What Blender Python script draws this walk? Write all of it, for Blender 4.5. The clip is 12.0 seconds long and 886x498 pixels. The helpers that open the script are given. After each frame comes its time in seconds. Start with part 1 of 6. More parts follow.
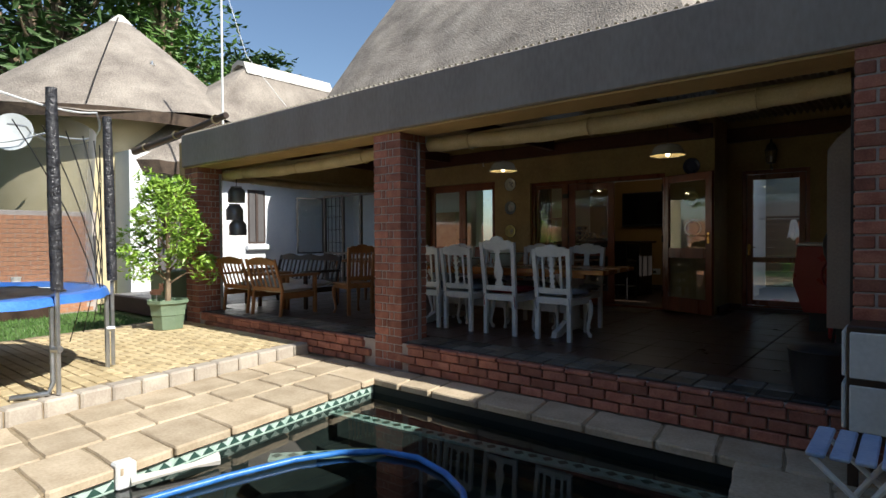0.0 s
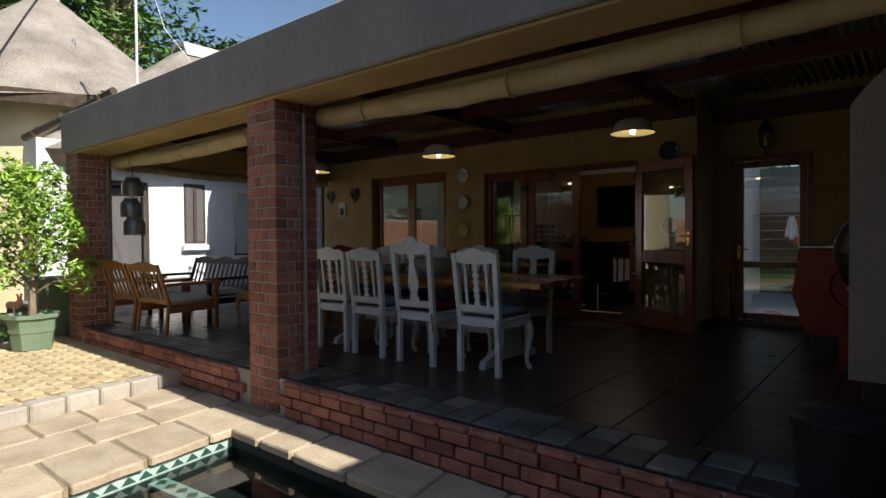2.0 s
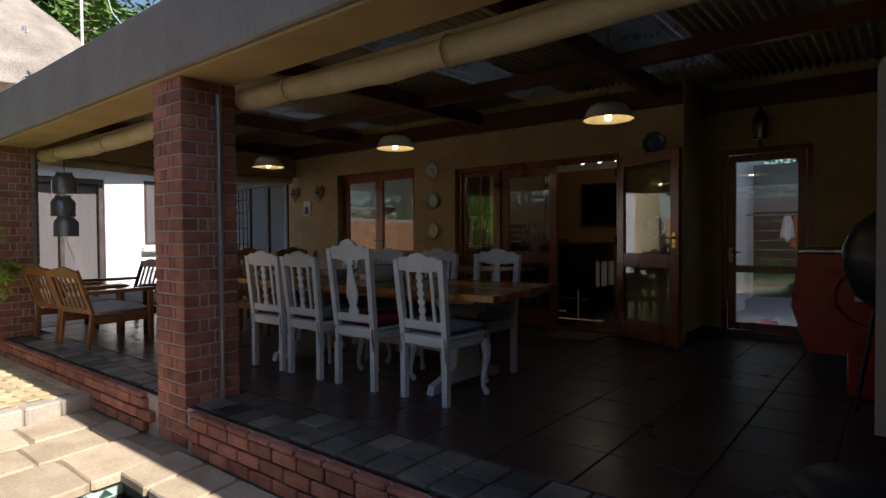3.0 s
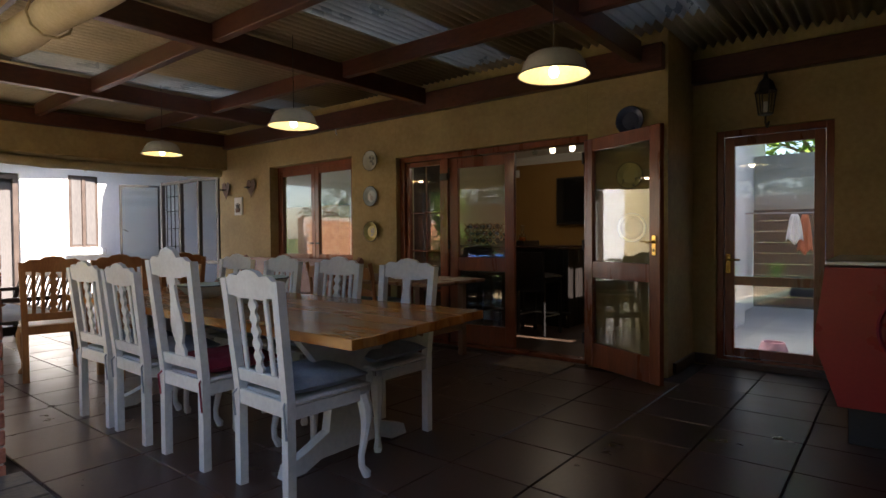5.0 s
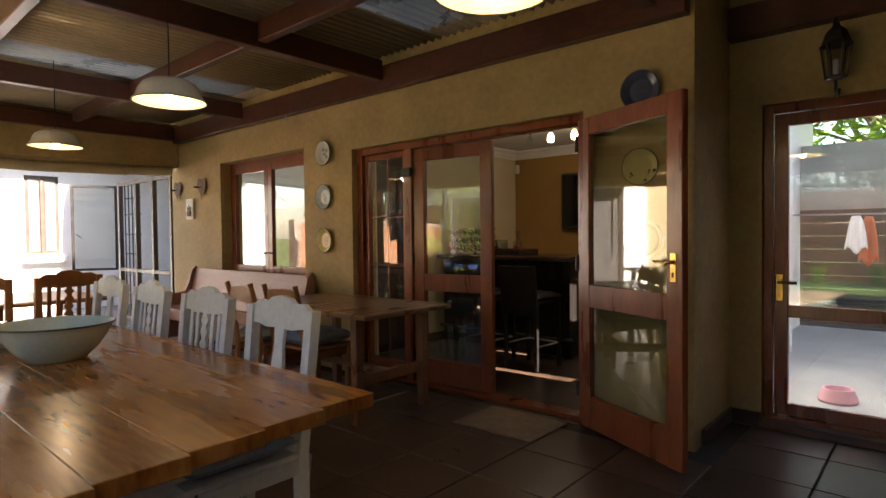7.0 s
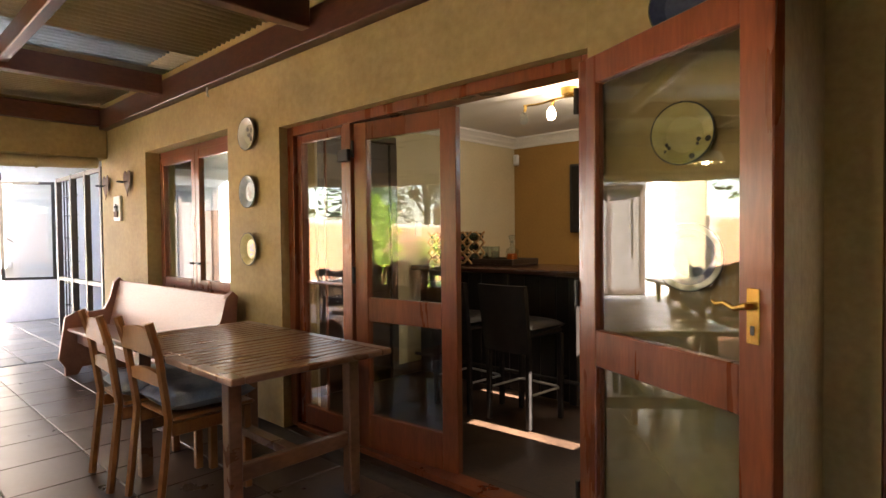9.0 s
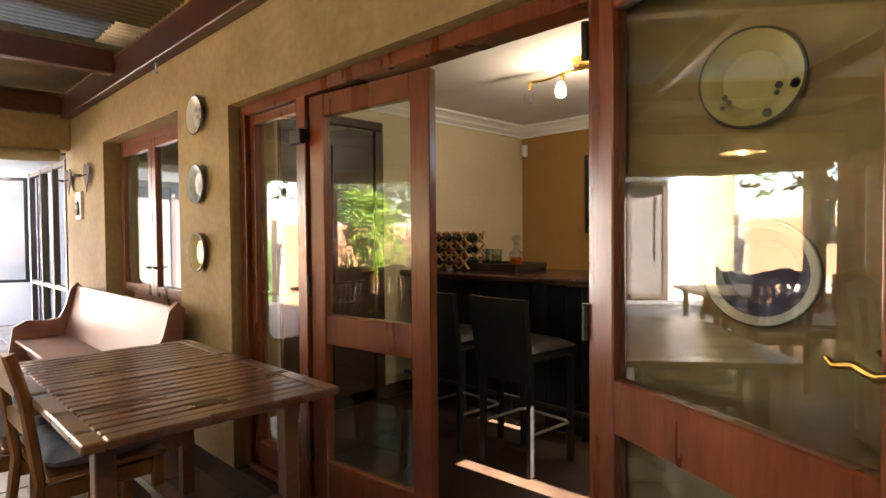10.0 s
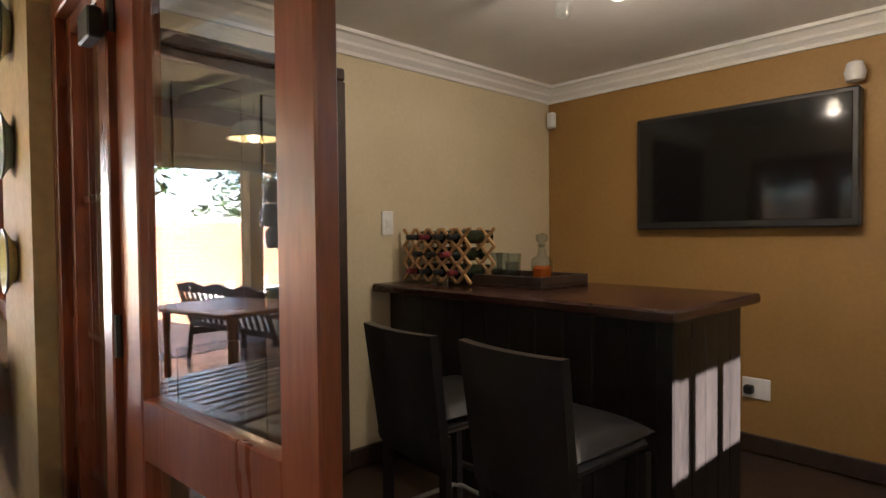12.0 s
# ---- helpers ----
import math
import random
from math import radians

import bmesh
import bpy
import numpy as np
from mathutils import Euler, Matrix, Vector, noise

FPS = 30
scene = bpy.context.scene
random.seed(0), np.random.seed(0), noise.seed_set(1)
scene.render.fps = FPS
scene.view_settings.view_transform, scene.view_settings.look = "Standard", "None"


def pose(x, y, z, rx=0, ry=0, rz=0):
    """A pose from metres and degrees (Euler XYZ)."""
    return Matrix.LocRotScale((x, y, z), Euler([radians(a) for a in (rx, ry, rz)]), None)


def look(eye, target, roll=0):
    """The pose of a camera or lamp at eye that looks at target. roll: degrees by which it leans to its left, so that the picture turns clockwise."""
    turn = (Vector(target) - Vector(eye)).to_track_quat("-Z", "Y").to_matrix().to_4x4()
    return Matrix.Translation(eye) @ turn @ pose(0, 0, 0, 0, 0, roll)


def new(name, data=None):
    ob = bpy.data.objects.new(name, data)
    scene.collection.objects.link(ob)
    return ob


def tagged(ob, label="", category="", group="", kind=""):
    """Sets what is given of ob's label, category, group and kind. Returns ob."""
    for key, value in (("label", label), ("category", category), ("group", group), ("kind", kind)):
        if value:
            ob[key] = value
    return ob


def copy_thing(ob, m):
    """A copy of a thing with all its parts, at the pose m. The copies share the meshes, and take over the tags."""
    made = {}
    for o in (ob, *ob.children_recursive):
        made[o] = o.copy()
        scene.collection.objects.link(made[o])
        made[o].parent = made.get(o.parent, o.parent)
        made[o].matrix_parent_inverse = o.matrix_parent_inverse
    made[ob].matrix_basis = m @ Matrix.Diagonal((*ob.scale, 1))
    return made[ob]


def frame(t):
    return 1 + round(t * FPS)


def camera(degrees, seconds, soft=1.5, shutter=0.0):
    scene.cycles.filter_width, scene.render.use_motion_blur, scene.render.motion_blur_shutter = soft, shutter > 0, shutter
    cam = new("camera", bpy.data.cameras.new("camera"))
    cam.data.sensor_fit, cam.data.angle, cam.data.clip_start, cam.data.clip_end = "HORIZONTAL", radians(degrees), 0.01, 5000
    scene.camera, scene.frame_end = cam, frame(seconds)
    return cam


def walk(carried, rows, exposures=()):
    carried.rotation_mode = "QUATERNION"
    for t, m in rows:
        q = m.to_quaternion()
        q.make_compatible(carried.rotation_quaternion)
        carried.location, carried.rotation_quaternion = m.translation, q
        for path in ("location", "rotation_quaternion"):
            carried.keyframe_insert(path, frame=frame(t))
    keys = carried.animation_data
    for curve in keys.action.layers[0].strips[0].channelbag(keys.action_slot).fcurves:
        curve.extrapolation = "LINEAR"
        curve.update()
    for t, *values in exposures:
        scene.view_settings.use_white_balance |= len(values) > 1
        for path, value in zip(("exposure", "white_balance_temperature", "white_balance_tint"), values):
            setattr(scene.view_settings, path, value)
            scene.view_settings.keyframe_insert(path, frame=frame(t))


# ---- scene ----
cam = camera(75.8, 12.0)
METRES, EYE, TILT, LEAN, TURN = 8.9, 1.37, 0.0, 0.0, 39.9
ROWS = [
    (0.0, 0.0, 0.0, 0.0, -0.01, -1.01, 0.38),
    (0.5, 0.0256, 0.0385, -0.0001, -0.0, -1.07, 0.33),
    (1.0, 0.0503, 0.0785, -0.0001, -0.07, -1.08, 0.37),
    (1.5, 0.0731, 0.1199, 0.0018, -0.17, -1.19, 0.4),
    (2.0, 0.0948, 0.1612, 0.0023, -0.34, -1.18, 0.4),
    (2.5, 0.1161, 0.2005, 0.0038, -0.57, -1.28, 0.42),
    (3.0, 0.1371, 0.2387, 0.0047, -0.9, -1.24, 0.42),
    (3.5, 0.1563, 0.2764, 0.0051, -1.1, -1.25, 0.37),
    (5.5, 0.2314, 0.4203, 0.009, -1.1, -1.35, 0.47),
    (6.0, 0.2477, 0.4561, 0.0104, -0.53, -1.34, 0.46),
    (6.5, 0.2622, 0.4914, 0.0155, 0.38, -1.37, 0.55),
    (7.0, 0.2746, 0.5269, 0.0189, 1.34, -1.41, 0.61),
    (9.0, 0.3155, 0.6807, 0.024, 3.16, -1.37, 0.59),
    (9.5, 0.3259, 0.7208, 0.0237, 3.88, -1.36, 0.57),
    (10.0, 0.3326, 0.7605, 0.0245, 4.93, -1.37, 0.51),
    (10.5, 0.3358, 0.8004, 0.0262, 5.73, -1.47, 0.53),
    (11.0, 0.3365, 0.8407, 0.0262, 6.28, -1.52, 0.59),
    (11.5, 0.3358, 0.8822, 0.0251, 6.81, -1.45, 0.48),
    (12.0, 0.3369, 0.9234, 0.0233, 7.03, -1.38, 0.58),
]
EXPO = [(0.0, 0.68, 6100, 8), (2.0, 0.6, 6200, 9), (3.5, 1.1, 6300, 17), (5.5, 2.75, 6900, 15), (7.0, 3.3, 7400, 17), (9.0, 4.3, 7200, 17), (10.5, 4.4, 6900, 18), (12.0, 4.4, 6200, 18)]
walk(cam, [(t, pose(0, 0, EYE, TILT, LEAN, TURN) @ pose(METRES * x, METRES * y, METRES * z, 90 + pitch, roll, yaw)) for t, x, y, z, yaw, pitch, roll in ROWS], EXPO)

# ---- world, sun, lamps ----
SUN_DIR = Vector((0.74, 0.04, 0.66)).normalized()
world = bpy.data.worlds.new("world")
scene.world = world
world.use_nodes = True
wn, wl = world.node_tree.nodes, world.node_tree.links
sky = wn.new("ShaderNodeTexSky")
sky.sky_type, sky.sun_disc = "NISHITA", False
sky.sun_elevation = math.asin(SUN_DIR.z)
sky.sun_rotation = math.atan2(SUN_DIR.x, SUN_DIR.y)
wl.new(sky.outputs[0], wn["Background"].inputs[0])
wn["Background"].inputs[1].default_value = 0.085
sun = new("sun", bpy.data.lights.new("sun", "SUN"))
sun.data.energy, sun.data.angle, sun.data.color = 5.0, radians(0.5), (1.0, 0.93, 0.82)
sun.matrix_world = look(SUN_DIR * 60, (0, 0, 0))


def bulb(name, x, y, z, watts, r=0.03, col=(1.0, 0.78, 0.5)):
    li = new(name, bpy.data.lights.new(name, "POINT"))
    li.data.energy, li.data.shadow_soft_size, li.data.color = watts, r, col
    li.location = (x, y, z)


# ---- materials ----
def surf(name, c1, c2, scale=6.0, rough=0.6, metal=0.0, bump=0.15, fine=60.0, vary=0.0, stretch=(1, 1, 1), spec=0.5, coat=0.0, bdist=0.01):
    m = bpy.data.materials.new(name)
    m.use_nodes = True
    n, l = m.node_tree.nodes, m.node_tree.links
    b = n["Principled BSDF"]
    tc, mp = n.new("ShaderNodeTexCoord"), n.new("ShaderNodeMapping")
    mp.inputs["Scale"].default_value = stretch
    geo = n.new("ShaderNodeNewGeometry")
    l.new(geo.outputs["Position"], mp.inputs["Vector"])
    n1, n2 = n.new("ShaderNodeTexNoise"), n.new("ShaderNodeTexNoise")
    for q, s, d in ((n1, scale, 5), (n2, fine, 3)):
        q.inputs["Scale"].default_value, q.inputs["Detail"].default_value = s, d
        l.new(mp.outputs[0], q.inputs["Vector"])
    add = n.new("ShaderNodeMath")
    add.operation = "MULTIPLY_ADD"
    add.inputs[1].default_value = 0.45
    l.new(n2.outputs[0], add.inputs[0])
    mu = n.new("ShaderNodeMath")
    mu.operation = "MULTIPLY"
    mu.inputs[1].default_value = 0.75
    l.new(n1.outputs[0], mu.inputs[0])
    l.new(mu.outputs[0], add.inputs[2])
    ramp = n.new("ShaderNodeMapRange")
    ramp.inputs["From Min"].default_value, ramp.inputs["From Max"].default_value = 0.42, 0.78
    l.new(add.outputs[0], ramp.inputs["Value"])
    mix = n.new("ShaderNodeMix")
    mix.data_type = "RGBA"
    mix.inputs["A"].default_value, mix.inputs["B"].default_value = (*c1, 1), (*c2, 1)
    l.new(ramp.outputs[0], mix.inputs["Factor"])
    out = mix.outputs["Result"]
    if vary:
        oi, hs, mr = n.new("ShaderNodeObjectInfo"), n.new("ShaderNodeHueSaturation"), n.new("ShaderNodeMapRange")
        mr.inputs["To Min"].default_value, mr.inputs["To Max"].default_value = 1 - vary, 1 + vary
        l.new(oi.outputs["Random"], mr.inputs["Value"])
        l.new(mr.outputs[0], hs.inputs["Value"])
        l.new(out, hs.inputs["Color"])
        out = hs.outputs[0]
    l.new(out, b.inputs["Base Color"])
    b.inputs["Metallic"].default_value = metal
    b.inputs["Specular IOR Level"].default_value = spec
    b.inputs["Coat Weight"].default_value = coat
    b.inputs["Coat Roughness"].default_value = 0.15
    rr = n.new("ShaderNodeMapRange")
    rr.inputs["To Min"].default_value, rr.inputs["To Max"].default_value = max(0.03, rough - 0.12), min(1, rough + 0.12)
    l.new(n1.outputs[0], rr.inputs["Value"])
    l.new(rr.outputs[0], b.inputs["Roughness"])
    if bump:
        bp = n.new("ShaderNodeBump")
        bp.inputs["Strength"].default_value, bp.inputs["Distance"].default_value = bump, bdist
        l.new(add.outputs[0], bp.inputs["Height"])
        l.new(bp.outputs[0], b.inputs["Normal"])
    return m


def glass(name, tint=(0.9, 0.93, 0.92), ior=1.5, rough=0.01):
    m = bpy.data.materials.new(name)
    m.use_nodes = True
    n, l = m.node_tree.nodes, m.node_tree.links
    n.remove(n["Principled BSDF"])
    tr, gl, fr, mx = n.new("ShaderNodeBsdfTransparent"), n.new("ShaderNodeBsdfGlossy"), n.new("ShaderNodeLayerWeight"), n.new("ShaderNodeMixShader")
    pw, ma = n.new("ShaderNodeMath"), n.new("ShaderNodeMath")
    pw.operation, ma.operation = "POWER", "MULTIPLY_ADD"
    tr.inputs[0].default_value = (*tint, 1)
    gl.inputs["Roughness"].default_value = rough
    fr.inputs["Blend"].default_value = 0.5
    l.new(fr.outputs["Facing"], pw.inputs[0])
    pw.inputs[1].default_value = 4.0
    l.new(pw.outputs[0], ma.inputs[0])
    f0 = 2.4 * ((ior - 1) / (ior + 1)) ** 2
    ma.inputs[1].default_value, ma.inputs[2].default_value = 0.9, f0
    l.new(ma.outputs[0], mx.inputs[0])
    l.new(tr.outputs[0], mx.inputs[1])
    l.new(gl.outputs[0], mx.inputs[2])
    l.new(mx.outputs[0], n["Material Output"].inputs[0])
    return m


def glow(name, col, strength):
    m = bpy.data.materials.new(name)
    m.use_nodes = True
    b = m.node_tree.nodes["Principled BSDF"]
    b.inputs["Base Color"].default_value = (*col, 1)
    b.inputs["Emission Color"].default_value = (*col, 1)
    b.inputs["Emission Strength"].default_value = strength
    return m


M_PLASTER = surf("ochre_plaster", (0.31, 0.22, 0.09), (0.45, 0.335, 0.155), 2.2, 0.75, bump=0.35, fine=25, bdist=0.02)
M_FASCIA = surf("grey_fascia_paint", (0.22, 0.19, 0.17), (0.31, 0.275, 0.25), 1.6, 0.8, bump=0.2, fine=30, stretch=(1, 1, 0.35))
M_SOFFIT = surf("ochre_soffit_paint", (0.36, 0.24, 0.10), (0.48, 0.34, 0.15), 3, 0.75)
M_WHITEWALL = surf("white_wall_paint", (0.72, 0.73, 0.75), (0.82, 0.82, 0.82), 2, 0.8, bump=0.2, fine=20)
M_CREAMWALL = surf("cream_wall_paint", (0.55, 0.47, 0.31), (0.63, 0.55, 0.38), 2, 0.42, bump=0.12, fine=40)
M_BROWNWALL = surf("ochre_brown_wall_paint", (0.30, 0.165, 0.045), (0.37, 0.21, 0.06), 2, 0.55, bump=0.12, fine=40)
M_CEIL = surf("white_ceiling_paint", (0.72, 0.71, 0.69), (0.80, 0.79, 0.77), 3, 0.8, bump=0.05)
M_BRICK = surf("red_face_brick", (0.22, 0.075, 0.05), (0.42, 0.18, 0.12), 9, 0.85, bump=0.5, fine=90, vary=0.28, bdist=0.006)
M_MORTAR = surf("grey_mortar", (0.34, 0.29, 0.26), (0.47, 0.41, 0.37), 10, 0.9, bump=0.5, fine=80)
M_GBRICK = surf("garden_brick", (0.30, 0.13, 0.07), (0.48, 0.26, 0.15), 9, 0.85, bump=0.4, fine=80, vary=0.25)
M_TILE = surf("brown_ceramic_tile", (0.042, 0.022, 0.017), (0.072, 0.041, 0.032), 5, 0.32, bump=0.0, fine=40, vary=0.12)
M_GROUT = surf("tile_grout", (0.035, 0.026, 0.022), (0.065, 0.05, 0.042), 20, 0.9)
M_SLATE = surf("slate_tile", (0.03, 0.04, 0.048), (0.17, 0.145, 0.11), 3.5, 0.45, bump=0.5, fine=40, vary=0.75, bdist=0.008)
M_SLATEFLOOR = surf("grey_slate_paving", (0.10, 0.11, 0.13), (0.22, 0.21, 0.2), 3, 0.5, bump=0.4, fine=30, vary=0.2)
M_STONE = surf("sandstone_paver", (0.36, 0.28, 0.185), (0.53, 0.435, 0.31), 4, 0.85, bump=0.6, fine=45, vary=0.13, bdist=0.012)
M_COBBLE = surf("yellow_brick_paver", (0.42, 0.32, 0.17), (0.58, 0.47, 0.28), 5, 0.85, bump=0.5, fine=60, vary=0.16)
M_KERB = surf("grey_kerb_block", (0.34, 0.29, 0.24), (0.47, 0.42, 0.35), 6, 0.9, bump=0.5, fine=60, vary=0.1)
M_SAND = surf("jointing_sand", (0.22, 0.17, 0.10), (0.33, 0.26, 0.17), 12, 0.95, bump=0.5)
M_GRASS = surf("lawn", (0.035, 0.075, 0.015), (0.09, 0.16, 0.035), 1.3, 0.9, bump=0.8, fine=45, bdist=0.04)
M_BLADE = surf("grass_blade", (0.05, 0.12, 0.02), (0.12, 0.22, 0.05), 3, 0.6, bump=0)
M_LEAF = surf("bright_green_leaf", (0.14, 0.27, 0.025), (0.32, 0.48, 0.06), 4, 0.45, bump=0, fine=20)
M_LEAFDARK = surf("dark_green_foliage", (0.02, 0.05, 0.012), (0.07, 0.13, 0.03), 1.2, 0.6, bump=0, fine=12)
M_LEAFCONIFER = surf("conifer_foliage", (0.04, 0.10, 0.015), (0.12, 0.22, 0.035), 1.2, 0.6, bump=0, fine=12)
M_LEAFPURPLE = surf("purple_grey_foliage", (0.07, 0.055, 0.05), (0.16, 0.14, 0.11), 3, 0.6, bump=0)
M_BARK = surf("bark", (0.16, 0.11, 0.07), (0.32, 0.24, 0.16), 12, 0.9, bump=0.5, stretch=(1, 1, 0.3))
M_THATCH = surf("weathered_thatch", (0.16, 0.135, 0.115), (0.37, 0.325, 0.275), 1.4, 0.95, bump=1.0, fine=28, bdist=0.06)
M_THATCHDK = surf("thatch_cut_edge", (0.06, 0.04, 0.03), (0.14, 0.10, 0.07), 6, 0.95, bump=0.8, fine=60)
M_CEMENT = surf("cement_ridge_cap", (0.5, 0.47, 0.42), (0.62, 0.59, 0.54), 4, 0.9)
M_BEAM = surf("dark_red_stained_beam", (0.055, 0.018, 0.012), (0.12, 0.042, 0.025), 3, 0.4, bump=0.2, fine=40, stretch=(0.4, 0.4, 1))
M_MERANTI = surf("varnished_red_wood", (0.14, 0.032, 0.011), (0.26, 0.068, 0.024), 3, 0.3, bump=0.12, fine=30, stretch=(2.5, 2.5, 0.35), coat=0.4)
M_DARKWOOD = surf("dark_stained_wood", (0.02, 0.012, 0.009), (0.06, 0.035, 0.022), 4, 0.4, bump=0.2, fine=40, stretch=(1, 1, 0.3))
M_BARWOOD = surf("black_painted_timber", (0.006, 0.005, 0.005), (0.016, 0.013, 0.012), 4, 0.38, bump=0.3, fine=40, stretch=(1, 1, 0.25), spec=0.35)
M_BARTOP = surf("dark_red_varnished_top", (0.022, 0.008, 0.007), (0.055, 0.02, 0.015), 4, 0.22, bump=0.1, stretch=(0.4, 2, 1))
M_PINE = surf("honey_varnished_pine", (0.17, 0.045, 0.008), (0.46, 0.20, 0.042), 2.4, 0.26, bump=0.1, fine=16, stretch=(0.5, 3.0, 1), coat=0.12, spec=0.4)
M_ORANGEWOOD = surf("orange_varnished_wood", (0.20, 0.075, 0.022), (0.34, 0.15, 0.05), 4, 0.35, bump=0.1, stretch=(2, 2, 0.5))
M_PATIOWOOD = surf("brown_varnished_slat_wood", (0.12, 0.055, 0.03), (0.23, 0.115, 0.065), 5, 0.3, bump=0.1, stretch=(2, 0.5, 1), coat=0.3)
M_PEW = surf("faded_pew_wood", (0.20, 0.085, 0.055), (0.32, 0.16, 0.115), 3, 0.4, bump=0.1, stretch=(0.5, 2, 2))
M_WHITEPAINT = surf("chalky_white_paint", (0.56, 0.58, 0.57), (0.70, 0.72, 0.71), 5, 0.55, bump=0.15, fine=40)
M_GREYCUSHION = surf("grey_blue_fabric", (0.20, 0.24, 0.29), (0.33, 0.37, 0.42), 10, 0.9, bump=0.4, fine=120)
M_REDCUSHION = surf("dark_red_fabric", (0.16, 0.008, 0.02), (0.26, 0.02, 0.04), 10, 0.9, bump=0.4, fine=120)
M_WHITECUSHION = surf("off_white_fabric", (0.55, 0.52, 0.47), (0.68, 0.65, 0.6), 10, 0.9, bump=0.3, fine=120)
M_ENAMEL = surf("white_enamel", (0.62, 0.63, 0.58), (0.74, 0.74, 0.69), 5, 0.25, bump=0.05)
M_ENAMELGREEN = surf("pale_green_enamel", (0.42, 0.52, 0.45), (0.55, 0.62, 0.54), 5, 0.2, bump=0.04)
M_ENAMELYELLOW = surf("chipped_yellow_enamel", (0.50, 0.43, 0.17), (0.64, 0.57, 0.28), 4, 0.25, bump=0.1)
M_ENAMELBLUE = surf("pale_blue_enamel", (0.30, 0.40, 0.48), (0.50, 0.56, 0.58), 6, 0.25, bump=0.05)
M_ENAMELDARK = surf("dark_blue_enamel", (0.03, 0.04, 0.10), (0.07, 0.09, 0.17), 6, 0.3)
M_RIM = surf("chipped_dark_rim", (0.02, 0.025, 0.02), (0.08, 0.09, 0.07), 20, 0.5)
M_IRON = surf("black_iron", (0.015, 0.014, 0.013), (0.04, 0.036, 0.032), 10, 0.5, metal=0.3)
M_RUST = surf("rusty_tin", (0.06, 0.025, 0.015), (0.13, 0.06, 0.03), 14, 0.7, bump=0.3)
M_STEEL = surf("galvanised_steel", (0.38, 0.39, 0.40), (0.52, 0.53, 0.54), 6, 0.35, metal=0.85, bump=0.1)
M_ZINC = surf("dull_zinc_can", (0.25, 0.26, 0.27), (0.36, 0.37, 0.38), 6, 0.4, metal=0.6)
M_SHEET = surf("corrugated_roof_sheet", (0.40, 0.35, 0.25), (0.55, 0.49, 0.37), 2, 0.35, metal=0.3, bump=0.1)
M_BRASS = surf("polished_brass", (0.55, 0.36, 0.10), (0.66, 0.46, 0.16), 10, 0.22, metal=1.0, bump=0.02)
M_CANVAS = surf("cream_canvas", (0.42, 0.34, 0.19), (0.56, 0.47, 0.29), 5, 0.85, bump=0.4, fine=60)
M_BLACKPLASTIC = surf("black_plastic", (0.012, 0.012, 0.013), (0.025, 0.025, 0.026), 5, 0.4, bump=0.05)
M_TARP = surf("wrinkled_black_wrap", (0.012, 0.012, 0.015), (0.05, 0.05, 0.055), 14, 0.3, bump=1.0, fine=50, bdist=0.03)
M_BLUE = surf("blue_vinyl", (0.03, 0.13, 0.5), (0.08, 0.24, 0.68), 4, 0.4, bump=0.2)
M_HOSE = surf("blue_hose_plastic", (0.02, 0.12, 0.42), (0.05, 0.22, 0.6), 8, 0.35)
M_LOUNGE = surf("blue_white_slat_paint", (0.28, 0.38, 0.6), (0.5, 0.58, 0.74), 5, 0.5)
M_POTGREEN = surf("sage_green_plastic", (0.13, 0.19, 0.12), (0.20, 0.27, 0.18), 4, 0.6, bump=0.1)
M_REDPAINT = surf("red_gloss_paint", (0.27, 0.009, 0.009), (0.36, 0.018, 0.014), 3, 0.3, bump=0.03)
M_WHITEPLASTIC = surf("white_plastic", (0.66, 0.67, 0.66), (0.76, 0.77, 0.76), 5, 0.4, bump=0.03)
M_LEATHER = surf("black_leather", (0.008, 0.0075, 0.0075), (0.018, 0.016, 0.016), 12, 0.38, bump=0.25, fine=150, spec=0.3)
M_SCREEN = surf("black_screen", (0.006, 0.006, 0.007), (0.009, 0.009, 0.010), 3, 0.01, bump=0)
M_BOTTLE = surf("dark_green_bottle", (0.008, 0.012, 0.006), (0.02, 0.028, 0.015), 5, 0.1, bump=0)
M_FOIL = surf("bottle_foil", (0.16, 0.02, 0.03), (0.3, 0.05, 0.06), 9, 0.35, metal=0.4)
M_LIGHTWOOD = surf("raw_light_wood", (0.38, 0.20, 0.08), (0.52, 0.31, 0.14), 6, 0.55, stretch=(1, 1, 3))
M_GREYPANEL = surf("grey_green_wall_panel", (0.36, 0.36, 0.31), (0.46, 0.45, 0.39), 2, 0.8)
M_FENCE = surf("dark_fence_board", (0.03, 0.027, 0.027), (0.075, 0.065, 0.06), 5, 0.8, stretch=(0.3, 1, 2))
M_CONCRETE = surf("yard_concrete", (0.30, 0.30, 0.31), (0.42, 0.42, 0.42), 2, 0.8, bump=0.3)
M_PANELDARK = surf("dark_brown_metal_frame", (0.05, 0.035, 0.03), (0.09, 0.065, 0.055), 5, 0.45)
M_CURTAIN = surf("grey_blind", (0.08, 0.075, 0.075), (0.13, 0.12, 0.12), 3, 0.8, stretch=(1, 1, 0.2))
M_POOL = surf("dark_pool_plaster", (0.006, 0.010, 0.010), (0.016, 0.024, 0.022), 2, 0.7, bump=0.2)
M_MOSAIC = surf("pale_green_mosaic", (0.30, 0.42, 0.36), (0.48, 0.58, 0.52), 12, 0.4, vary=0.1)
M_MOSAICDK = surf("dark_green_mosaic", (0.015, 0.05, 0.04), (0.04, 0.09, 0.07), 12, 0.4)
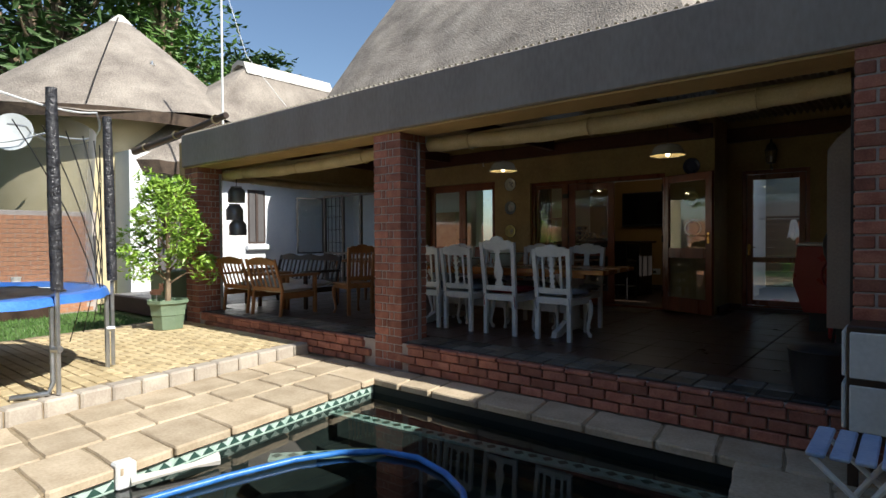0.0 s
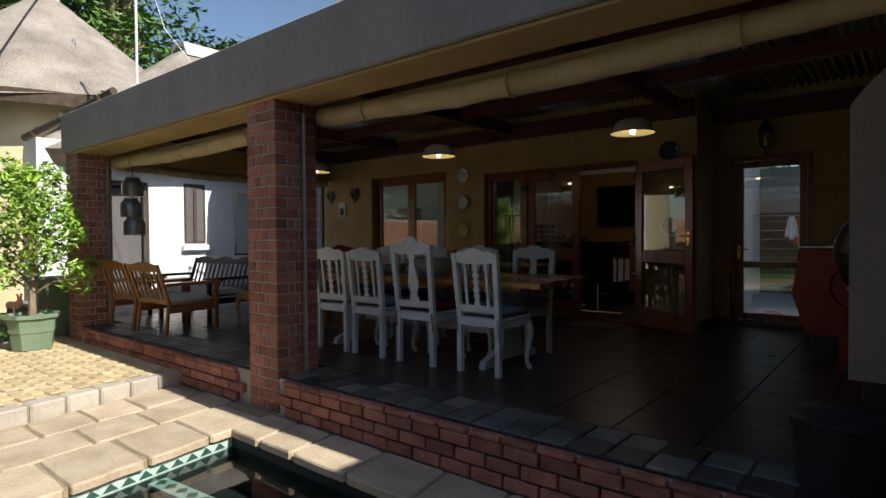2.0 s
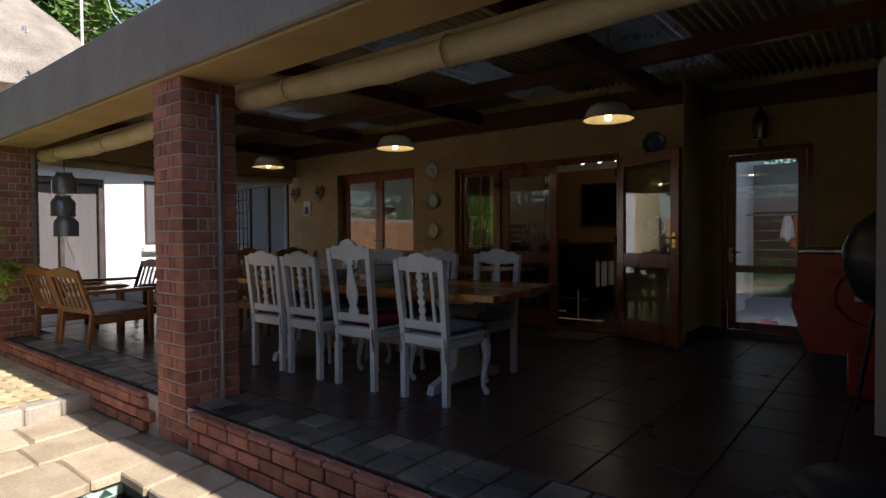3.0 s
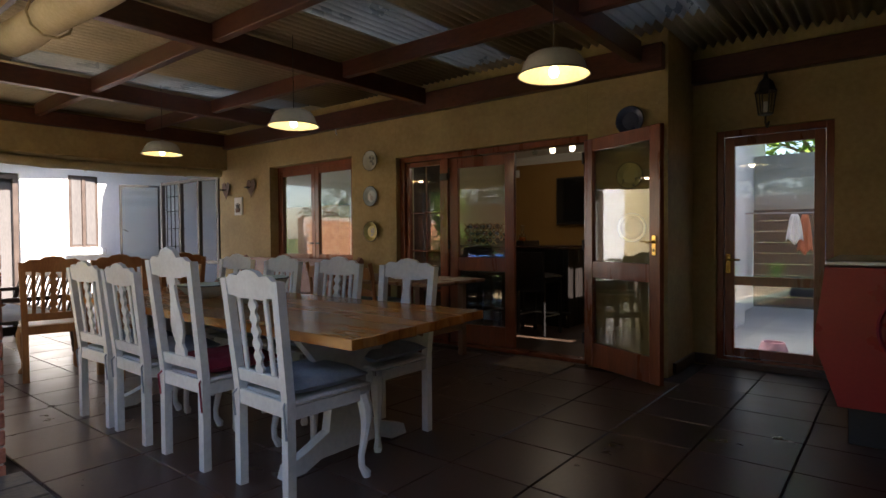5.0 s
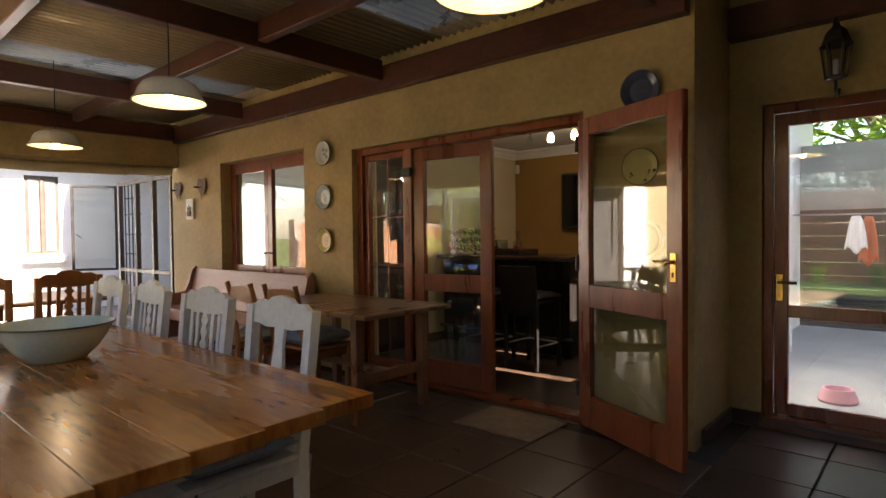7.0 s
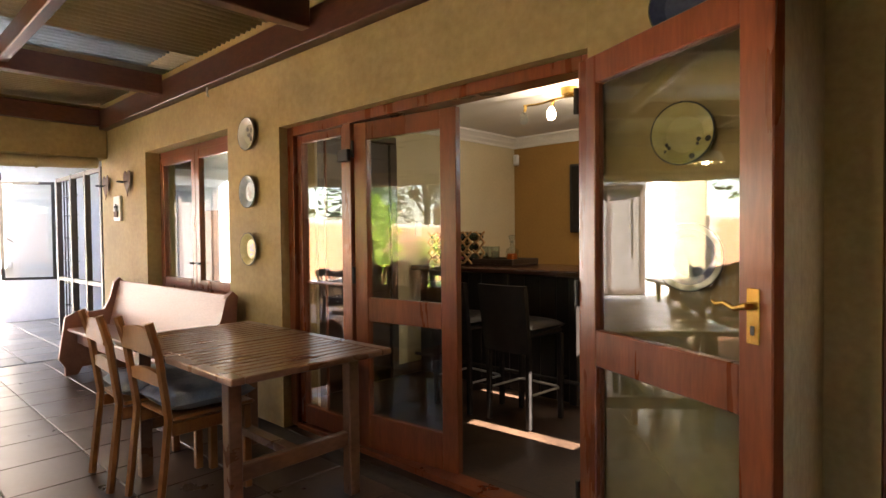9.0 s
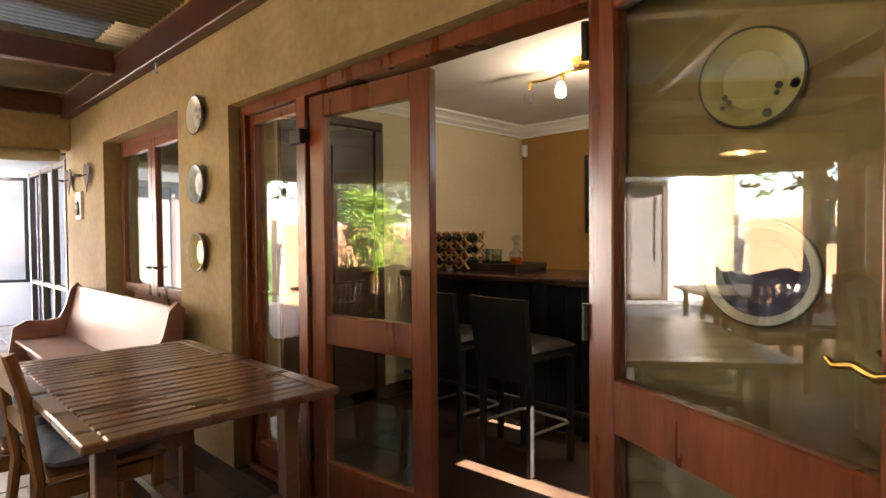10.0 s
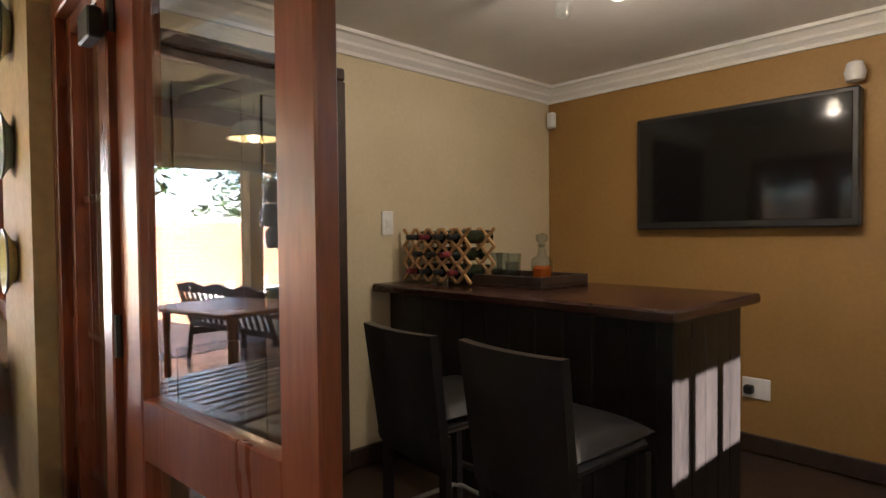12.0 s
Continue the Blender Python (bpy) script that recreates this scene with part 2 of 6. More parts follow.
M_SKIN = surf("soft_mat", (0.14, 0.10, 0.07), (0.22, 0.17, 0.12), 12, 0.95, bump=0.5)
M_WINE = surf("amber_spirit", (0.35, 0.07, 0.01), (0.42, 0.10, 0.015), 3, 0.1, bump=0)
M_CLOTHS = [surf("cloth_" + n, c, tuple(min(1, v * 1.3) for v in c), 8, 0.9) for n, c in (("coral", (0.6, 0.16, 0.08)), ("pink", (0.55, 0.3, 0.36)), ("lilac", (0.5, 0.45, 0.6)), ("white", (0.7, 0.7, 0.72)), ("mustard", (0.5, 0.27, 0.03)))]
M_LINING = surf("cream_enamel_lining", (0.62, 0.53, 0.30), (0.72, 0.63, 0.40), 5, 0.3)
G_PANE = glass("window_glass")
G_TUMBLER = glass("tumbler_glass", (0.86, 0.9, 0.9), 1.45)
G_WATER = glass("pool_water", (0.5, 0.6, 0.57), 1.33, 0.02)
E_BULB = glow("lit_bulb", (1.0, 0.8, 0.5), 3.0)
M_TRANSLUCENT = surf("translucent_roof_sheet", (0.30, 0.36, 0.42), (0.45, 0.5, 0.55), 3, 0.3)
M_TRANSLUCENT.node_tree.nodes["Principled BSDF"].inputs["Transmission Weight"].default_value = 0.2


# ---- mesh helpers ----
class G:
    """Collects vertices and faces of one mesh."""

    def __init__(self):
        self.v, self.f = [], []

    def add(self, vs, fs):
        k = len(self.v)
        self.v += [tuple(p) for p in vs]
        self.f += [[i + k for i in q] for q in fs]
        return self

    def box(self, x0, x1, y0, y1, z0, z1, c=0.004, m=None):
        """A box with chamfered edges."""
        c = min(c, (x1 - x0) * 0.4, (y1 - y0) * 0.4, (z1 - z0) * 0.4)
        lo, hi = (x0, y0, z0), (x1, y1, z1)
        vs, idx = [], {}
        for sx in (0, 1):
            for sy in (0, 1):
                for sz in (0, 1):
                    s = (sx, sy, sz)
                    for a in range(3):
                        p = [hi[i] if s[i] else lo[i] for i in range(3)]
                        for i in range(3):
                            if i != a:
                                p[i] += -c if s[i] else c
                        idx[s, a] = len(vs)
                        vs.append(Vector(p))
        fs = []
        for a in range(3):
            b, d = (a + 1) % 3, (a + 2) % 3
            for s in (0, 1):
                q = []
                for sb, sd in ((0, 0), (1, 0), (1, 1), (0, 1)):
                    k = [0, 0, 0]
                    k[a], k[b], k[d] = s, sb, sd
                    q.append(idx[tuple(k), a])
                fs.append(q if s else q[::-1])
            for sb in (0, 1):
                for sd in (0, 1):
                    k0, k1 = [0, 0, 0], [0, 0, 0]
                    k0[a], k1[a] = 0, 1
                    k0[b] = k1[b] = sb
                    k0[d] = k1[d] = sd
                    q = [idx[tuple(k0), b], idx[tuple(k1), b], idx[tuple(k1), d], idx[tuple(k0), d]]
                    fs.append(q if sb != sd else q[::-1])
        for s in [(i, j, k) for i in (0, 1) for j in (0, 1) for k in (0, 1)]:
            q = [idx[s, 0], idx[s, 1], idx[s, 2]]
            fs.append(q if sum(s) % 2 else q[::-1])
        if m is not None:
            vs = [m @ v for v in vs]
        return self.add(vs, fs)

    def tube(self, pts, r, n=8, caps=True, m=None):
        """A round bar along points; r: one radius or one per point."""
        pts = [Vector(p) for p in pts]
        rs = r if isinstance(r, (list, tuple)) else [r] * len(pts)
        vs, fs, up = [], [], None
        for i, p in enumerate(pts):
            d = (pts[min(i + 1, len(pts) - 1)] - pts[max(i - 1, 0)]).normalized()
            if up is None:
                up = Vector((0, 0, 1)) if abs(d.z) < 0.9 else Vector((1, 0, 0))
            a = d.cross(up).normalized()
            up = a.cross(d).normalized()
            for k in range(n):
                t = 2 * math.pi * k / n
                vs.append(p + rs[i] * (math.cos(t) * a + math.sin(t) * up))
        for i in range(len(pts) - 1):
            for k in range(n):
                fs.append([i * n + k, i * n + (k + 1) % n, (i + 1) * n + (k + 1) % n, (i + 1) * n + k])
        if caps:
            fs += [list(range(n))[::-1], [(len(pts) - 1) * n + k for k in range(n)]]
        if m is not None:
            vs = [m @ v for v in vs]
        return self.add(vs, fs)

    def lathe(self, prof, n=24, c=(0, 0, 0), m=None):
        """A turned shape from (radius, height) pairs."""
        vs, fs = [], []
        for r, z in prof:
            for k in range(n):
                t = 2 * math.pi * k / n
                vs.append(Vector((c[0] + r * math.cos(t), c[1] + r * math.sin(t), c[2] + z)))
        for i in range(len(prof) - 1):
            for k in range(n):
                fs.append([i * n + k, i * n + (k + 1) % n, (i + 1) * n + (k + 1) % n, (i + 1) * n + k])
        if m is not None:
            vs = [m @ v for v in vs]
        return self.add(vs, fs)

    def slab(self, outline, y0, y1, m=None):
        """An outline in x and z, given thickness along y."""
        k = len(outline)
        vs = [Vector((x, y0, z)) for x, z in outline] + [Vector((x, y1, z)) for x, z in outline]
        fs = [list(range(k)), list(range(k, 2 * k))[::-1]] + [[i, i + k, (i + 1) % k + k, (i + 1) % k] for i in range(k)]
        if m is not None:
            vs = [m @ v for v in vs]
        return self.add(vs, fs)

    def mesh(self, name, mat, smooth=False):
        me = bpy.data.meshes.new(name)
        me.from_pydata(self.v, [], self.f)
        me.materials.append(mat)
        if smooth:
            me.polygons.foreach_set("use_smooth", [True] * len(me.polygons))
            me.set_sharp_from_angle(angle=radians(40))
        me.update()
        return me


def part(name, g, mat, parent=None, label="", smooth=False, at=None):
    ob = new(name, g.mesh(name, mat, smooth))
    if parent is not None:
        ob.parent = parent
    if at is not None:
        ob.matrix_basis = at
    if label:
        ob["label"] = label
    return ob


def thing(name, label, category, at=None, group="", kind=""):
    ob = new(name)
    ob.empty_display_size = 0.1
    if at is not None:
        ob.matrix_basis = at
    return tagged(ob, label, category, group, kind)


def single(name, g, mat, label, category, kind="", smooth=False, at=None, group=""):
    return tagged(part(name, g, mat, None, "", smooth, at), label, category, group, kind)


def pieces(name, spots, parent, mat, size, c=0.006):
    """Alike pieces that share one mesh of that size, centred on its top face."""
    me = G().box(-size[0] / 2, size[0] / 2, -size[1] / 2, size[1] / 2, -size[2], 0, c).mesh(name, mat)
    for m in spots:
        ob = new(name, me)
        ob.parent = parent
        ob.matrix_basis = m


# ---- setting ----
FL = 0.30          # veranda floor
WY = 8.505         # veranda face of the back wall
PX0, PX1, PY0, PY1 = -4.13, -0.82, -3.0, 3.86   # pool
SK = 0.163         # the pool and its paving run askew to the house
SKEW = Matrix(((1, -SK, 0, SK * 3.8), (0, 1, 0, 0), (0, 0, 1, 0), (0, 0, 0, 1)))
SKA = math.atan(SK)


def skewed(x, y):
    return x + SK * (3.8 - y)



g = G()
xs, ys = (-400, PX0 - 0.02, PX1 + 0.02, 400), (-400, PY0 - 0.02, PY1 + 0.02, 400)
for i in range(3):
    for j in range(3):
        if (i, j) != (1, 1):
            g.add([(skewed(x, y), y, -0.03) for x, y in ((xs[i], ys[j]), (xs[i + 1], ys[j]), (xs[i + 1], ys[j + 1]), (xs[i], ys[j + 1]))], [[0, 1, 2, 3]])
ground = single("ground", g, M_GRASS, "green lawn stretching round the house", "lawn", "structure")

pool = thing("water", "dark still swimming pool water within stone coping", "pool", kind="structure")
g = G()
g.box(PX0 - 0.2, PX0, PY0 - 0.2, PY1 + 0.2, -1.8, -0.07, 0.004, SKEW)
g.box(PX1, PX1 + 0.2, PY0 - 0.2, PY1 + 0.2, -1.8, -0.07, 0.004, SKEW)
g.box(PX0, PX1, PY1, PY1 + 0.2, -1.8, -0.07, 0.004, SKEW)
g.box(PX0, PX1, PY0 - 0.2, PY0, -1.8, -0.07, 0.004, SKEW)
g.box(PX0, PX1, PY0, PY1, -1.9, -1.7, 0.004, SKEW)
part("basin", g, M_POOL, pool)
g = G().add([(skewed(x, y), y, -0.14) for x, y in ((PX0, PY0), (PX1, PY0), (PX1, PY1), (PX0, PY1))], [[0, 1, 2, 3]])
w = part("water_surface", g, G_WATER, pool, "still dark reflecting water")
w.visible_shadow = False
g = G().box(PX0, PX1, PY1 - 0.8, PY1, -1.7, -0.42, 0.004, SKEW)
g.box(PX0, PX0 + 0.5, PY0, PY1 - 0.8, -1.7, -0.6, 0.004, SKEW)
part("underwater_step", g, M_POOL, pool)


def mosaic(x0, y0, x1, y1, z, wdt):
    """A pale mosaic band with dark diamonds."""
    d = Vector((x1 - x0, y1 - y0, 0))
    ln, u = d.length, d.normalized()
    m = Matrix.Translation((x0, y0, z)) @ Matrix.Rotation(math.atan2(u.y, u.x), 4, "Z")
    b = part("mosaic_band", G().box(0, ln, -wdt / 2, wdt / 2, -0.02, 0, 0.002, m), M_MOSAIC, pool, "pale green mosaic band")
    g = G()
    n = int(ln / 0.11)
    for i in range(n):
        c = (i + 0.5) * ln / n
        vs = [m @ Vector(p) for p in ((c - 0.042, 0, 0.004), (c, -wdt * 0.36, 0.004), (c + 0.042, 0, 0.004), (c, wdt * 0.36, 0.004))]
        g.add(vs, [[0, 1, 2, 3]])
    part("mosaic_diamonds", g, M_MOSAICDK, b)


mosaic(-4.02, 3.265, -0.80, 3.585, -0.165, 0.12)
mosaic(-3.53, 2.28, -3.01, 2.85, -0.165, 0.12)
g = G()
for i in range(60):
    y = PY1 - 0.06 - i * 0.11
    g.add([(skewed(PX0 + 0.004, y), y, -0.13), (skewed(PX0 + 0.004, y - 0.05), y - 0.05, -0.08), (skewed(PX0 + 0.004, y - 0.1), y - 0.1, -0.13)], [[0, 1, 2]])
part("waterline_triangles", g, M_MOSAICDK, pool)
part("waterline_band", G().box(PX0 - 0.001, PX0 + 0.002, PY0, PY1, -0.145, -0.072, 0.0005, SKEW), M_MOSAIC, pool, "pale mosaic waterline")

# paving beds
single("pavement", G().box(-5.62, PX0 - 0.005, -4, 4.26, -0.12, -0.012, 0.004, SKEW).box(PX0 - 0.005, 1.6, PY1 + 0.005, 4.26, -0.12, -0.012, 0.004, SKEW).box(PX1 + 0.005, 1.6, -4, PY1 + 0.005, -0.12, -0.012, 0.004, SKEW), M_SAND, "sandy joints between sandstone pool pavers", "paving", "structure")
deck = bpy.data.objects["pavement"]
single("terrace", G().box(-9.2, -5.64, -2.0, 4.26, -0.1, 0.108, 0.004, SKEW), M_SAND, "raised terrace of yellow brick pavers", "paving", "structure")
terrace = bpy.data.objects["terrace"]
floor = single("floor", G().box(-8.9, 1.6, 4.275, 9.25, 0.0, FL - 0.012), M_GROUT, "dark brown tiled veranda floor", "floor", "structure")
side_floor = single("side_floor", G().box(-12.8, -8.9, 4.5, 11.5, 0.0, FL - 0.016), M_GROUT, "grey slate paving beside the veranda", "floor", "structure")
bar_floor = single("bar_floor", G().box(-5.6, -2.46, 8.80, 11.8, 0.0, FL - 0.01).box(-5.1, -2.9, 8.50, 8.80, 0.0, FL - 0.008), M_DARKWOOD, "dark polished wooden floor of the bar", "floor", "structure")

# back wall with window and folding-door openings (thickness 0.28)
g = G()
Y0, Y1 = WY, WY + 0.28
for x0, x1, z0, z1 in ((-8.85, -7.55, 0, 3.2), (-7.55, -5.88, 0, 1.08), (-7.55, -5.88, 2.41, 3.2), (-5.88, -5.15, 0, 3.2), (-5.15, -2.86, 2.32, 3.2), (-2.86, -2.18, 0, 3.2)):
    g.box(x0, x1, Y0, Y1, z0, z1, 0.001)
wall_back = single("wall_back", g, M_PLASTER, "ochre plastered veranda wall with soft edges", "wall", "structure")
single("wall_nib", G().box(-2.32, -2.18, Y1, 9.2, 0, 3.2, 0.001), M_PLASTER, "ochre plastered wall return beside the doors", "wall", "structure")
g = G()
for x0, x1, z0, z1 in ((-2.46, -1.99, 0, 3.2), (-1.99, -1.14, 2.33, 3.2), (-1.14, 1.6, 0, 3.2)):
    g.box(x0, x1, 9.2, 9.45, z0, z1, 0.001)
single("wall_yard_door", g, M_PLASTER, "ochre plastered wall around the back door", "wall", "structure")
# added out of view: its height sets where shade ends on the deck
single("wall_east", G().box(1.6, 1.9, -3.5, 9.45, 0, 4.05, 0.01), M_PLASTER, "unseen ochre plastered wing wall added to shade the deck", "wall", "structure")
single("baseboard", G().box(-2.175, -1.99, 9.17, 9.197, FL, FL + 0.09).box(-1.14, 1.6, 9.17, 9.197, FL, FL + 0.09).box(-2.177, -2.15, 8.62, 9.17, FL, FL + 0.09), M_TILE, "dark tile skirting along the wall", "skirting", "structure")

# bar room shell
single("wall_bar_west", G().box(-5.85, -5.6, Y1, 11.8, 0, 3.0, 0.001), M_CREAMWALL, "cream painted bar room wall", "wall", "structure")
single("wall_bar_north", G().box(-5.85, -2.34, 11.8, 12.05, 0, 3.0, 0.001), M_BROWNWALL, "ochre brown feature wall of the bar", "wall", "structure")
g = G()
# wall pieces round the window and two made-up slits that cast floor sun strips
SUN_SLITS = ((9.50, 9.62, 0, 1.2), (9.50, 9.62, 2.05, 3.0), (9.62, 10.15, 0, 3.0), (10.15, 11.3, 0, 1.95), (10.15, 11.3, 2.45, 3.0), (11.3, 11.34, 0, 3.0), (11.34, 11.43, 0, 1.3), (11.34, 11.43, 1.8, 3.0))
for y0, y1, z0, z1 in ((Y1, 9.50, 0, 3.0),) + SUN_SLITS + ((11.43, 11.8, 0, 3.0),):
    g.box(-2.46, -2.33, y0, y1, z0, z1, 0.001)
single("wall_bar_east", g, M_CREAMWALL, "cream wall with a side window and slits added for sun strips", "wall", "structure")
g = G()
# same openings outside, so the added slits let the sun through
for y0, y1, z0, z1 in ((9.46, 9.50, 0, 3.0),) + SUN_SLITS + ((11.43, 12.05, 0, 3.0),):
    g.box(-2.326, -2.305, y0, y1, z0, z1, 0.001)
single("wall_yard_side", g, M_WHITEWALL, "white rendered outside of the bar wall", "wall", "structure")
wb_ = thing("window_2", "small brown side window of the bar", "window", kind="structure")
# upright bars added to split the sun patch on the bar into strips
for yy in (10.15, 10.45, 10.72, 11.24):
    part("mullion", G().box(-2.42, -2.37, yy, yy + 0.06, 1.952, 2.448, 0.003), M_PANELDARK, wb_)
single("wall_bar_south", G().box(-5.6, -5.15, Y1, Y1 + 0.02, 0, 2.67, 0.001).box(-5.15, -2.86, Y1, Y1 + 0.02, 2.32, 2.67, 0.001).box(-2.86, -2.46, Y1, Y1 + 0.02, 0, 2.67, 0.001), M_CREAMWALL, "cream inside face of the door wall", "wall", "structure")
single("ceiling", G().box(-5.6, -2.46, Y1 + 0.02, 11.8, 2.67, 2.75, 0.001), M_CEIL, "smooth white bar room ceiling", "ceiling", "structure")
prof = [(0, 0), (0.018, 0.0), (0.022, 0.02), (0.05, 0.045), (0.055, 0.06), (0.085, 0.085), (0.105, 0.09), (0.105, 0.11), (0, 0.11)]
g = G()
mx = Matrix.Translation((-5.6, 0, 2.56))
g.slab(prof, Y1 + 0.03, 11.8, mx)
g.slab(prof, 0, 3.13, Matrix.Translation((-5.59, 11.8, 2.56)) @ Matrix.Rotation(radians(-90), 4, "Z"))
single("trim", g, M_CEIL, "white moulded ceiling cornice", "cornice", "structure")
single("bar_skirting", G().box(-5.6, -2.46, 11.775, 11.797, FL, FL + 0.1).box(-5.597, -5.575, 8.81, 11.77, FL, FL + 0.1), M_DARKWOOD, "dark wooden skirting board", "skirting", "structure")

# fascia, soffit, beams, roof sheets
single("fascia", G().box(-8.80, 1.6, 4.20, 4.64, 2.505, 3.0, 0.012), M_FASCIA, "weathered grey-brown plastered fascia beam", "fascia", "structure")
single("soffit", G().box(-8.76, 1.6, 4.23, 4.62, 2.482, 2.503, 0.004), M_SOFFIT, "ochre underside of the fascia beam", "soffit", "structure")
single("side_beam", G().box(-8.86, -8.62, 4.63, WY - 0.004, 2.45, 3.0, 0.01), M_PLASTER, "ochre plastered beam over the side opening", "beam", "structure")
single("wall_plate", G().box(-8.6, -2.2, WY - 0.09, WY - 0.003, 2.75, 2.95, 0.006).box(-2.17, 1.6, 9.1, 9.197, 2.75, 2.95, 0.006), M_BEAM, "dark red stained wall plate beam", "beam", "structure")
single("side_plate", G().box(-8.61, -8.52, 4.63, WY - 0.1, 2.78, 2.95, 0.006), M_BEAM, "dark red stained side beam", "beam", "structure")
for x in (-6.88, -4.66, -2.4, -0.2):
    y1 = WY - 0.1 if x < -2.2 else 9.1
    single("rafter", G().box(x - 0.045, x + 0.045, 4.63, y1, 2.82, 2.985, 0.006), M_BEAM, "dark red stained roof rafter", "beam", "structure")
for y in (4.9, 6.07, 7.3):
    single("purlin", G().box(-8.5, 1.6, y - 0.035, y + 0.035, 2.86, 3.0, 0.006), M_BEAM, "dark red stained roof purlin", "beam", "structure")


def sheet(name, x0, x1, mat, label, y0=4.3, y1=9.25):
    g = G()
    n = max(8, int((x1 - x0) / 0.0127))
    vs, fs = [], []
    for i in range(n + 1):
        x = x0 + (x1 - x0) * i / n
        z = 3.03 + 0.026 * math.cos(2 * math.pi * x / 0.076)
        vs += [(x, y0, z + 0.01 * (y0 - 4.3)), (x, y1, z + 0.01 * (y1 - 4.3))]
    for i in range(n):
        fs.append([2 * i, 2 * i + 1, 2 * i + 3, 2 * i + 2])
    ob = single(name, g.add(vs, fs), mat, label, "roof", "structure", True)
    mo = ob.modifiers.new("thick", "SOLIDIFY")
    mo.thickness = 0.002
    return ob


edges = [-8.9, -8.2, -7.55, -6.92, -6.35, -5.6, -4.8, -4.05, -3.45, -2.5, -1.8, -1.1, -0.4, 0.4, 1.6]
CLEAR = (-6.92, -4.05, -2.5)
for a, b in zip(edges, edges[1:]):
    if a in CLEAR:
        sheet("roof_light", a, b, M_TRANSLUCENT, "translucent corrugated roof sheet", 5.4 if a != -2.5 else 6.6, 8.3)
        sheet("roof_sheet", a, b, M_SHEET, "grey corrugated roof sheet", 4.3, 5.4 if a != -2.5 else 6.6)
        sheet("roof_sheet", a, b, M_SHEET, "grey corrugated roof sheet", 8.3, 9.25)
    else:
        sheet("roof_sheet", a, b, M_SHEET, "grey corrugated roof sheet")


# ---- thatched roofs ----
def hip(name, x0, x1, y0, y1, ze, rx0, rx1, ry0, ry1, zr, label, thick=0.28):
    """A hipped thatch roof with a soft uneven skin."""
    corners = [Vector(p) for p in ((x0, y0, ze), (x1, y0, ze), (x1, y1, ze), (x0, y1, ze))]
    tops = [Vector(p) for p in ((rx0, ry0, zr), (rx1, ry0, zr), (rx1, ry1, zr), (rx0, ry1, zr))]
    th = thing(name, label, "roof", kind="structure")
    g, n, k = G(), 26, 30
    ring = []
    for s in range(4):
        for i in range(k):
            ring.append((s, i / k))
    vs, fs = [], []
    for j in range(n + 1):
        v = j / n
        for s, u in ring:
            a, b = corners[s].lerp(corners[(s + 1) % 4], u), tops[s].lerp(tops[(s + 1) % 4], u)
            p = a.lerp(b, v)
            cx = a.lerp(b, 0.5)
            # rounded hips and gentle swell
            e = min(u, 1 - u)
            inn = (tops[0] + tops[2]) / 2 - p
            inn.z = 0
            p = p + inn.normalized() * (0.5 * max(0, 0.12 - e) / 0.12) * (1 - v)
            p.z += 0.12 * math.sin(math.pi * v) + 0.10 * noise.noise(p * 0.6) + 0.035 * noise.noise(p * 2.5)
            vs.append(p)
    m = len(ring)
    for j in range(n):
        for i in range(m):
            fs.append([j * m + i, j * m + (i + 1) % m, (j + 1) * m + (i + 1) % m, (j + 1) * m + i])
    part("thatch", g.add(vs, fs), M_THATCH, th, "weathered grey-brown thatch", True)
    skin = vs
    g = G()
    vs, fs = [], []
    c = sum(tops, Vector()) / 4
    low = [Vector(p) for p in skin[:m]]
    for p in low:
        d = c - p
        d.z = 0
        d.normalize()
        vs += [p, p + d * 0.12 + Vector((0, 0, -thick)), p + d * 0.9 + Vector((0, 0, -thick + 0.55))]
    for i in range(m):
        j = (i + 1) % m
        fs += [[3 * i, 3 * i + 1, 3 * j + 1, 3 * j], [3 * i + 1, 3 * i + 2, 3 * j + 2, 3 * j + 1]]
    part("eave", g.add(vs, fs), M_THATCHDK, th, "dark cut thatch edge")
    return th


main_roof = hip("thatched_roof", -12.7, -1.9, 8.4, 16.5, 3.6, -11.4, -4.6, 12.2, 12.9, 8.8, "large weathered thatched roof above the veranda")
side_roof = hip("thatched_roof", -17.6, -12.3, 5.0, 14.0, 3.15, -14.3, -13.9, 8.6, 11.0, 6.1, "smaller thatched roof of the white wing")
g = G()
g.slab([(-0.45, -0.3), (-0.28, 0.04), (0, 0.12), (0.28, 0.04), (0.45, -0.3), (0.25, -0.08), (0, 0.0), (-0.25, -0.08)], 8.3, 11.2, Matrix.Translation((-14.1, 0, 6.1)))
part("ridge_cap", g, M_CEMENT, side_roof, "pale cement ridge cap")
g = G().slab([(-0.4, -0.28), (-0.25, 0.04), (0, 0.12), (0.25, 0.04), (0.4, -0.28), (0.2, -0.06), (0, 0.0), (-0.2, -0.06)], -11.5, -4.5, Matrix.Translation((0, 12.55, 8.82)) @ Matrix.Rotation(radians(-90), 4, "Z"))
part("ridge_cap", g, M_CEMENT, main_roof, "pale cement ridge cap")

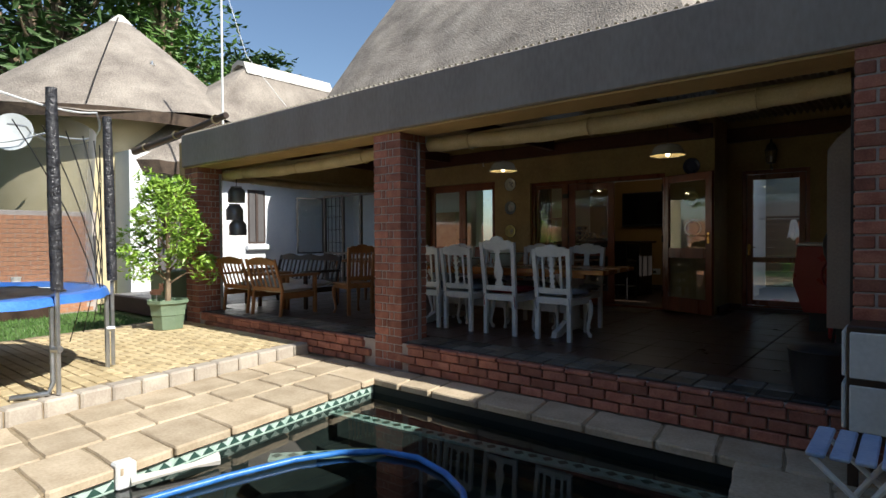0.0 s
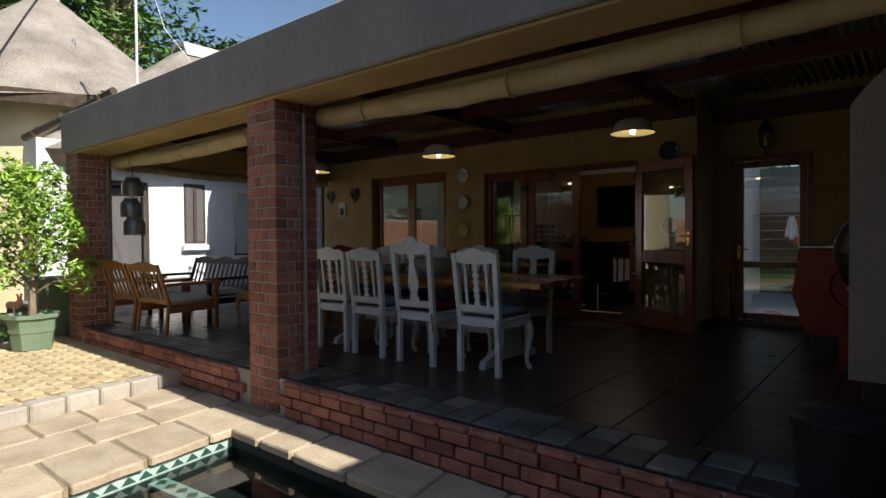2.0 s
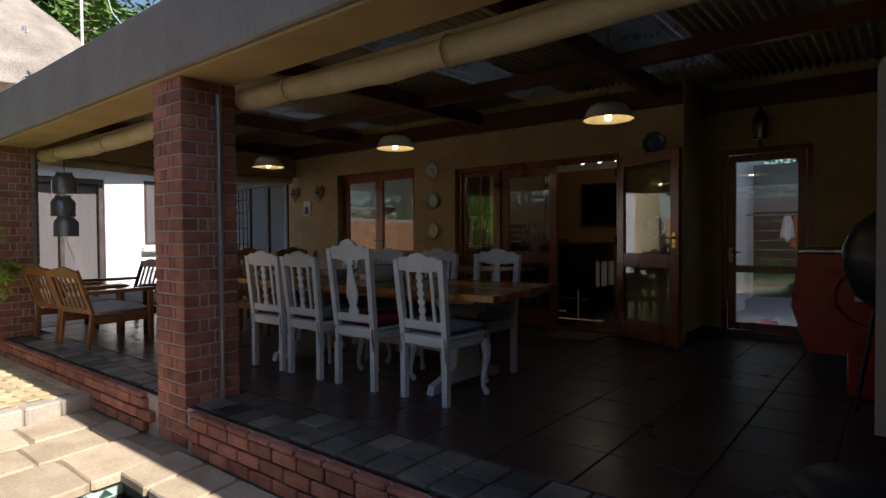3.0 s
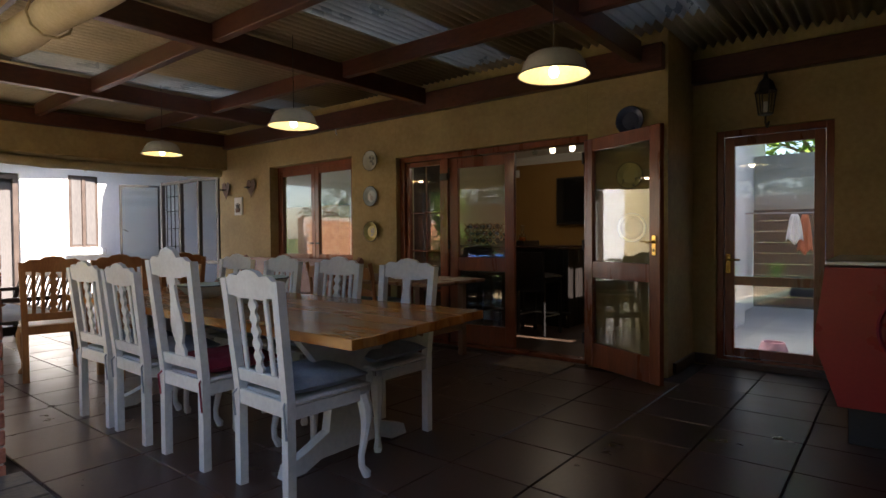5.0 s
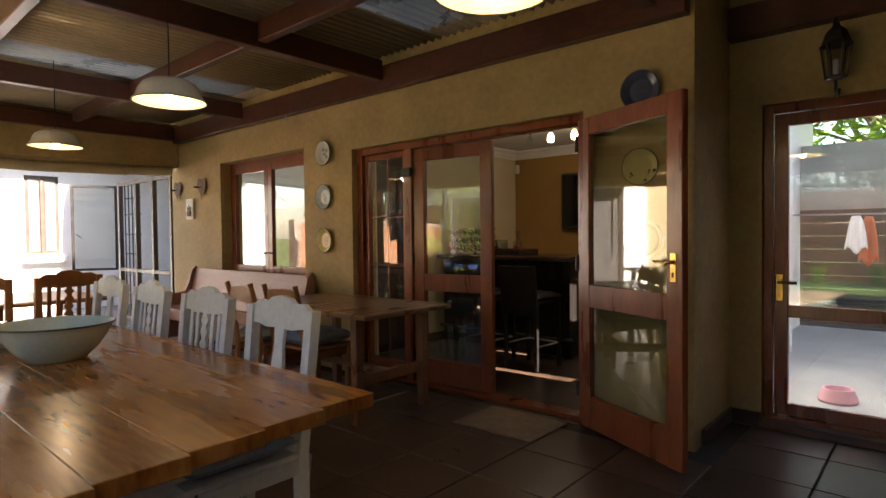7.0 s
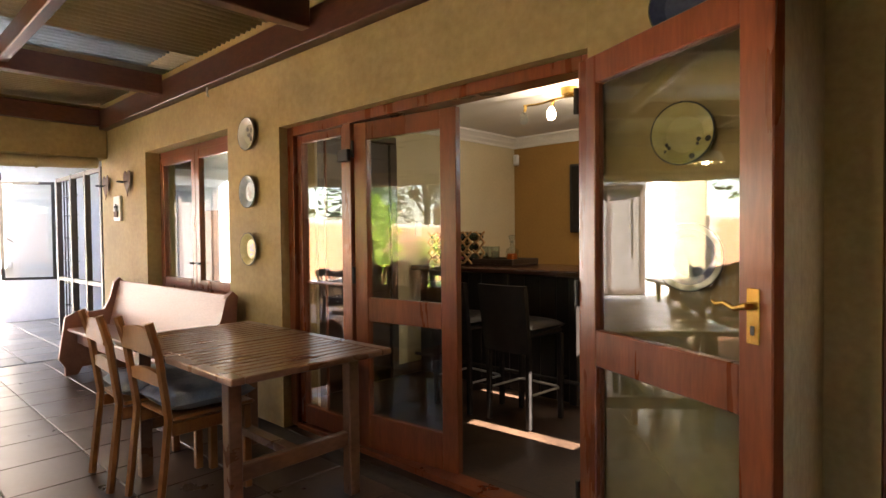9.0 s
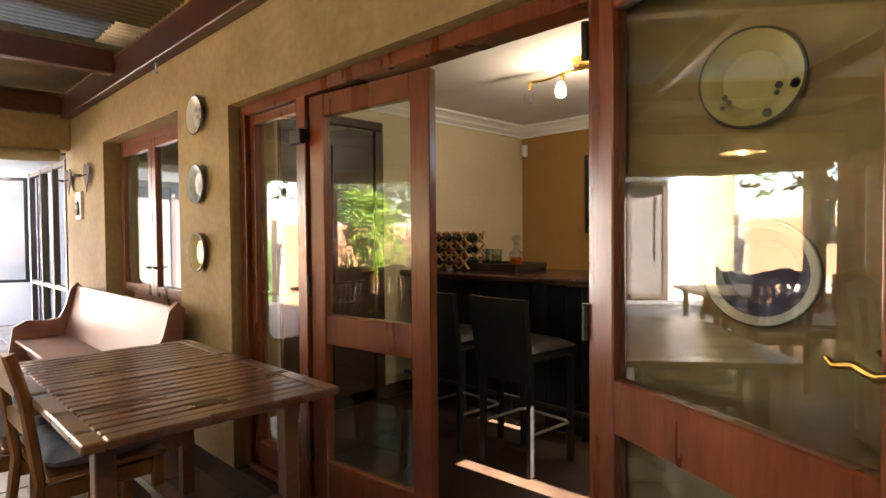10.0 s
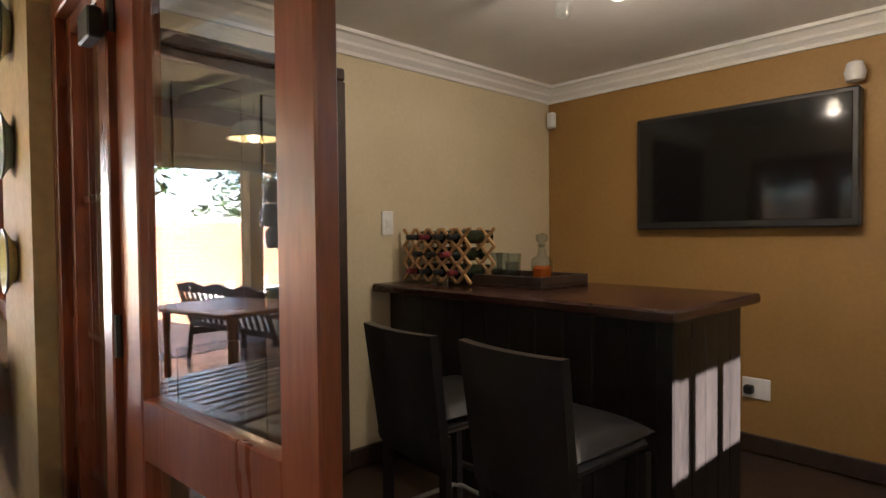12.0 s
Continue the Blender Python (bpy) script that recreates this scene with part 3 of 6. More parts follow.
# rondavel
RX, RY, RR = -16.3, 6.2, 3.75
rond = thing("rondavel", "round cream rondavel with a conical thatched roof", "house")
part("wall", G().lathe([(3.0, 0), (3.0, 4.5), (2.8, 4.5), (2.8, 0)], 48, (RX, RY, 0)), surf("cream_rondavel_paint", (0.60, 0.50, 0.30), (0.70, 0.60, 0.39), 2, 0.85), rond, "sunlit cream plaster", True)
g = G()
vs, fs = [], []
n, k = 18, 72
for j in range(n + 1):
    v = j / n
    for i in range(k):
        t = 2 * math.pi * i / k
        r = RR * (1 - v) + 0.05
        wob = 0.10 * math.sin(5 * t + 1) * (1 - v) ** 3
        p = Vector((RX + r * math.cos(t), RY + r * math.sin(t), 4.15 + 3.15 * v ** 0.95 + wob))
        p.z += 0.05 * noise.noise(p * 0.9) + 0.02 * noise.noise(p * 4)
        vs.append(p)
for j in range(n):
    for i in range(k):
        fs.append([j * k + i, j * k + (i + 1) % k, (j + 1) * k + (i + 1) % k, (j + 1) * k + i])
part("thatch", g.add(vs, fs), M_THATCH, rond, "grey weathered thatch cone", True)
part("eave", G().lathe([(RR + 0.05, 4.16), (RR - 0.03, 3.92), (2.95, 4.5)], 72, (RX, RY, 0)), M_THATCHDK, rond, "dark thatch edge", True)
part("cap", G().lathe([(0.4, 6.95), (0.25, 7.18), (0.06, 7.36), (0, 7.37)], 24, (RX, RY, 0)), M_CEMENT, rond, "cement cap", True)
g = G()
part("lightning_wire", G().tube([(RX + (RR * (1 - v) + 0.09) * 0.86, RY - (RR * (1 - v) + 0.09) * 0.5, 4.2 + 3.15 * v ** 0.95) for v in (0, 0.2, 0.4, 0.6, 0.8, 0.95)], 0.018, 6), M_IRON, rond)

# white wing to the west
white = thing("white_wing", "white plastered house wing with brown window", "house")
g = G()
for y0, y1, z0, z1 in ((7.0, 7.75, 0, 3.3), (7.75, 8.25, 0, 1.28), (7.75, 8.25, 2.63, 3.3), (8.25, 11.5, 0, 3.3), (5.55, 7.0, 2.6, 3.3), (5.0, 5.55, 0, 3.3)):
    part("wall", G().box(-13.1, -12.8, y0, y1, z0, z1, 0.001), M_WHITEWALL, white)
part("wall", G().box(-12.8, -8.3, 11.2, 11.5, 0, 3.3, 0.001), M_WHITEWALL, white)
part("wall", G().box(-17.0, -13.1, 5.0, 5.3, 0, 3.3, 0.001), M_WHITEWALL, white)
wnd = part("window", G().box(-12.86, -12.81, 7.75, 8.25, 1.28, 2.63).box(-12.80, -12.78, 7.97, 8.03, 1.3, 2.6), M_PANELDARK, white, "brown framed window with a blind")
part("blind", G().box(-12.805, -12.795, 7.80, 7.96, 1.33, 2.58).box(-12.805, -12.795, 8.04, 8.20, 1.33, 2.58), M_CURTAIN, wnd)
part("sill", G().box(-12.83, -12.66, 7.68, 8.34, 1.13, 1.26, 0.02), M_WHITEWALL, wnd)
dr = part("sliding_door", G().box(-12.95, -12.88, 5.55, 5.63, FL, 2.6).box(-12.95, -12.88, 6.92, 7.0, FL, 2.6).box(-12.95, -12.88, 6.24, 6.31, FL, 2.6).box(-12.95, -12.88, 5.63, 6.92, 2.5, 2.6).box(-12.95, -12.88, 5.63, 6.92, FL, FL + 0.1), M_PANELDARK, white, "brown framed glass door")
part("curtain", G().box(-13.05, -13.0, 5.6, 6.95, FL, 2.55), M_CURTAIN, dr)

# steel garden door between wing and veranda
gate = thing("steel_patio_door", "dark steel framed patio door standing open", "door")
g = G()
for x in (-10.75, -10.1, -9.5, -8.92):
    g.box(x - 0.03, x + 0.03, 8.5, 8.56, FL, 2.4)
for z in (FL + 0.03, 1.06, 2.37):
    g.box(-10.75, -8.92, 8.505, 8.555, z - 0.025, z + 0.025)
part("frame", g, M_PANELDARK, gate)
g = G()
for i in range(5):
    x = -10.7 + i * 0.14
    g.box(x - 0.008, x + 0.008, 8.57, 8.585, FL + 0.05, 2.36, 0.002)
for z in (0.7, 1.0, 1.3, 1.6, 1.9, 2.15):
    g.box(-10.72, -10.1, 8.568, 8.587, z - 0.007, z + 0.007, 0.002)
part("security_grid", g, M_IRON, gate)
leafm = Matrix.Translation((-10.75, 8.48, 0)) @ Matrix.Rotation(radians(-118), 4, "Z")
g = G()
for a in ((0, 0.035, 1.05, 2.35), (0.58, 0.615, 1.05, 2.35), (0.035, 0.58, 1.05, 1.085), (0.035, 0.58, 2.315, 2.35)):
    g.box(a[0], a[1], -0.015, 0.015, a[2], a[3], 0.003, leafm)
lf = part("casement", g, M_IRON, gate, "open black casement")
part("handle", G().tube([leafm @ Vector(p) for p in ((0.56, -0.02, 1.6), (0.56, -0.06, 1.6), (0.5, -0.07, 1.55))], 0.008, 6), M_IRON, lf)
pn = part("pane", G().box(0.035, 0.58, -0.003, 0.003, 1.085, 2.315, 0.001, leafm), G_PANE, lf)
pn.visible_shadow = False
single("wall_court", G().box(-10.6, -8.3, 10.4, 10.65, 0, 2.0), M_GBRICK, "sunlit brick courtyard wall", "wall", "structure")


# ---- doors and windows of the back wall ----
def frame_rect(g, x0, x1, z0, z1, w, d0, d1, m=None, mid=None, bot=None):
    """Stiles and rails of one leaf."""
    bot = bot or w
    g.box(x0, x0 + w, d0, d1, z0, z1, 0.004, m)
    g.box(x1 - w, x1, d0, d1, z0, z1, 0.004, m)
    g.box(x0 + w, x1 - w, d0 + 0.002, d1 - 0.002, z1 - w, z1, 0.004, m)
    g.box(x0 + w, x1 - w, d0 + 0.002, d1 - 0.002, z0, z0 + bot, 0.004, m)
    if mid:
        g.box(x0 + w, x1 - w, d0 + 0.002, d1 - 0.002, mid[0], mid[1], 0.004, m)


def pane(x0, x1, z0, z1, y, parent, m=None):
    ob = part("pane", G().box(x0, x1, y - 0.002, y + 0.002, z0, z1, 0.0005, m), G_PANE, parent, "clear glass pane")
    ob.visible_shadow = False
    return ob


win = thing("window_1", "red-brown wooden double casement window", "window", kind="structure")
g = G()
frame_rect(g, -7.55, -5.88, 1.08, 2.41, 0.06, WY + 0.13, WY + 0.20)
part("window_frame", g, M_MERANTI, win)
for x0, x1 in ((-7.488, -6.717), (-6.713, -5.942)):
    g = G()
    frame_rect(g, x0, x1, 1.142, 2.348, 0.075, WY + 0.11, WY + 0.16)
    c = part("casement", g, M_MERANTI, win)
    pane(x0 + 0.075, x1 - 0.075, 1.217, 2.273, WY + 0.135, c)
    part("stay", G().box(x1 - 0.09 if x0 < -7 else x0 + 0.03, x1 - 0.03 if x0 < -7 else x0 + 0.09, WY + 0.085, WY + 0.108, 1.35, 1.37), M_IRON, c)
part("sill", G().box(-7.56, -5.87, WY - 0.02, WY + 0.13, 1.05, 1.078, 0.008), M_PLASTER, win)

doors = thing("door_1", "red-brown varnished folding doors with one leaf open", "door", kind="structure")
DT = 2.32
g = G()
g.box(-5.15, -5.08, WY + 0.06, WY + 0.18, FL, DT)
g.box(-4.54, -4.46, WY + 0.06, WY + 0.18, FL, DT - 0.06)
g.box(-2.92, -2.86, WY + 0.06, WY + 0.18, FL, DT)
g.box(-5.08, -2.92, WY + 0.06, WY + 0.18, DT - 0.06, DT)
g.box(-5.08, -2.92, WY + 0.06, WY + 0.18, FL - 0.01, FL + 0.025)
part("door_frame", g, M_MERANTI, doors, "red-brown wooden frame")
g = G()
frame_rect(g, -5.078, -4.542, FL + 0.03, DT - 0.062, 0.05, WY + 0.09, WY + 0.14, bot=0.12)
sl = part("sidelight", g, M_MERANTI, doors, "narrow glazed sidelight with glazing bars")
pane(-5.03, -4.59, FL + 0.15, DT - 0.11, WY + 0.115, sl)
g = G()
for z in (0.85, 1.28, 1.7):
    g.box(-5.03, -4.59, WY + 0.12, WY + 0.135, z - 0.01, z + 0.01, 0.003)
g.box(-4.82, -4.80, WY + 0.12, WY + 0.133, FL + 0.15, DT - 0.11, 0.003)
part("glazing_bar", g, M_MERANTI, sl)


def leaf(name, label, wd, m, handle):
    """A half-glazed door leaf, hinged at its local origin."""
    z0, z1 = FL + 0.02, DT - 0.065
    g = G()
    frame_rect(g, 0, wd, z0, z1, 0.105, -0.022, 0.022, m, (1.08, 1.22), 0.2)
    ob = part(name, g, M_MERANTI, doors, label)
    pane(0.105, wd - 0.105, 1.22, z1 - 0.105, 0.0, ob, m)
    pane(0.105, wd - 0.105, z0 + 0.2, 1.08, 0.0, ob, m)
    if handle:
        hx = wd - 0.055
        part("lock_plate", G().box(hx - 0.020, hx + 0.020, -0.028, -0.022, 1.285, 1.435, 0.002, m).box(hx - 0.020, hx + 0.020, 0.022, 0.028, 1.285, 1.435, 0.002, m), M_BRASS, ob, "brass lock plate")
        for sg in (-1, 1):
            pts = [(hx, sg * 0.026, 1.388), (hx, sg * 0.058, 1.388), (hx - 0.03, sg * 0.060, 1.380), (hx - 0.062, sg * 0.060, 1.392), (hx - 0.092, sg * 0.060, 1.386), (hx - 0.105, sg * 0.060, 1.396)]
            part("handle", G().tube([m @ Vector(p) for p in pts], [0.012, 0.010, 0.008, 0.007, 0.006, 0.004], 8), M_BRASS, ob, "curled brass lever", True)
        part("keyhole", G().box(hx - 0.006, hx + 0.006, -0.0295, -0.0282, 1.31, 1.335, 0.001, m), M_BLACKPLASTIC, ob)
    g = G()
    for z in (z0 + 0.18, 1.3, z1 - 0.2):
        g.tube([m @ Vector((-0.006, -0.026, z)), m @ Vector((-0.006, -0.026, z + 0.1))], 0.011, 8)
    part("hinge", g, M_IRON, ob)
    return ob


leaf("closed_leaf", "nearly closed half-glazed leaf", 0.752, Matrix.Translation((-4.455, WY + 0.10, 0)) @ Matrix.Rotation(radians(6), 4, "Z"), False)
part("top_hinge", G().box(-4.54, -4.44, WY + 0.02, WY + 0.05, 2.03, 2.10), M_IRON, doors)
OPEN_LEAF = Matrix.Translation((-2.865, WY - 0.03, 0)) @ Matrix.Rotation(radians(-25.7), 4, "Z")
leaf("open_leaf", "open half-glazed leaf swung back to the wall", 0.85, OPEN_LEAF, True)
single("door_mat", G().box(-3.55, -2.95, 8.0, 8.45, FL, FL + 0.012, 0.005), M_SKIN, "thin brown mat lying before the doors", "door mat")

bd = thing("door_2", "dark wooden back door with two glass panels", "door", kind="structure")
g = G()
frame_rect(g, -1.99, -1.14, FL + 0.02, 2.33, 0.055, 9.24, 9.32)
part("door_frame", g, M_MERANTI, bd)
g = G()
frame_rect(g, -1.93, -1.20, FL + 0.08, 2.27, 0.075, 9.25, 9.30, None, (1.0, 1.075))
lf = part("leaf", g, M_MERANTI, bd, "dark wooden glazed leaf")
pane(-1.855, -1.275, 1.075, 2.195, 9.275, lf)
pane(-1.855, -1.275, FL + 0.155, 1.0, 9.275, lf)
part("handle", G().tube([(-1.90, 9.245, 1.22), (-1.90, 9.2, 1.22), (-1.80, 9.195, 1.22)], 0.01, 8), M_BRASS, lf, "brass lever")
part("lock_plate", G().box(-1.92, -1.88, 9.243, 9.249, 1.1, 1.27, 0.002), M_BRASS, lf)
part("threshold", G().box(-1.99, -1.14, 9.15, 9.24, FL, FL + 0.05), M_TILE, bd)

# laundry yard behind the back door
single("yard_floor", G().box(-2.8, 2.0, 9.45, 15, 0, FL - 0.02), M_CONCRETE, "pale concrete laundry yard", "floor", "structure")
# unseen wall added to block the sun; taller part shades the far yard
single("wall_yard_east", G().box(2.0, 2.2, 9.45, 11.45, 0, 4.7, 0.002).box(2.0, 2.2, 11.45, 16.0, 0, 7.5, 0.002), M_WHITEWALL, "unseen plain white wall added to shade the yard", "wall", "structure")
single("wall_yard_west", G().box(-2.8, -2.56, 12.06, 15.0, 0, 4.0), M_WHITEWALL, "white sunlit yard wall", "wall", "structure")
single("wall_yard_north", G().box(-2.55, 2.0, 14.0, 14.15, 1.72, 2.66), M_GREYPANEL, "grey-green yard screen panel", "wall", "structure")
fence = thing("fence", "dark horizontal board fence in the yard", "fence")
for i in range(9):
    part("board", G().box(-2.54, 2.0, 13.9, 13.93, 0.30 + i * 0.168, 0.465 + i * 0.168), M_FENCE, fence)
line = thing("washing_line", "wire washing line strung across the yard", "washing line")
for y in (12.4, 12.7):
    part("wire", G().tube([(-2.3 if y < 12.05 else -2.55, y, 1.72), (0, y, 1.69), (2.0, y, 1.72)], 0.006, 6), M_STEEL, line)
part("post", G().tube([(1.9, 12.4, FL), (1.9, 12.4, 1.75)], 0.02, 8), M_STEEL, line)


def cloth(x, y, z, wd, ln, mat, label):
    g = G()
    vs, fs, n, k = [], [], 8, 8
    for j in range(k + 1):
        for i in range(n + 1):
            u, v = i / n - 0.5, j / k
            vs.append((x + u * wd * (0.35 + 0.65 * v ** 0.6), y + 0.03 * math.sin(u * 14 + v * 2) * v, z - ln * v - 0.04 * math.cos(u * 9) * v))
    for j in range(k):
        for i in range(n):
            a = j * (n + 1) + i
            fs.append([a, a + 1, a + n + 2, a + n + 1])
    ob = single("hanging_cloth", g.add(vs, fs), mat, label, "laundry", smooth=True, group="laundry on the line")
    ob.modifiers.new("thick", "SOLIDIFY").thickness = 0.006


for x, wd, ln, i, lab in ((-1.72, 0.18, 0.5, 0, "coral cloth pegged to the washing line"), (-1.8, 0.2, 0.36, 3, "white cloth pegged to the washing line"), (-1.35, 0.16, 0.34, 1, "pink cloth pegged to the washing line"), (-1.25, 0.14, 0.42, 4, "mustard cloth pegged to the washing line"), (-0.98, 0.3, 0.62, 2, "lilac towel pegged to the washing line"), (-0.85, 0.25, 0.55, 3, "white cloth pegged to the washing line"), (-0.6, 0.2, 0.5, 1, "pink cloth pegged to the washing line")):
    cloth(x, 12.4 if i % 2 else 12.7, 1.69, wd, ln, M_CLOTHS[i], lab)
bowl = single("dog_bowl", G().lathe([(0.12, 0), (0.13, 0.02), (0.10, 0.1), (0.085, 0.1), (0.08, 0.04), (0, 0.04)], 20, (-1.7, 10.2, FL - 0.02)), M_CLOTHS[1], "pink plastic bowl on the yard floor", "bowl", smooth=True)
g = G().lathe([(0.13, 0), (0.17, 0.26), (0.18, 0.27), (0.165, 0.26), (0.12, 0.02), (0, 0.02)], 24, (-0.85, 11.8, FL - 0.02))
single("laundry_basket", g, M_REDCUSHION, "dark red plastic laundry basket", "basket", smooth=True)


# ---- dining veranda ----
def cushion(name, sx, sy, th, mat, parent, at, label="", tufts=True):
    g = G()
    vs, fs, n = [], [], 14
    for side in (1, -1):
        for j in range(n + 1):
            for i in range(n + 1):
                u, v = 2 * i / n - 1, 2 * j / n - 1
                h = max(0, (1 - u ** 4) * (1 - v ** 4)) ** 0.5 * th / 2
                if tufts and side > 0:
                    h -= 0.25 * th * sum(math.exp(-((u - a) ** 2 + (v - b) ** 2) * 40) for a in (-0.45, 0.45) for b in (-0.45, 0.45))
                h += 0.004 * noise.noise(Vector((u * 3, v * 3, th * 40)))
                vs.append((u * sx / 2, v * sy / 2, side * h))
    k = (n + 1) ** 2
    for j in range(n):
        for i in range(n):
            a = j * (n + 1) + i
            fs.append([a, a + 1, a + n + 2, a + n + 1])
            fs.append([k + a, k + a + n + 1, k + a + n + 2, k + a + 1])
    if parent is None:
        return single(name, g.add(vs, fs), mat, label, "cushion", smooth=True, at=at)
    return part(name, g.add(vs, fs), mat, parent, label, True, at)


def turned(w0, w1, n, waves):
    """Half outline of a wavy splat: widths along its height."""
    return [w0 + (w1 - w0) * i / n + waves * math.sin(i / n * math.pi * 2 * 5) for i in range(n + 1)]


def farm_chair(style, mat, label, group, tall=0.0, cush=None):
    """A farm chair facing +y: straight back legs, cabriole front legs."""
    th = thing("dining_chair", label, "chair", None, group)
    H = 0.99 + tall
    rake = math.radians(-5)
    def back(z):
        return -0.205 - max(0, z - 0.45) * 0.11
    for sx in (-1, 1):
        g = G()
        pts = [(sx * 0.19, back(0) - 0.0 + 0.0, 0), (sx * 0.19, back(0.45), 0.45), (sx * 0.205, back(H - 0.05), H - 0.03)]
        vs, fs = [], []
        for x, y, z in pts:
            vs += [(x - 0.022, y - 0.02, z), (x + 0.022, y - 0.02, z), (x + 0.022, y + 0.02, z), (x - 0.022, y + 0.02, z)]
        for i in range(2):
            for k in range(4):
                fs.append([4 * i + k, 4 * i + (k + 1) % 4, 4 * i + 4 + (k + 1) % 4, 4 * i + 4 + k])
        fs += [[3, 2, 1, 0], [8, 9, 10, 11]]
        part("back_leg", g.add(vs, fs), mat, th)
        prof = [(0.0, 0.40, 0.030), (0.012, 0.34, 0.034), (0.016, 0.27, 0.028), (0.008, 0.19, 0.02), (-0.004, 0.10, 0.016), (-0.002, 0.05, 0.017), (0.012, 0.02, 0.024), (0.014, 0.0, 0.018)]
        part("front_leg", G().tube([(sx * (0.19 + o), 0.20 + o, z) for o, z, r in prof], [r for o, z, r in prof], 8), mat, th, "", True)
    g = G()
    g.box(-0.17, 0.17, -0.222, -0.198, 0.38, 0.45)
    g.box(-0.17, 0.17, 0.19, 0.215, 0.36, 0.43)
    for sx in (-1, 1):
        g.box(sx * 0.195 - 0.012, sx * 0.195 + 0.012, -0.185, 0.18, 0.37, 0.43)
    part("seat_frame", g, mat, th)
    part("seat", G().box(-0.215, 0.215, -0.185, 0.235, 0.432, 0.452, 0.008), mat, th)
    sl = Matrix.Translation((0, back(0.52), 0.52)) @ Matrix.Rotation(math.atan(0.11), 4, "X")
    hh = H - 0.60
    part("lower_rail", G().box(-0.18, 0.18, -0.012, 0.012, -0.03, 0.03, 0.004, sl), mat, th)
    crest = [(-0.185, hh - 0.02)] + [(x, hh - 0.02 - 0.012 * abs(math.sin(x * 22))) for x in (-0.14, -0.09, -0.04, 0.04, 0.09, 0.14)] + [(0.185, hh - 0.02), (0.185, hh + 0.055), (0.15, hh + 0.075), (0.09, hh + 0.07), (0.06, hh + 0.09 + tall * 0.25), (0, hh + 0.10 + tall * 0.35), (-0.06, hh + 0.09 + tall * 0.25), (-0.09, hh + 0.07), (-0.15, hh + 0.075), (-0.185, hh + 0.055)]
    part("crest_rail", G().slab(crest, -0.012, 0.012, sl), mat, th)
    if style == "splat":
        w = [(0.05, 0.03), (0.05, 0.06), (0.03, 0.09), (0.052, 0.14), (0.058, 0.19), (0.045, 0.25), (0.03, 0.32), (0.024, hh * 0.85), (0.045, hh - 0.06), (0.04, hh - 0.02)]
        part("splat", G().slab([(-a, z) for a, z in w] + [(a, z) for a, z in w[::-1]], -0.007, 0.007, sl), mat, th)
    elif style == "vase":
        w = [(0.04, 0.03), (0.03, 0.12), (0.04, 0.2), (0.028, 0.3), (0.035, hh - 0.02)]
        part("splat", G().slab([(-a, z) for a, z in w] + [(a, z) for a, z in w[::-1]], -0.007, 0.007, sl), mat, th)
    else:
        n = 40
        zs = [0.03 + (hh - 0.05) * i / n for i in range(n + 1)]
        ws = [0.024 + 0.008 * math.sin(i / n * 2 * math.pi * 6) for i in range(n + 1)]
        part("wavy_slat", G().slab([(-a, z) for a, z in zip(ws, zs)] + [(a, z) for a, z in list(zip(ws, zs))[::-1]], -0.007, 0.007, sl), mat, th, "wavy carved middle slat")
        for x in ((-0.105, 0.105) if style == "twist" else (-0.13, -0.07, 0.07, 0.13)):
            part("slat", G().box(x - 0.014, x + 0.014, -0.007, 0.007, 0.03, hh - 0.02, 0.003, sl), mat, th)
    if cush:
        cu = cushion("cushion", 0.42, 0.41, 0.085, cush, th, Matrix.Translation((0, 0.02, 0.495)), "tufted seat pad")
        part("tie", G().tube([(0.17, -0.21, -0.01), (0.2, -0.255, -0.06), (0.21, -0.25, -0.2)], 0.005, 5), cush, cu)
        part("tie", G().tube([(-0.17, -0.21, -0.01), (-0.2, -0.26, -0.07), (-0.19, -0.255, -0.17)], 0.005, 5), cush, cu)
    return th


GRP = "white chairs round the dining table"
twist_c = farm_chair("twist", M_WHITEPAINT, "white-painted wooden chair with a grey tufted seat pad", GRP, 0.0, M_GREYCUSHION)
twist_c.matrix_basis = pose(-2.92, 5.50, FL, 0, 0, -2)
splat_c = farm_chair("splat", M_WHITEPAINT, "white-painted wooden chair with carved splat and red seat pad", GRP, 0.07, M_REDCUSHION)
splat_c.matrix_basis = pose(-3.58, 5.47, FL, 0, 0, 1)
plain_c = farm_chair("twist", M_WHITEPAINT, "white-painted wooden chair with a wavy middle slat", GRP, 0.0, M_GREYCUSHION)
plain_c.matrix_basis = pose(-4.16, 5.46, FL, 0, 0, -1)
copy_thing(plain_c, pose(-4.66, 5.45, FL, 0, 0, 2))
far_c = farm_chair("vase", M_WHITEPAINT, "white-painted wooden chair with a plain splat and grey pad", GRP, 0.0, M_GREYCUSHION)
far_c.matrix_basis = pose(-3.09, 6.17, FL, 0, 0, 180)
far_t = farm_chair("slats", M_WHITEPAINT, "white-painted slatted wooden chair at the far table side", GRP, 0.0, M_GREYCUSHION)
far_t.matrix_basis = pose(-3.76, 6.20, FL, 0, 0, 181)
copy_thing(far_t, pose(-4.41, 6.20, FL, 0, 0, 178))
copy_thing(far_c, pose(-5.06, 6.22, FL, 0, 0, 182))

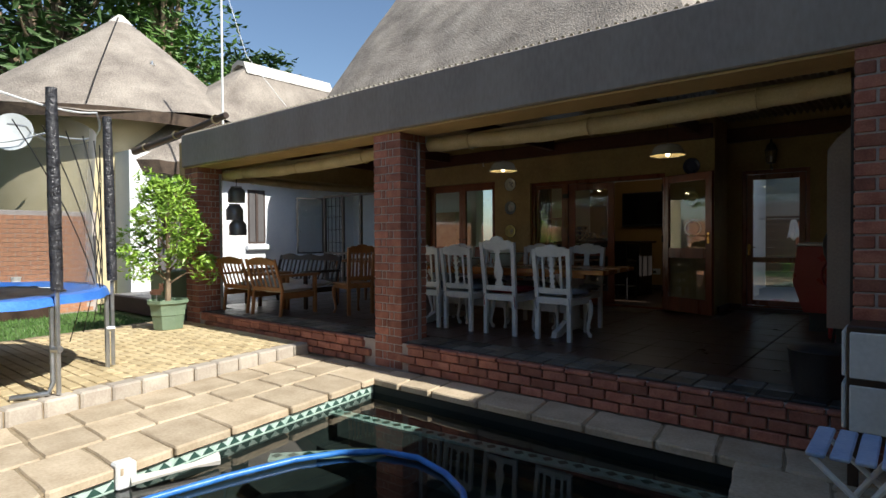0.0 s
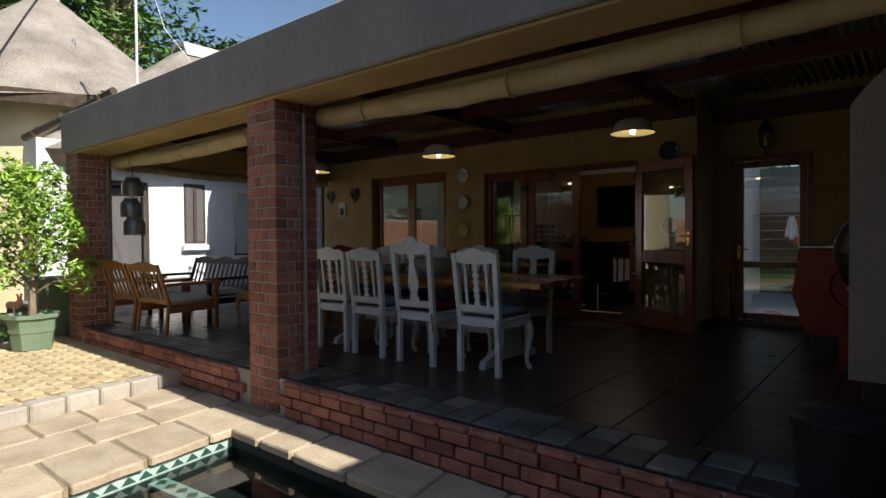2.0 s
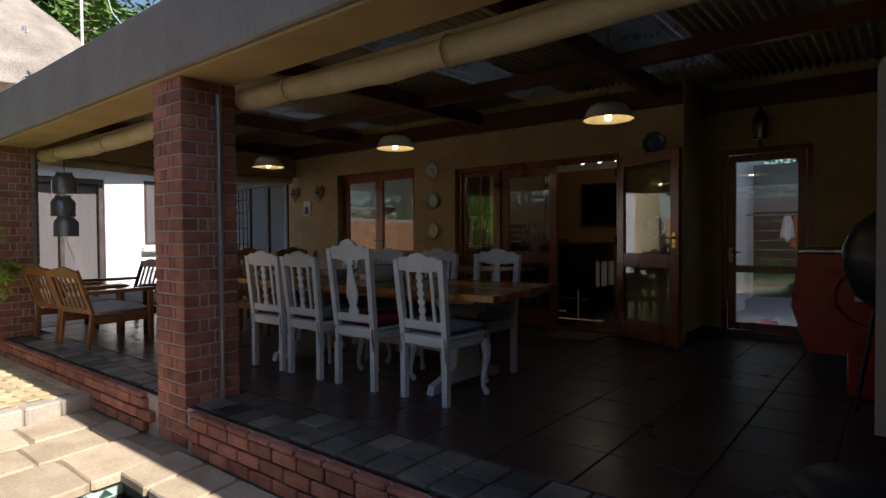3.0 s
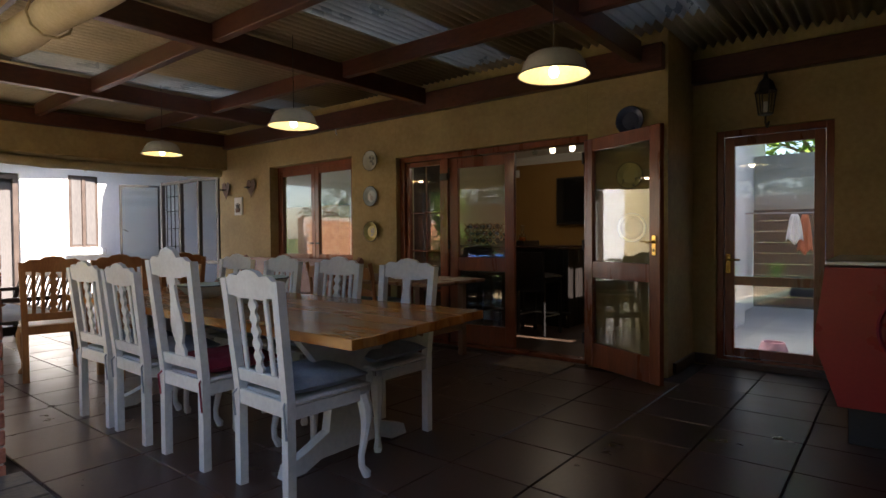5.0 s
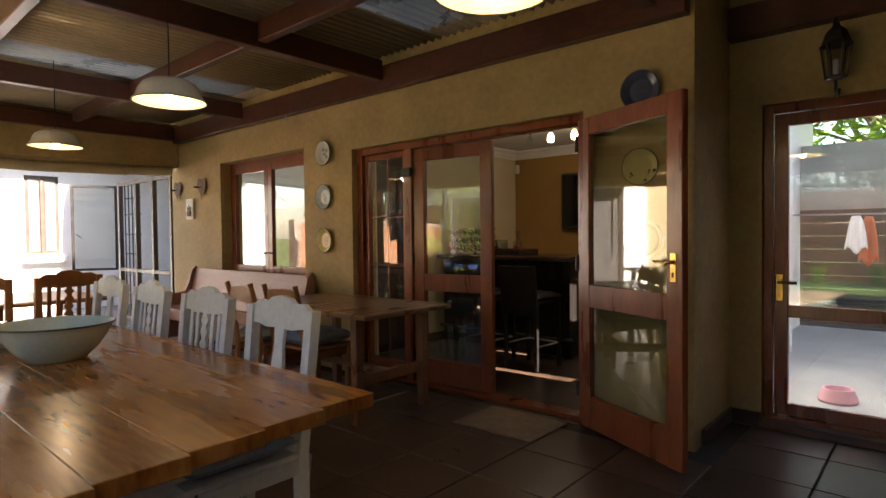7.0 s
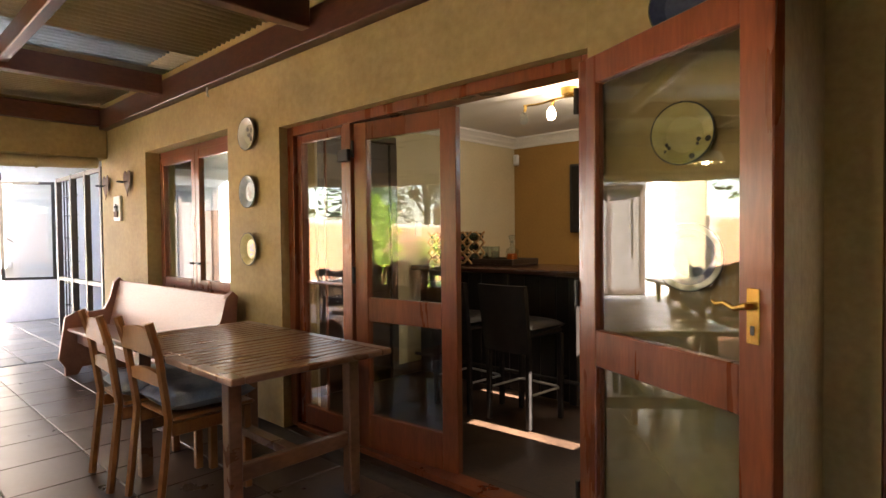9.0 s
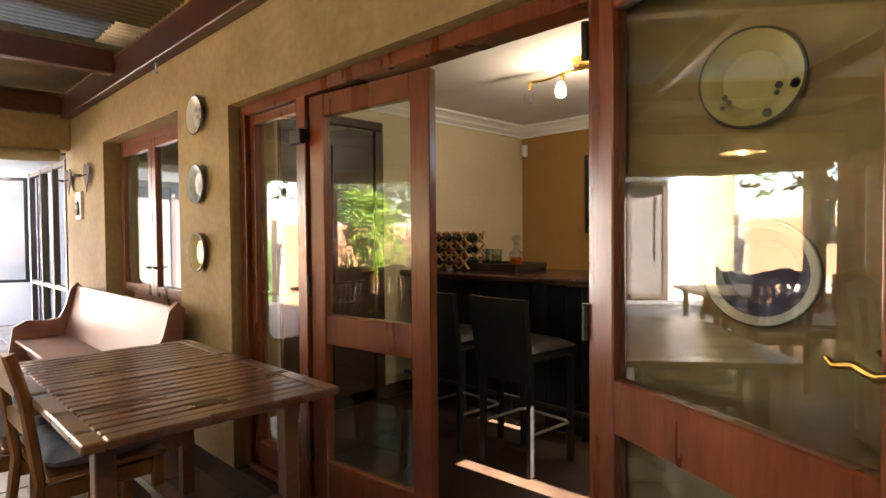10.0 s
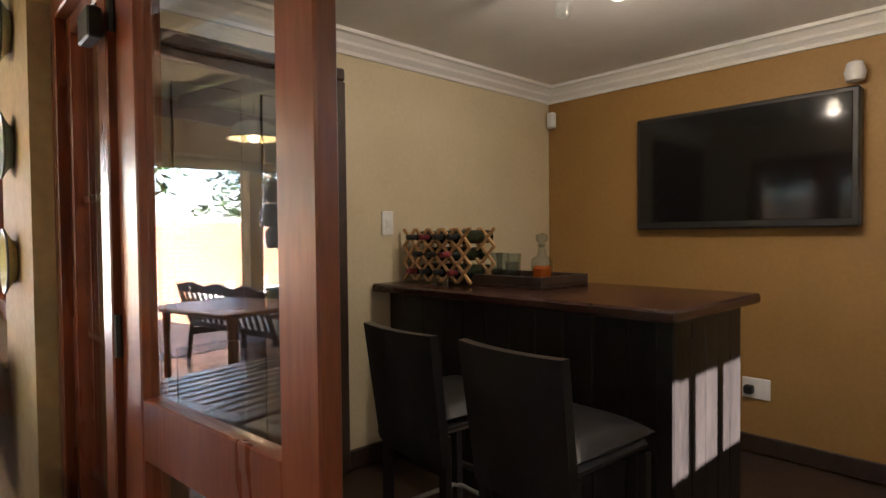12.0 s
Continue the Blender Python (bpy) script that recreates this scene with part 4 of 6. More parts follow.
table = thing("dining_table", "long honey pine dining table on white trestle legs", "table")
TZ = 1.04
for i in range(5):
    y0 = 5.345 + i * 0.205
    x1 = -2.39 - 0.022 * i
    part("plank", G().box(-5.45, x1 - 0.012, y0, y0 + 0.2046, TZ - 0.045, TZ, 0.0025), M_PINE, table)
for x in (-3.0, -4.85):
    out = [(-0.42, 0), (-0.40, 0.06), (-0.28, 0.10), (-0.15, 0.16), (-0.13, 0.3), (-0.2, 0.5), (-0.32, 0.64), (-0.32, 0.69), (0.32, 0.69), (0.32, 0.64), (0.2, 0.5), (0.13, 0.3), (0.15, 0.16), (0.28, 0.10), (0.40, 0.06), (0.42, 0), (0.3, 0), (0.2, 0.04), (-0.2, 0.04), (-0.3, 0)]
    part("trestle", G().slab(out, -0.03, 0.03, Matrix.Translation((x, 5.85, FL)) @ Matrix.Rotation(radians(90), 4, "Z")), M_WHITEPAINT, table, "white-painted carved trestle")
part("stretcher", G().box(-4.82, -3.03, 5.82, 5.88, FL + 0.22, FL + 0.34), M_WHITEPAINT, table)
part("apron", G().box(-5.2, -2.7, 5.55, 5.58, TZ - 0.1, TZ - 0.046).box(-5.2, -2.7, 6.12, 6.15, TZ - 0.1, TZ - 0.046), M_PINE, table)


def basin(name, x, y, r, h, label):
    pr = [(r * 0.45, 0), (r * 0.5, 0.004), (r * 0.72, h * 0.35), (r * 0.9, h * 0.75), (r * 0.97, h * 0.97), (r, h), (r * 0.985, h + 0.004), (r * 0.93, h * 0.95), (r * 0.85, h * 0.72), (r * 0.66, h * 0.33), (r * 0.44, 0.012), (0, 0.012)]
    th = thing(name, label, "bowl")
    part("body", G().lathe(pr, 40, (x, y, TZ)), M_ENAMELGREEN, th, "", True)
    part("rim", G().tube([(x + r * math.cos(a * math.pi / 16), y + r * math.sin(a * math.pi / 16), TZ + h) for a in range(33)], 0.004, 6), M_RIM, th, "dark green enamel rim")


basin("enamel_bowl", -3.885, 5.87, 0.215, 0.15, "large pale green enamel bowl on the dining table")
basin("enamel_dish", -4.42, 5.84, 0.175, 0.085, "shallow pale enamel dish on the dining table")


def pendant(x, y):
    th = thing("pendant_lamp", "white enamel bowl pendant lamp with a lit bulb", "lamp", pose(x, y, 2.30) @ Matrix.Diagonal((0.88, 0.88, 0.88, 1)), "pendant lamps")
    pr = [(0.215, 0.0), (0.222, 0.005), (0.2, 0.03), (0.185, 0.075), (0.16, 0.115), (0.12, 0.138), (0.03, 0.145), (0.02, 0.16), (0.0, 0.16)]
    part("shade", G().lathe(pr, 40), M_ENAMEL, th, "white enamel bowl shade", True)
    part("lining", G().lathe([(0.212, 0.002), (0.195, 0.03), (0.178, 0.072), (0.153, 0.108), (0.11, 0.13), (0.0, 0.135)], 40), M_LINING, th, "", True)
    part("chipped_rim", G().tube([(0.22 * math.cos(a * math.pi / 16), 0.22 * math.sin(a * math.pi / 16), 0.003) for a in range(33)], 0.004, 5), M_RIM, th)
    part("cord", G().tube([(0, 0, 0.16), (0, 0, 0.8)], 0.004, 6), M_BLACKPLASTIC, th)
    part("holder", G().lathe([(0.0, 0.05), (0.02, 0.055), (0.022, 0.1), (0.022, 0.134)], 16), M_WHITEPLASTIC, th)
    b = part("bulb", G().lathe([(0.0, -0.012), (0.022, -0.004), (0.032, 0.018), (0.028, 0.038), (0.015, 0.06)], 16), E_BULB, th, "glowing bulb", True)
    b.visible_shadow = False
    bulb("pendant_light", x, y, 2.31, 0.55, 0.03)


for x, y in ((-2.2, 6.63), (-4.41, 6.58), (-6.64, 6.61)):
    pendant(x, y)


# ---- things on the back wall ----
def plate(x, z, r, mat, label, y=WY):
    th = thing("wall_plate_dish", label, "plate")
    m = Matrix.Translation((x, y - 0.004, z)) @ Matrix.Rotation(radians(90), 4, "X")
    part("dish", G().lathe([(0, 0.0), (r * 0.62, 0.0), (r * 0.72, 0.012), (r * 0.97, 0.028), (r, 0.031), (r * 0.97, 0.035), (r * 0.7, 0.019), (r * 0.6, 0.007), (0, 0.007)], 40, m=m), mat, th, "", True)
    part("rim", G().tube([m @ Vector((r * math.cos(a * math.pi / 20), r * math.sin(a * math.pi / 20), 0.032)) for a in range(41)], 0.004, 5), M_RIM, th, "chipped dark rim")
    return th, m


for z, mt, lab in ((2.32, M_ENAMEL, "white enamel plate with a grey motif on the wall"), (1.91, M_ENAMELBLUE, "pale blue enamel plate with a motif on the wall"), (1.50, M_ENAMELYELLOW, "pale yellow enamel plate with a motif on the wall")):
    th, m = plate(-5.53, z, 0.115, mt, lab)
    g = G()
    rnd = random.Random(int(z * 100))
    for k in range(7):
        a, q = rnd.uniform(0, 6.28), rnd.uniform(0.0, 0.045)
        g.lathe([(0, 0.0085), (rnd.uniform(0.008, 0.02), 0.0085)], 7, (q * math.cos(a), q * math.sin(a), 0), m)
    part("motif", g, M_ZINC, th, "grey printed motif")
th, m = plate(-2.48, 1.93, 0.108, M_ENAMELYELLOW, "chipped yellow enamel plate on the wall by the door")
g = G()
rnd = random.Random(4)
for k in range(9):
    a, q = rnd.uniform(3.3, 6.2), rnd.uniform(0.06, 0.1)
    g.lathe([(0, 0.03), (rnd.uniform(0.004, 0.012), 0.03)], 6, (q * math.cos(a), q * math.sin(a), 0.004), m)
part("chips", g, M_RIM, th)
th, m = plate(-2.46, 1.50, 0.118, M_ENAMELDARK, "dark blue enamel plate with a pale rim on the wall")
part("pale_rim", G().lathe([(0.098, 0.033), (0.116, 0.0405), (0.118, 0.036), (0.098, 0.03)], 40, m=m), M_ENAMEL, th, "pale enamel rim", True)
plate(-2.48, 2.38, 0.115, M_ENAMELDARK, "dark blue enamel plate hung above the door leaf")


def heart(x, z, label):
    th = thing("candle_sconce", label, "sconce")
    out = []
    for i in range(28):
        t = 2 * math.pi * i / 28
        out.append((0.0105 * 16 * math.sin(t) ** 3 * 0.62, 0.0105 * (13 * math.cos(t) - 5 * math.cos(2 * t) - 2 * math.cos(3 * t) - math.cos(4 * t)) * 0.85))
    part("heart", G().slab(out, -0.035, -0.029, Matrix.Translation((x, WY, z))), M_RUST, th, "rusty heart-shaped plate")
    part("bracket", G().tube([(x, WY, z + 0.02), (x, WY - 0.04, z + 0.0), (x, WY - 0.09, z - 0.02)], 0.006, 6).lathe([(0.0, 0), (0.03, 0.005), (0.032, 0.02)], 12, (x, WY - 0.1, z - 0.02)), M_IRON, th)


heart(-7.96, 2.16, "rusty tin heart candle sconce on the wall")
heart(-8.62, 2.16, "rusty tin heart candle sconce near the corner")
pic = thing("picture_block", "small white wooden picture with a dark flower pot", "picture")
part("panel", G().box(-8.41, -8.21, WY - 0.025, WY - 0.001, 1.77, 2.03), M_WHITEPAINT, pic)
part("motif", G().slab([(-8.35, 1.81), (-8.27, 1.81), (-8.255, 1.87), (-8.365, 1.87)], WY - 0.04, WY - 0.026), M_RUST, pic, "dark red pot motif")
part("leaves", G().slab([(-8.34, 1.872), (-8.28, 1.872), (-8.26, 1.93), (-8.29, 1.90), (-8.31, 1.95), (-8.33, 1.90), (-8.36, 1.93)], WY - 0.036, WY - 0.028), M_IRON, pic)
hook = single("ceiling_hook", G().tube([(-6.1, WY - 0.05, 2.75), (-6.1, WY - 0.05, 2.70), (-6.08, WY - 0.05, 2.68)], 0.008, 6), M_WHITEPLASTIC, "small white hook under the wall beam", "hook")

lan = thing("wall_lantern", "black iron carriage lantern above the back door", "lamp")
lc = (-1.59, 9.06, 0)
part("roof", G().lathe([(0.085, 2.58), (0.07, 2.60), (0.05, 2.66), (0.02, 2.69), (0.012, 2.73), (0.0, 2.75)], 6, lc), M_IRON, lan)
g = G()
for k in range(6):
    a = math.pi * k / 3
    g.tube([(lc[0] + 0.05 * math.cos(a), lc[1] + 0.05 * math.sin(a), 2.40), (lc[0] + 0.075 * math.cos(a), lc[1] + 0.075 * math.sin(a), 2.585)], 0.006, 5)
g.lathe([(0, 2.385), (0.052, 2.395), (0.055, 2.41), (0, 2.41)], 6, lc)
part("cage", g, M_IRON, lan)
p = part("lens", G().lathe([(0.045, 2.405), (0.068, 2.58)], 6, lc), G_PANE, lan)
p.visible_shadow = False
part("candle", G().tube([(lc[0], lc[1], 2.41), (lc[0], lc[1], 2.5)], 0.016, 10), M_WHITEPLASTIC, lan)
part("bracket", G().tube([(lc[0], lc[1], 2.39), (lc[0], lc[1], 2.33), (lc[0], 9.13, 2.31), (lc[0], 9.2, 2.36)], 0.009, 6), M_IRON, lan)


# ---- pew, slatted table and its chairs ----
pew = thing("church_pew", "curved wooden church pew against the wall", "bench")
end = [(-0.02, 0), (-0.02, 0.08), (-0.07, 0.16), (-0.03, 0.42), (-0.01, 0.55), (0.08, 0.60), (0.22, 0.585), (0.32, 0.60), (0.37, 0.70), (0.41, 0.85), (0.46, 0.90), (0.50, 0.86), (0.48, 0.60), (0.46, 0.45), (0.49, 0.10), (0.50, 0.0), (0.40, 0.0), (0.36, 0.07), (0.12, 0.07), (0.08, 0.0)]
for x in (-7.97, -5.62):
    part("end_panel", G().slab(end, -0.025, 0.025, Matrix.Translation((x, 7.92, FL)) @ Matrix.Rotation(radians(90), 4, "Z")), M_PEW, pew, "scrolled end panel")
part("seat", G().box(-7.94, -5.65, 7.92, 8.36, FL + 0.42, FL + 0.45, 0.008), M_PEW, pew)
part("backrest", G().box(-7.94, -5.65, -0.012, 0.012, 0, 0.43, 0.006, Matrix.Translation((0, 8.29, FL + 0.45)) @ Matrix.Rotation(radians(-13), 4, "X")), M_PEW, pew)
part("stretcher", G().box(-7.94, -5.65, 8.0, 8.025, FL + 0.3, FL + 0.418), M_PEW, pew)

pt = thing("patio_table", "brown slatted folding patio table", "table")
PXA, PXB, PYA, PYB = -5.20, -3.80, 7.47, 8.29
g = G()
for x0, x1 in ((PXA, -4.515), (-4.49, PXB)):
    part("frame_rail", G().box(x0, x1, PYA, PYA + 0.06, TZ - 0.03, TZ, 0.005), M_PATIOWOOD, pt)
    part("frame_rail", G().box(x0, x1, PYB - 0.06, PYB, TZ - 0.03, TZ, 0.005), M_PATIOWOOD, pt)
    part("end_rail", G().box(x0, x0 + 0.06, PYA + 0.062, PYB - 0.062, TZ - 0.03, TZ, 0.005), M_PATIOWOOD, pt)
    part("end_rail", G().box(x1 - 0.06, x1, PYA + 0.062, PYB - 0.062, TZ - 0.03, TZ, 0.005), M_PATIOWOOD, pt)
    n = 9
    w = (x1 - x0 - 0.125) / n
    for i in range(n):
        a = x0 + 0.0625 + i * w
        part("slat", G().box(a + 0.008, a + w - 0.008, PYA + 0.062, PYB - 0.062, TZ - 0.025, TZ - 0.002, 0.004), M_PATIOWOOD, pt)
for x in (PXA + 0.2, PXB - 0.2):
    for y in (PYA + 0.1, PYB - 0.1):
        part("leg", G().box(x - 0.03, x + 0.03, y - 0.03, y + 0.03, FL, TZ - 0.031), M_PATIOWOOD, pt)
    part("cross_rail", G().box(x - 0.02, x + 0.02, PYA + 0.132, PYB - 0.132, FL + 0.25, FL + 0.32), M_PATIOWOOD, pt)
part("stretcher", G().box(PXA + 0.222, PXB - 0.222, 7.85, 7.91, FL + 0.27, FL + 0.31), M_PATIOWOOD, pt)


def ladder_chair(mat, label, group, cush=None):
    """A plain chair facing +y with two back rails."""
    th = thing("patio_chair", label, "chair", None, group)
    for sx in (-1, 1):
        part("back_leg", G().tube([(sx * 0.18, -0.25, 0), (sx * 0.18, -0.2, 0.44), (sx * 0.185, -0.24, 0.75), (sx * 0.185, -0.28, 0.9)], 0.02, 6), mat, th)
        part("front_leg", G().box(sx * 0.18 - 0.019, sx * 0.18 + 0.019, 0.17, 0.21, 0, 0.43), mat, th)
        part("side_rail", G().box(sx * 0.18 - 0.011, sx * 0.18 + 0.011, -0.19, 0.169, 0.36, 0.42), mat, th)
    part("front_rail", G().box(-0.16, 0.16, 0.18, 0.202, 0.36, 0.42), mat, th)
    part("seat", G().box(-0.21, 0.21, -0.185, 0.225, 0.432, 0.452, 0.008), mat, th)
    for z, h in ((0.80, 0.10), (0.62, 0.05)):
        out = []
        for i in range(9):
            x = -0.18 + 0.045 * i
            out.append((x, z + h / 2 + 0.02 * (1 - (x / 0.18) ** 2)))
        part("back_rail", G().slab([(-0.18, z - h / 2)] + out + [(0.18, z - h / 2)], -0.285 + (0.9 - z) * 0.2, -0.265 + (0.9 - z) * 0.2), mat, th)
    if cush:
        cushion("cushion", 0.42, 0.42, 0.11, cush, th, Matrix.Translation((0, 0.02, 0.505)), "grey-blue plump seat cushion")
    return th


lc1 = ladder_chair(M_ORANGEWOOD, "honey-brown wooden chair with a grey-blue cushion", "chairs at the patio table", M_GREYCUSHION)
lc1.matrix_basis = pose(-4.64, 7.68, FL, 0, 0, 2)
copy_thing(lc1, pose(-5.08, 7.63, FL, 0, 0, -3))

# ---- second table with orange chairs, sofa, easy chairs ----
t2 = thing("round_edge_table", "varnished wooden table beyond the dining table", "table")
part("tabletop", G().box(-7.6, -6.55, 6.1, 6.95, TZ - 0.035, TZ, 0.012), M_ORANGEWOOD, t2)
for x in (-7.5, -6.65):
    for y in (6.2, 6.83):
        part("leg", G().tube([(x, y, FL), (x, y, FL + 0.2), (x, y, FL + 0.45), (x, y, TZ - 0.036)], [0.022, 0.03, 0.024, 0.035], 10), M_ORANGEWOOD, t2, "", True)
oc = farm_chair("slats", M_ORANGEWOOD, "orange-brown varnished slatted chair", "orange chairs")
oc.matrix_basis = pose(-5.78, 5.95, FL, 0, 0, -88)
copy_thing(oc, pose(-6.3, 5.5, FL, 0, 0, 78))
copy_thing(oc, pose(-6.32, 6.5, FL, 0, 0, 95))


def slat_seat(name, wd, mat, label, group, cush):
    """A low slat-backed seat facing +y."""
    th = thing(name, label, "sofa" if wd > 1 else "armchair", None, group)
    for sx in (-1, 1):
        part("back_post", G().tube([(sx * wd / 2, -0.32, 0), (sx * wd / 2, -0.28, 0.36), (sx * wd / 2, -0.42, 0.8)], 0.026, 6), mat, th)
        part("front_leg", G().box(sx * wd / 2 - 0.026, sx * wd / 2 + 0.026, 0.3, 0.35, 0, 0.55), mat, th)
        part("armrest", G().slab([(-0.36, 0.55), (0.36, 0.55), (0.41, 0.57), (0.36, 0.59), (-0.34, 0.585)], -0.045, 0.045, Matrix.Translation((sx * wd / 2, 0, 0)) @ Matrix.Rotation(radians(90), 4, "Z")), mat, th)
        part("side_rail", G().box(sx * wd / 2 - 0.015, sx * wd / 2 + 0.015, -0.27, 0.3, 0.24, 0.32), mat, th)
    sl = Matrix.Translation((0, -0.29, 0.38)) @ Matrix.Rotation(radians(17), 4, "X")
    part("front_rail", G().box(-wd / 2 + 0.03, wd / 2 - 0.03, 0.31, 0.34, 0.24, 0.33), mat, th)
    out = [(-wd / 2, 0.36), (wd / 2, 0.36), (wd / 2, 0.42)]
    k = max(1, round(wd / 0.55))
    for i in range(24):
        u = 1 - (i + 0.5) / 24
        out.append((-wd / 2 + u * wd, 0.42 + 0.05 * abs(math.sin(u * math.pi * k))))
    out.append((-wd / 2, 0.42))
    part("crest_rail", G().slab(out, -0.013, 0.013, sl), mat, th)
    part("lower_rail", G().box(-wd / 2 + 0.02, wd / 2 - 0.02, -0.013, 0.013, -0.03, 0.03, 0.004, sl), mat, th)
    n = round(wd / 0.105)
    for i in range(1, n):
        x = -wd / 2 + wd * i / n
        part("slat", G().box(x - 0.017, x + 0.017, -0.008, 0.008, 0.03, 0.37, 0.003, sl), mat, th)
    m = max(1, round(wd / 0.6))
    for i in range(m):
        cushion("seat_cushion", wd / m - 0.03, 0.56, 0.12, cush, th, Matrix.Translation((-wd / 2 + wd * (i + 0.5) / m, 0.03, 0.37)), "off-white seat cushion", False)
    return th


sofa = slat_seat("slatted_sofa", 1.5, M_DARKWOOD, "dark slatted wooden sofa with white cushions", "", M_WHITECUSHION)
sofa.matrix_basis = pose(-7.85, 5.45, FL, 0, 0, 180)
ec = slat_seat("easy_chair", 0.6, M_ORANGEWOOD, "slatted wooden easy chair with a white cushion", "easy chairs", M_WHITECUSHION)
ec.matrix_basis = pose(-7.12, 4.88, FL, 0, 0, 6)
sofa.matrix_basis = pose(-8.0, 5.62, FL, 0, 0, -176)
copy_thing(ec, pose(-7.88, 4.86, FL, 0, 0, 3))

# ---- hanging milk cans ----
cans = thing("hanging_cans", "stack of grey zinc cans hung from the beam", "ornament")
part("wire", G().tube([(-8.5, 4.95, 2.42), (-8.5, 4.95, 1.45)], 0.006, 6), M_IRON, cans)
for z, dx in ((1.98, 0.0), (1.70, -0.06), (1.45, 0.03)):
    part("can", G().lathe([(0, 0.0), (0.13, 0.0), (0.135, 0.01), (0.135, 0.17), (0.11, 0.21), (0.085, 0.24), (0.09, 0.26), (0.08, 0.26), (0.0, 0.24)], 20, (-8.5 + dx, 4.95, z)), M_ZINC, cans, "dull zinc can", True)

# ---- rolled canvas blinds ----
def blind_roll(p0, p1, r, label):
    th = thing("rolled_blind", label, "blind")
    a, b = Vector(p0), Vector(p1)
    pts, rs = [], []
    for i in range(25):
        u = i / 24
        p = a.lerp(b, u)
        p.z -= 0.05 * math.sin(math.pi * u) + 0.012 * noise.noise(Vector((u * 9, r, 0)))
        pts.append(p)
        rs.append(r * (1 + 0.16 * noise.noise(Vector((u * 12, 3, 0)))))
    part("roll", G().tube(pts, rs, 16), M_CANVAS, th, "", True)
    part("valance", G().add([p + Vector((0, 0.02, 0)) for p in pts] + [Vector((p.x, p.y + 0.02, 2.47)) for p in pts] + [], [[i, i + 1, 26 + i, 25 + i] for i in range(24)]), M_CANVAS, th)
    for u in (0.15, 0.5, 0.85):
        p = a.lerp(b, u) - Vector((0, 0, 0.05 * math.sin(math.pi * u)))
        d = (b - a).normalized()
        part("strap", G().tube([p + d.cross(Vector((0, 0, 1))) * r * 1.15 * math.cos(t * 0.6283) + Vector((0, 0, r * 1.15 * math.sin(t * 0.6283))) for t in range(11)], 0.006, 5), M_CANVAS, th)


blind_roll((-8.35, 4.70, 2.40), (-4.58, 4.70, 2.40), 0.075, "rolled cream canvas blind under the fascia")
blind_roll((-4.1, 4.70, 2.40), (-0.35, 4.70, 2.40), 0.075, "rolled cream canvas blind over the wide opening")
blind_roll((-8.64, 4.8, 2.40), (-8.64, 8.4, 2.40), 0.06, "rolled cream canvas blind over the side opening")
for x, y in ((-4.10, 4.50), (-8.33, 4.58), (-0.33, 4.56)):
    cd = thing("blind_track", "grey metal blind track with a cord", "track")
    part("track", G().box(x - 0.012, x + 0.02, y - 0.015, y + 0.015, FL, 2.40, 0.003), M_STEEL if x < -1 else M_IRON, cd)
    part("cord", G().tube([(x + 0.03, y - 0.01, 2.38), (x + 0.036, y - 0.015, 1.6), (x + 0.03, y - 0.01, 1.42), (x + 0.06, y - 0.02, 1.33), (x + 0.03, y - 0.01, 1.37), (x + 0.035, y - 0.01, 0.6), (x + 0.028, y - 0.01, FL + 0.01)], 0.006, 6), M_ZINC, cd)

# ---- east end of the veranda ----
red = thing("red_cooler", "red drinks cooler with a grey lid on a dark stand", "cooler")
out = [(-1.05, 1.26), (-1.10, 0.86), (-0.99, 0.52), (-0.30, 0.52), (-0.22, 0.86), (-0.26, 1.26)]
part("body", G().slab(out, 7.5, 8.35), M_REDPAINT, red, "red gloss body")
part("lid", G().box(-1.05, -0.26, 7.49, 8.36, 1.265, 1.30, 0.01), M_STEEL, red, "grey metal lid")
part("stand", G().box(-0.95, -0.34, 7.6, 8.25, FL, 0.515), M_BLACKPLASTIC, red)
ringm = Matrix.Translation((-0.62, 7.494, 0.95)) @ Matrix.Rotation(radians(90), 4, "X")
part("emblem", G().tube([ringm @ Vector((0.2 * math.cos(a * math.pi / 14), 0.2 * math.sin(a * math.pi / 14), 0)) for a in range(29)], 0.012, 6), M_REDCUSHION, red, "dark red ring emblem")
part("emblem_bar", G().box(-0.70, -0.5, 7.488, 7.497, 0.92, 0.99, 0.002), M_WHITEPLASTIC, red, "plain white bar emblem")
single("red_crate", G().box(-0.72, -0.38, 7.1, 7.4, FL, 0.62, 0.015, None), M_REDPAINT, "red plastic drinks crate on the floor", "crate")
br = thing("braai_hood", "brown plastered fireplace on a black base", "fireplace")
part("hood", G().slab([(-0.5, 0.72), (0.9, 0.72), (0.9, 2.3), (-0.2, 2.3), (-0.44, 2.06), (-0.5, 1.98)], 4.85, 6.3), surf("brown_plaster", (0.20, 0.15, 0.115), (0.29, 0.225, 0.175), 3, 0.8), br, "smooth brown plaster hood")
part("base", G().box(-0.45, 0.9, 4.9, 6.25, FL, 0.715), M_BLACKPLASTIC, br)
part("ornament", G().lathe([(0, 0), (0.17, 0.01), (0.19, 0.03), (0, 0.035)], 24, m=Matrix.Translation((-0.5, 6.0, 1.75)) @ Matrix.Rotation(radians(-90), 4, "Y")), M_DARKWOOD, br)
kg = thing("kettle_grill", "black kettle grill standing on three legs", "grill")
part("bowl", G().lathe([(0, 0.62), (0.12, 0.64), (0.24, 0.74), (0.295, 0.90), (0.30, 0.96)], 32, (-0.42, 6.68, FL)), M_BLACKPLASTIC, kg, "", True)
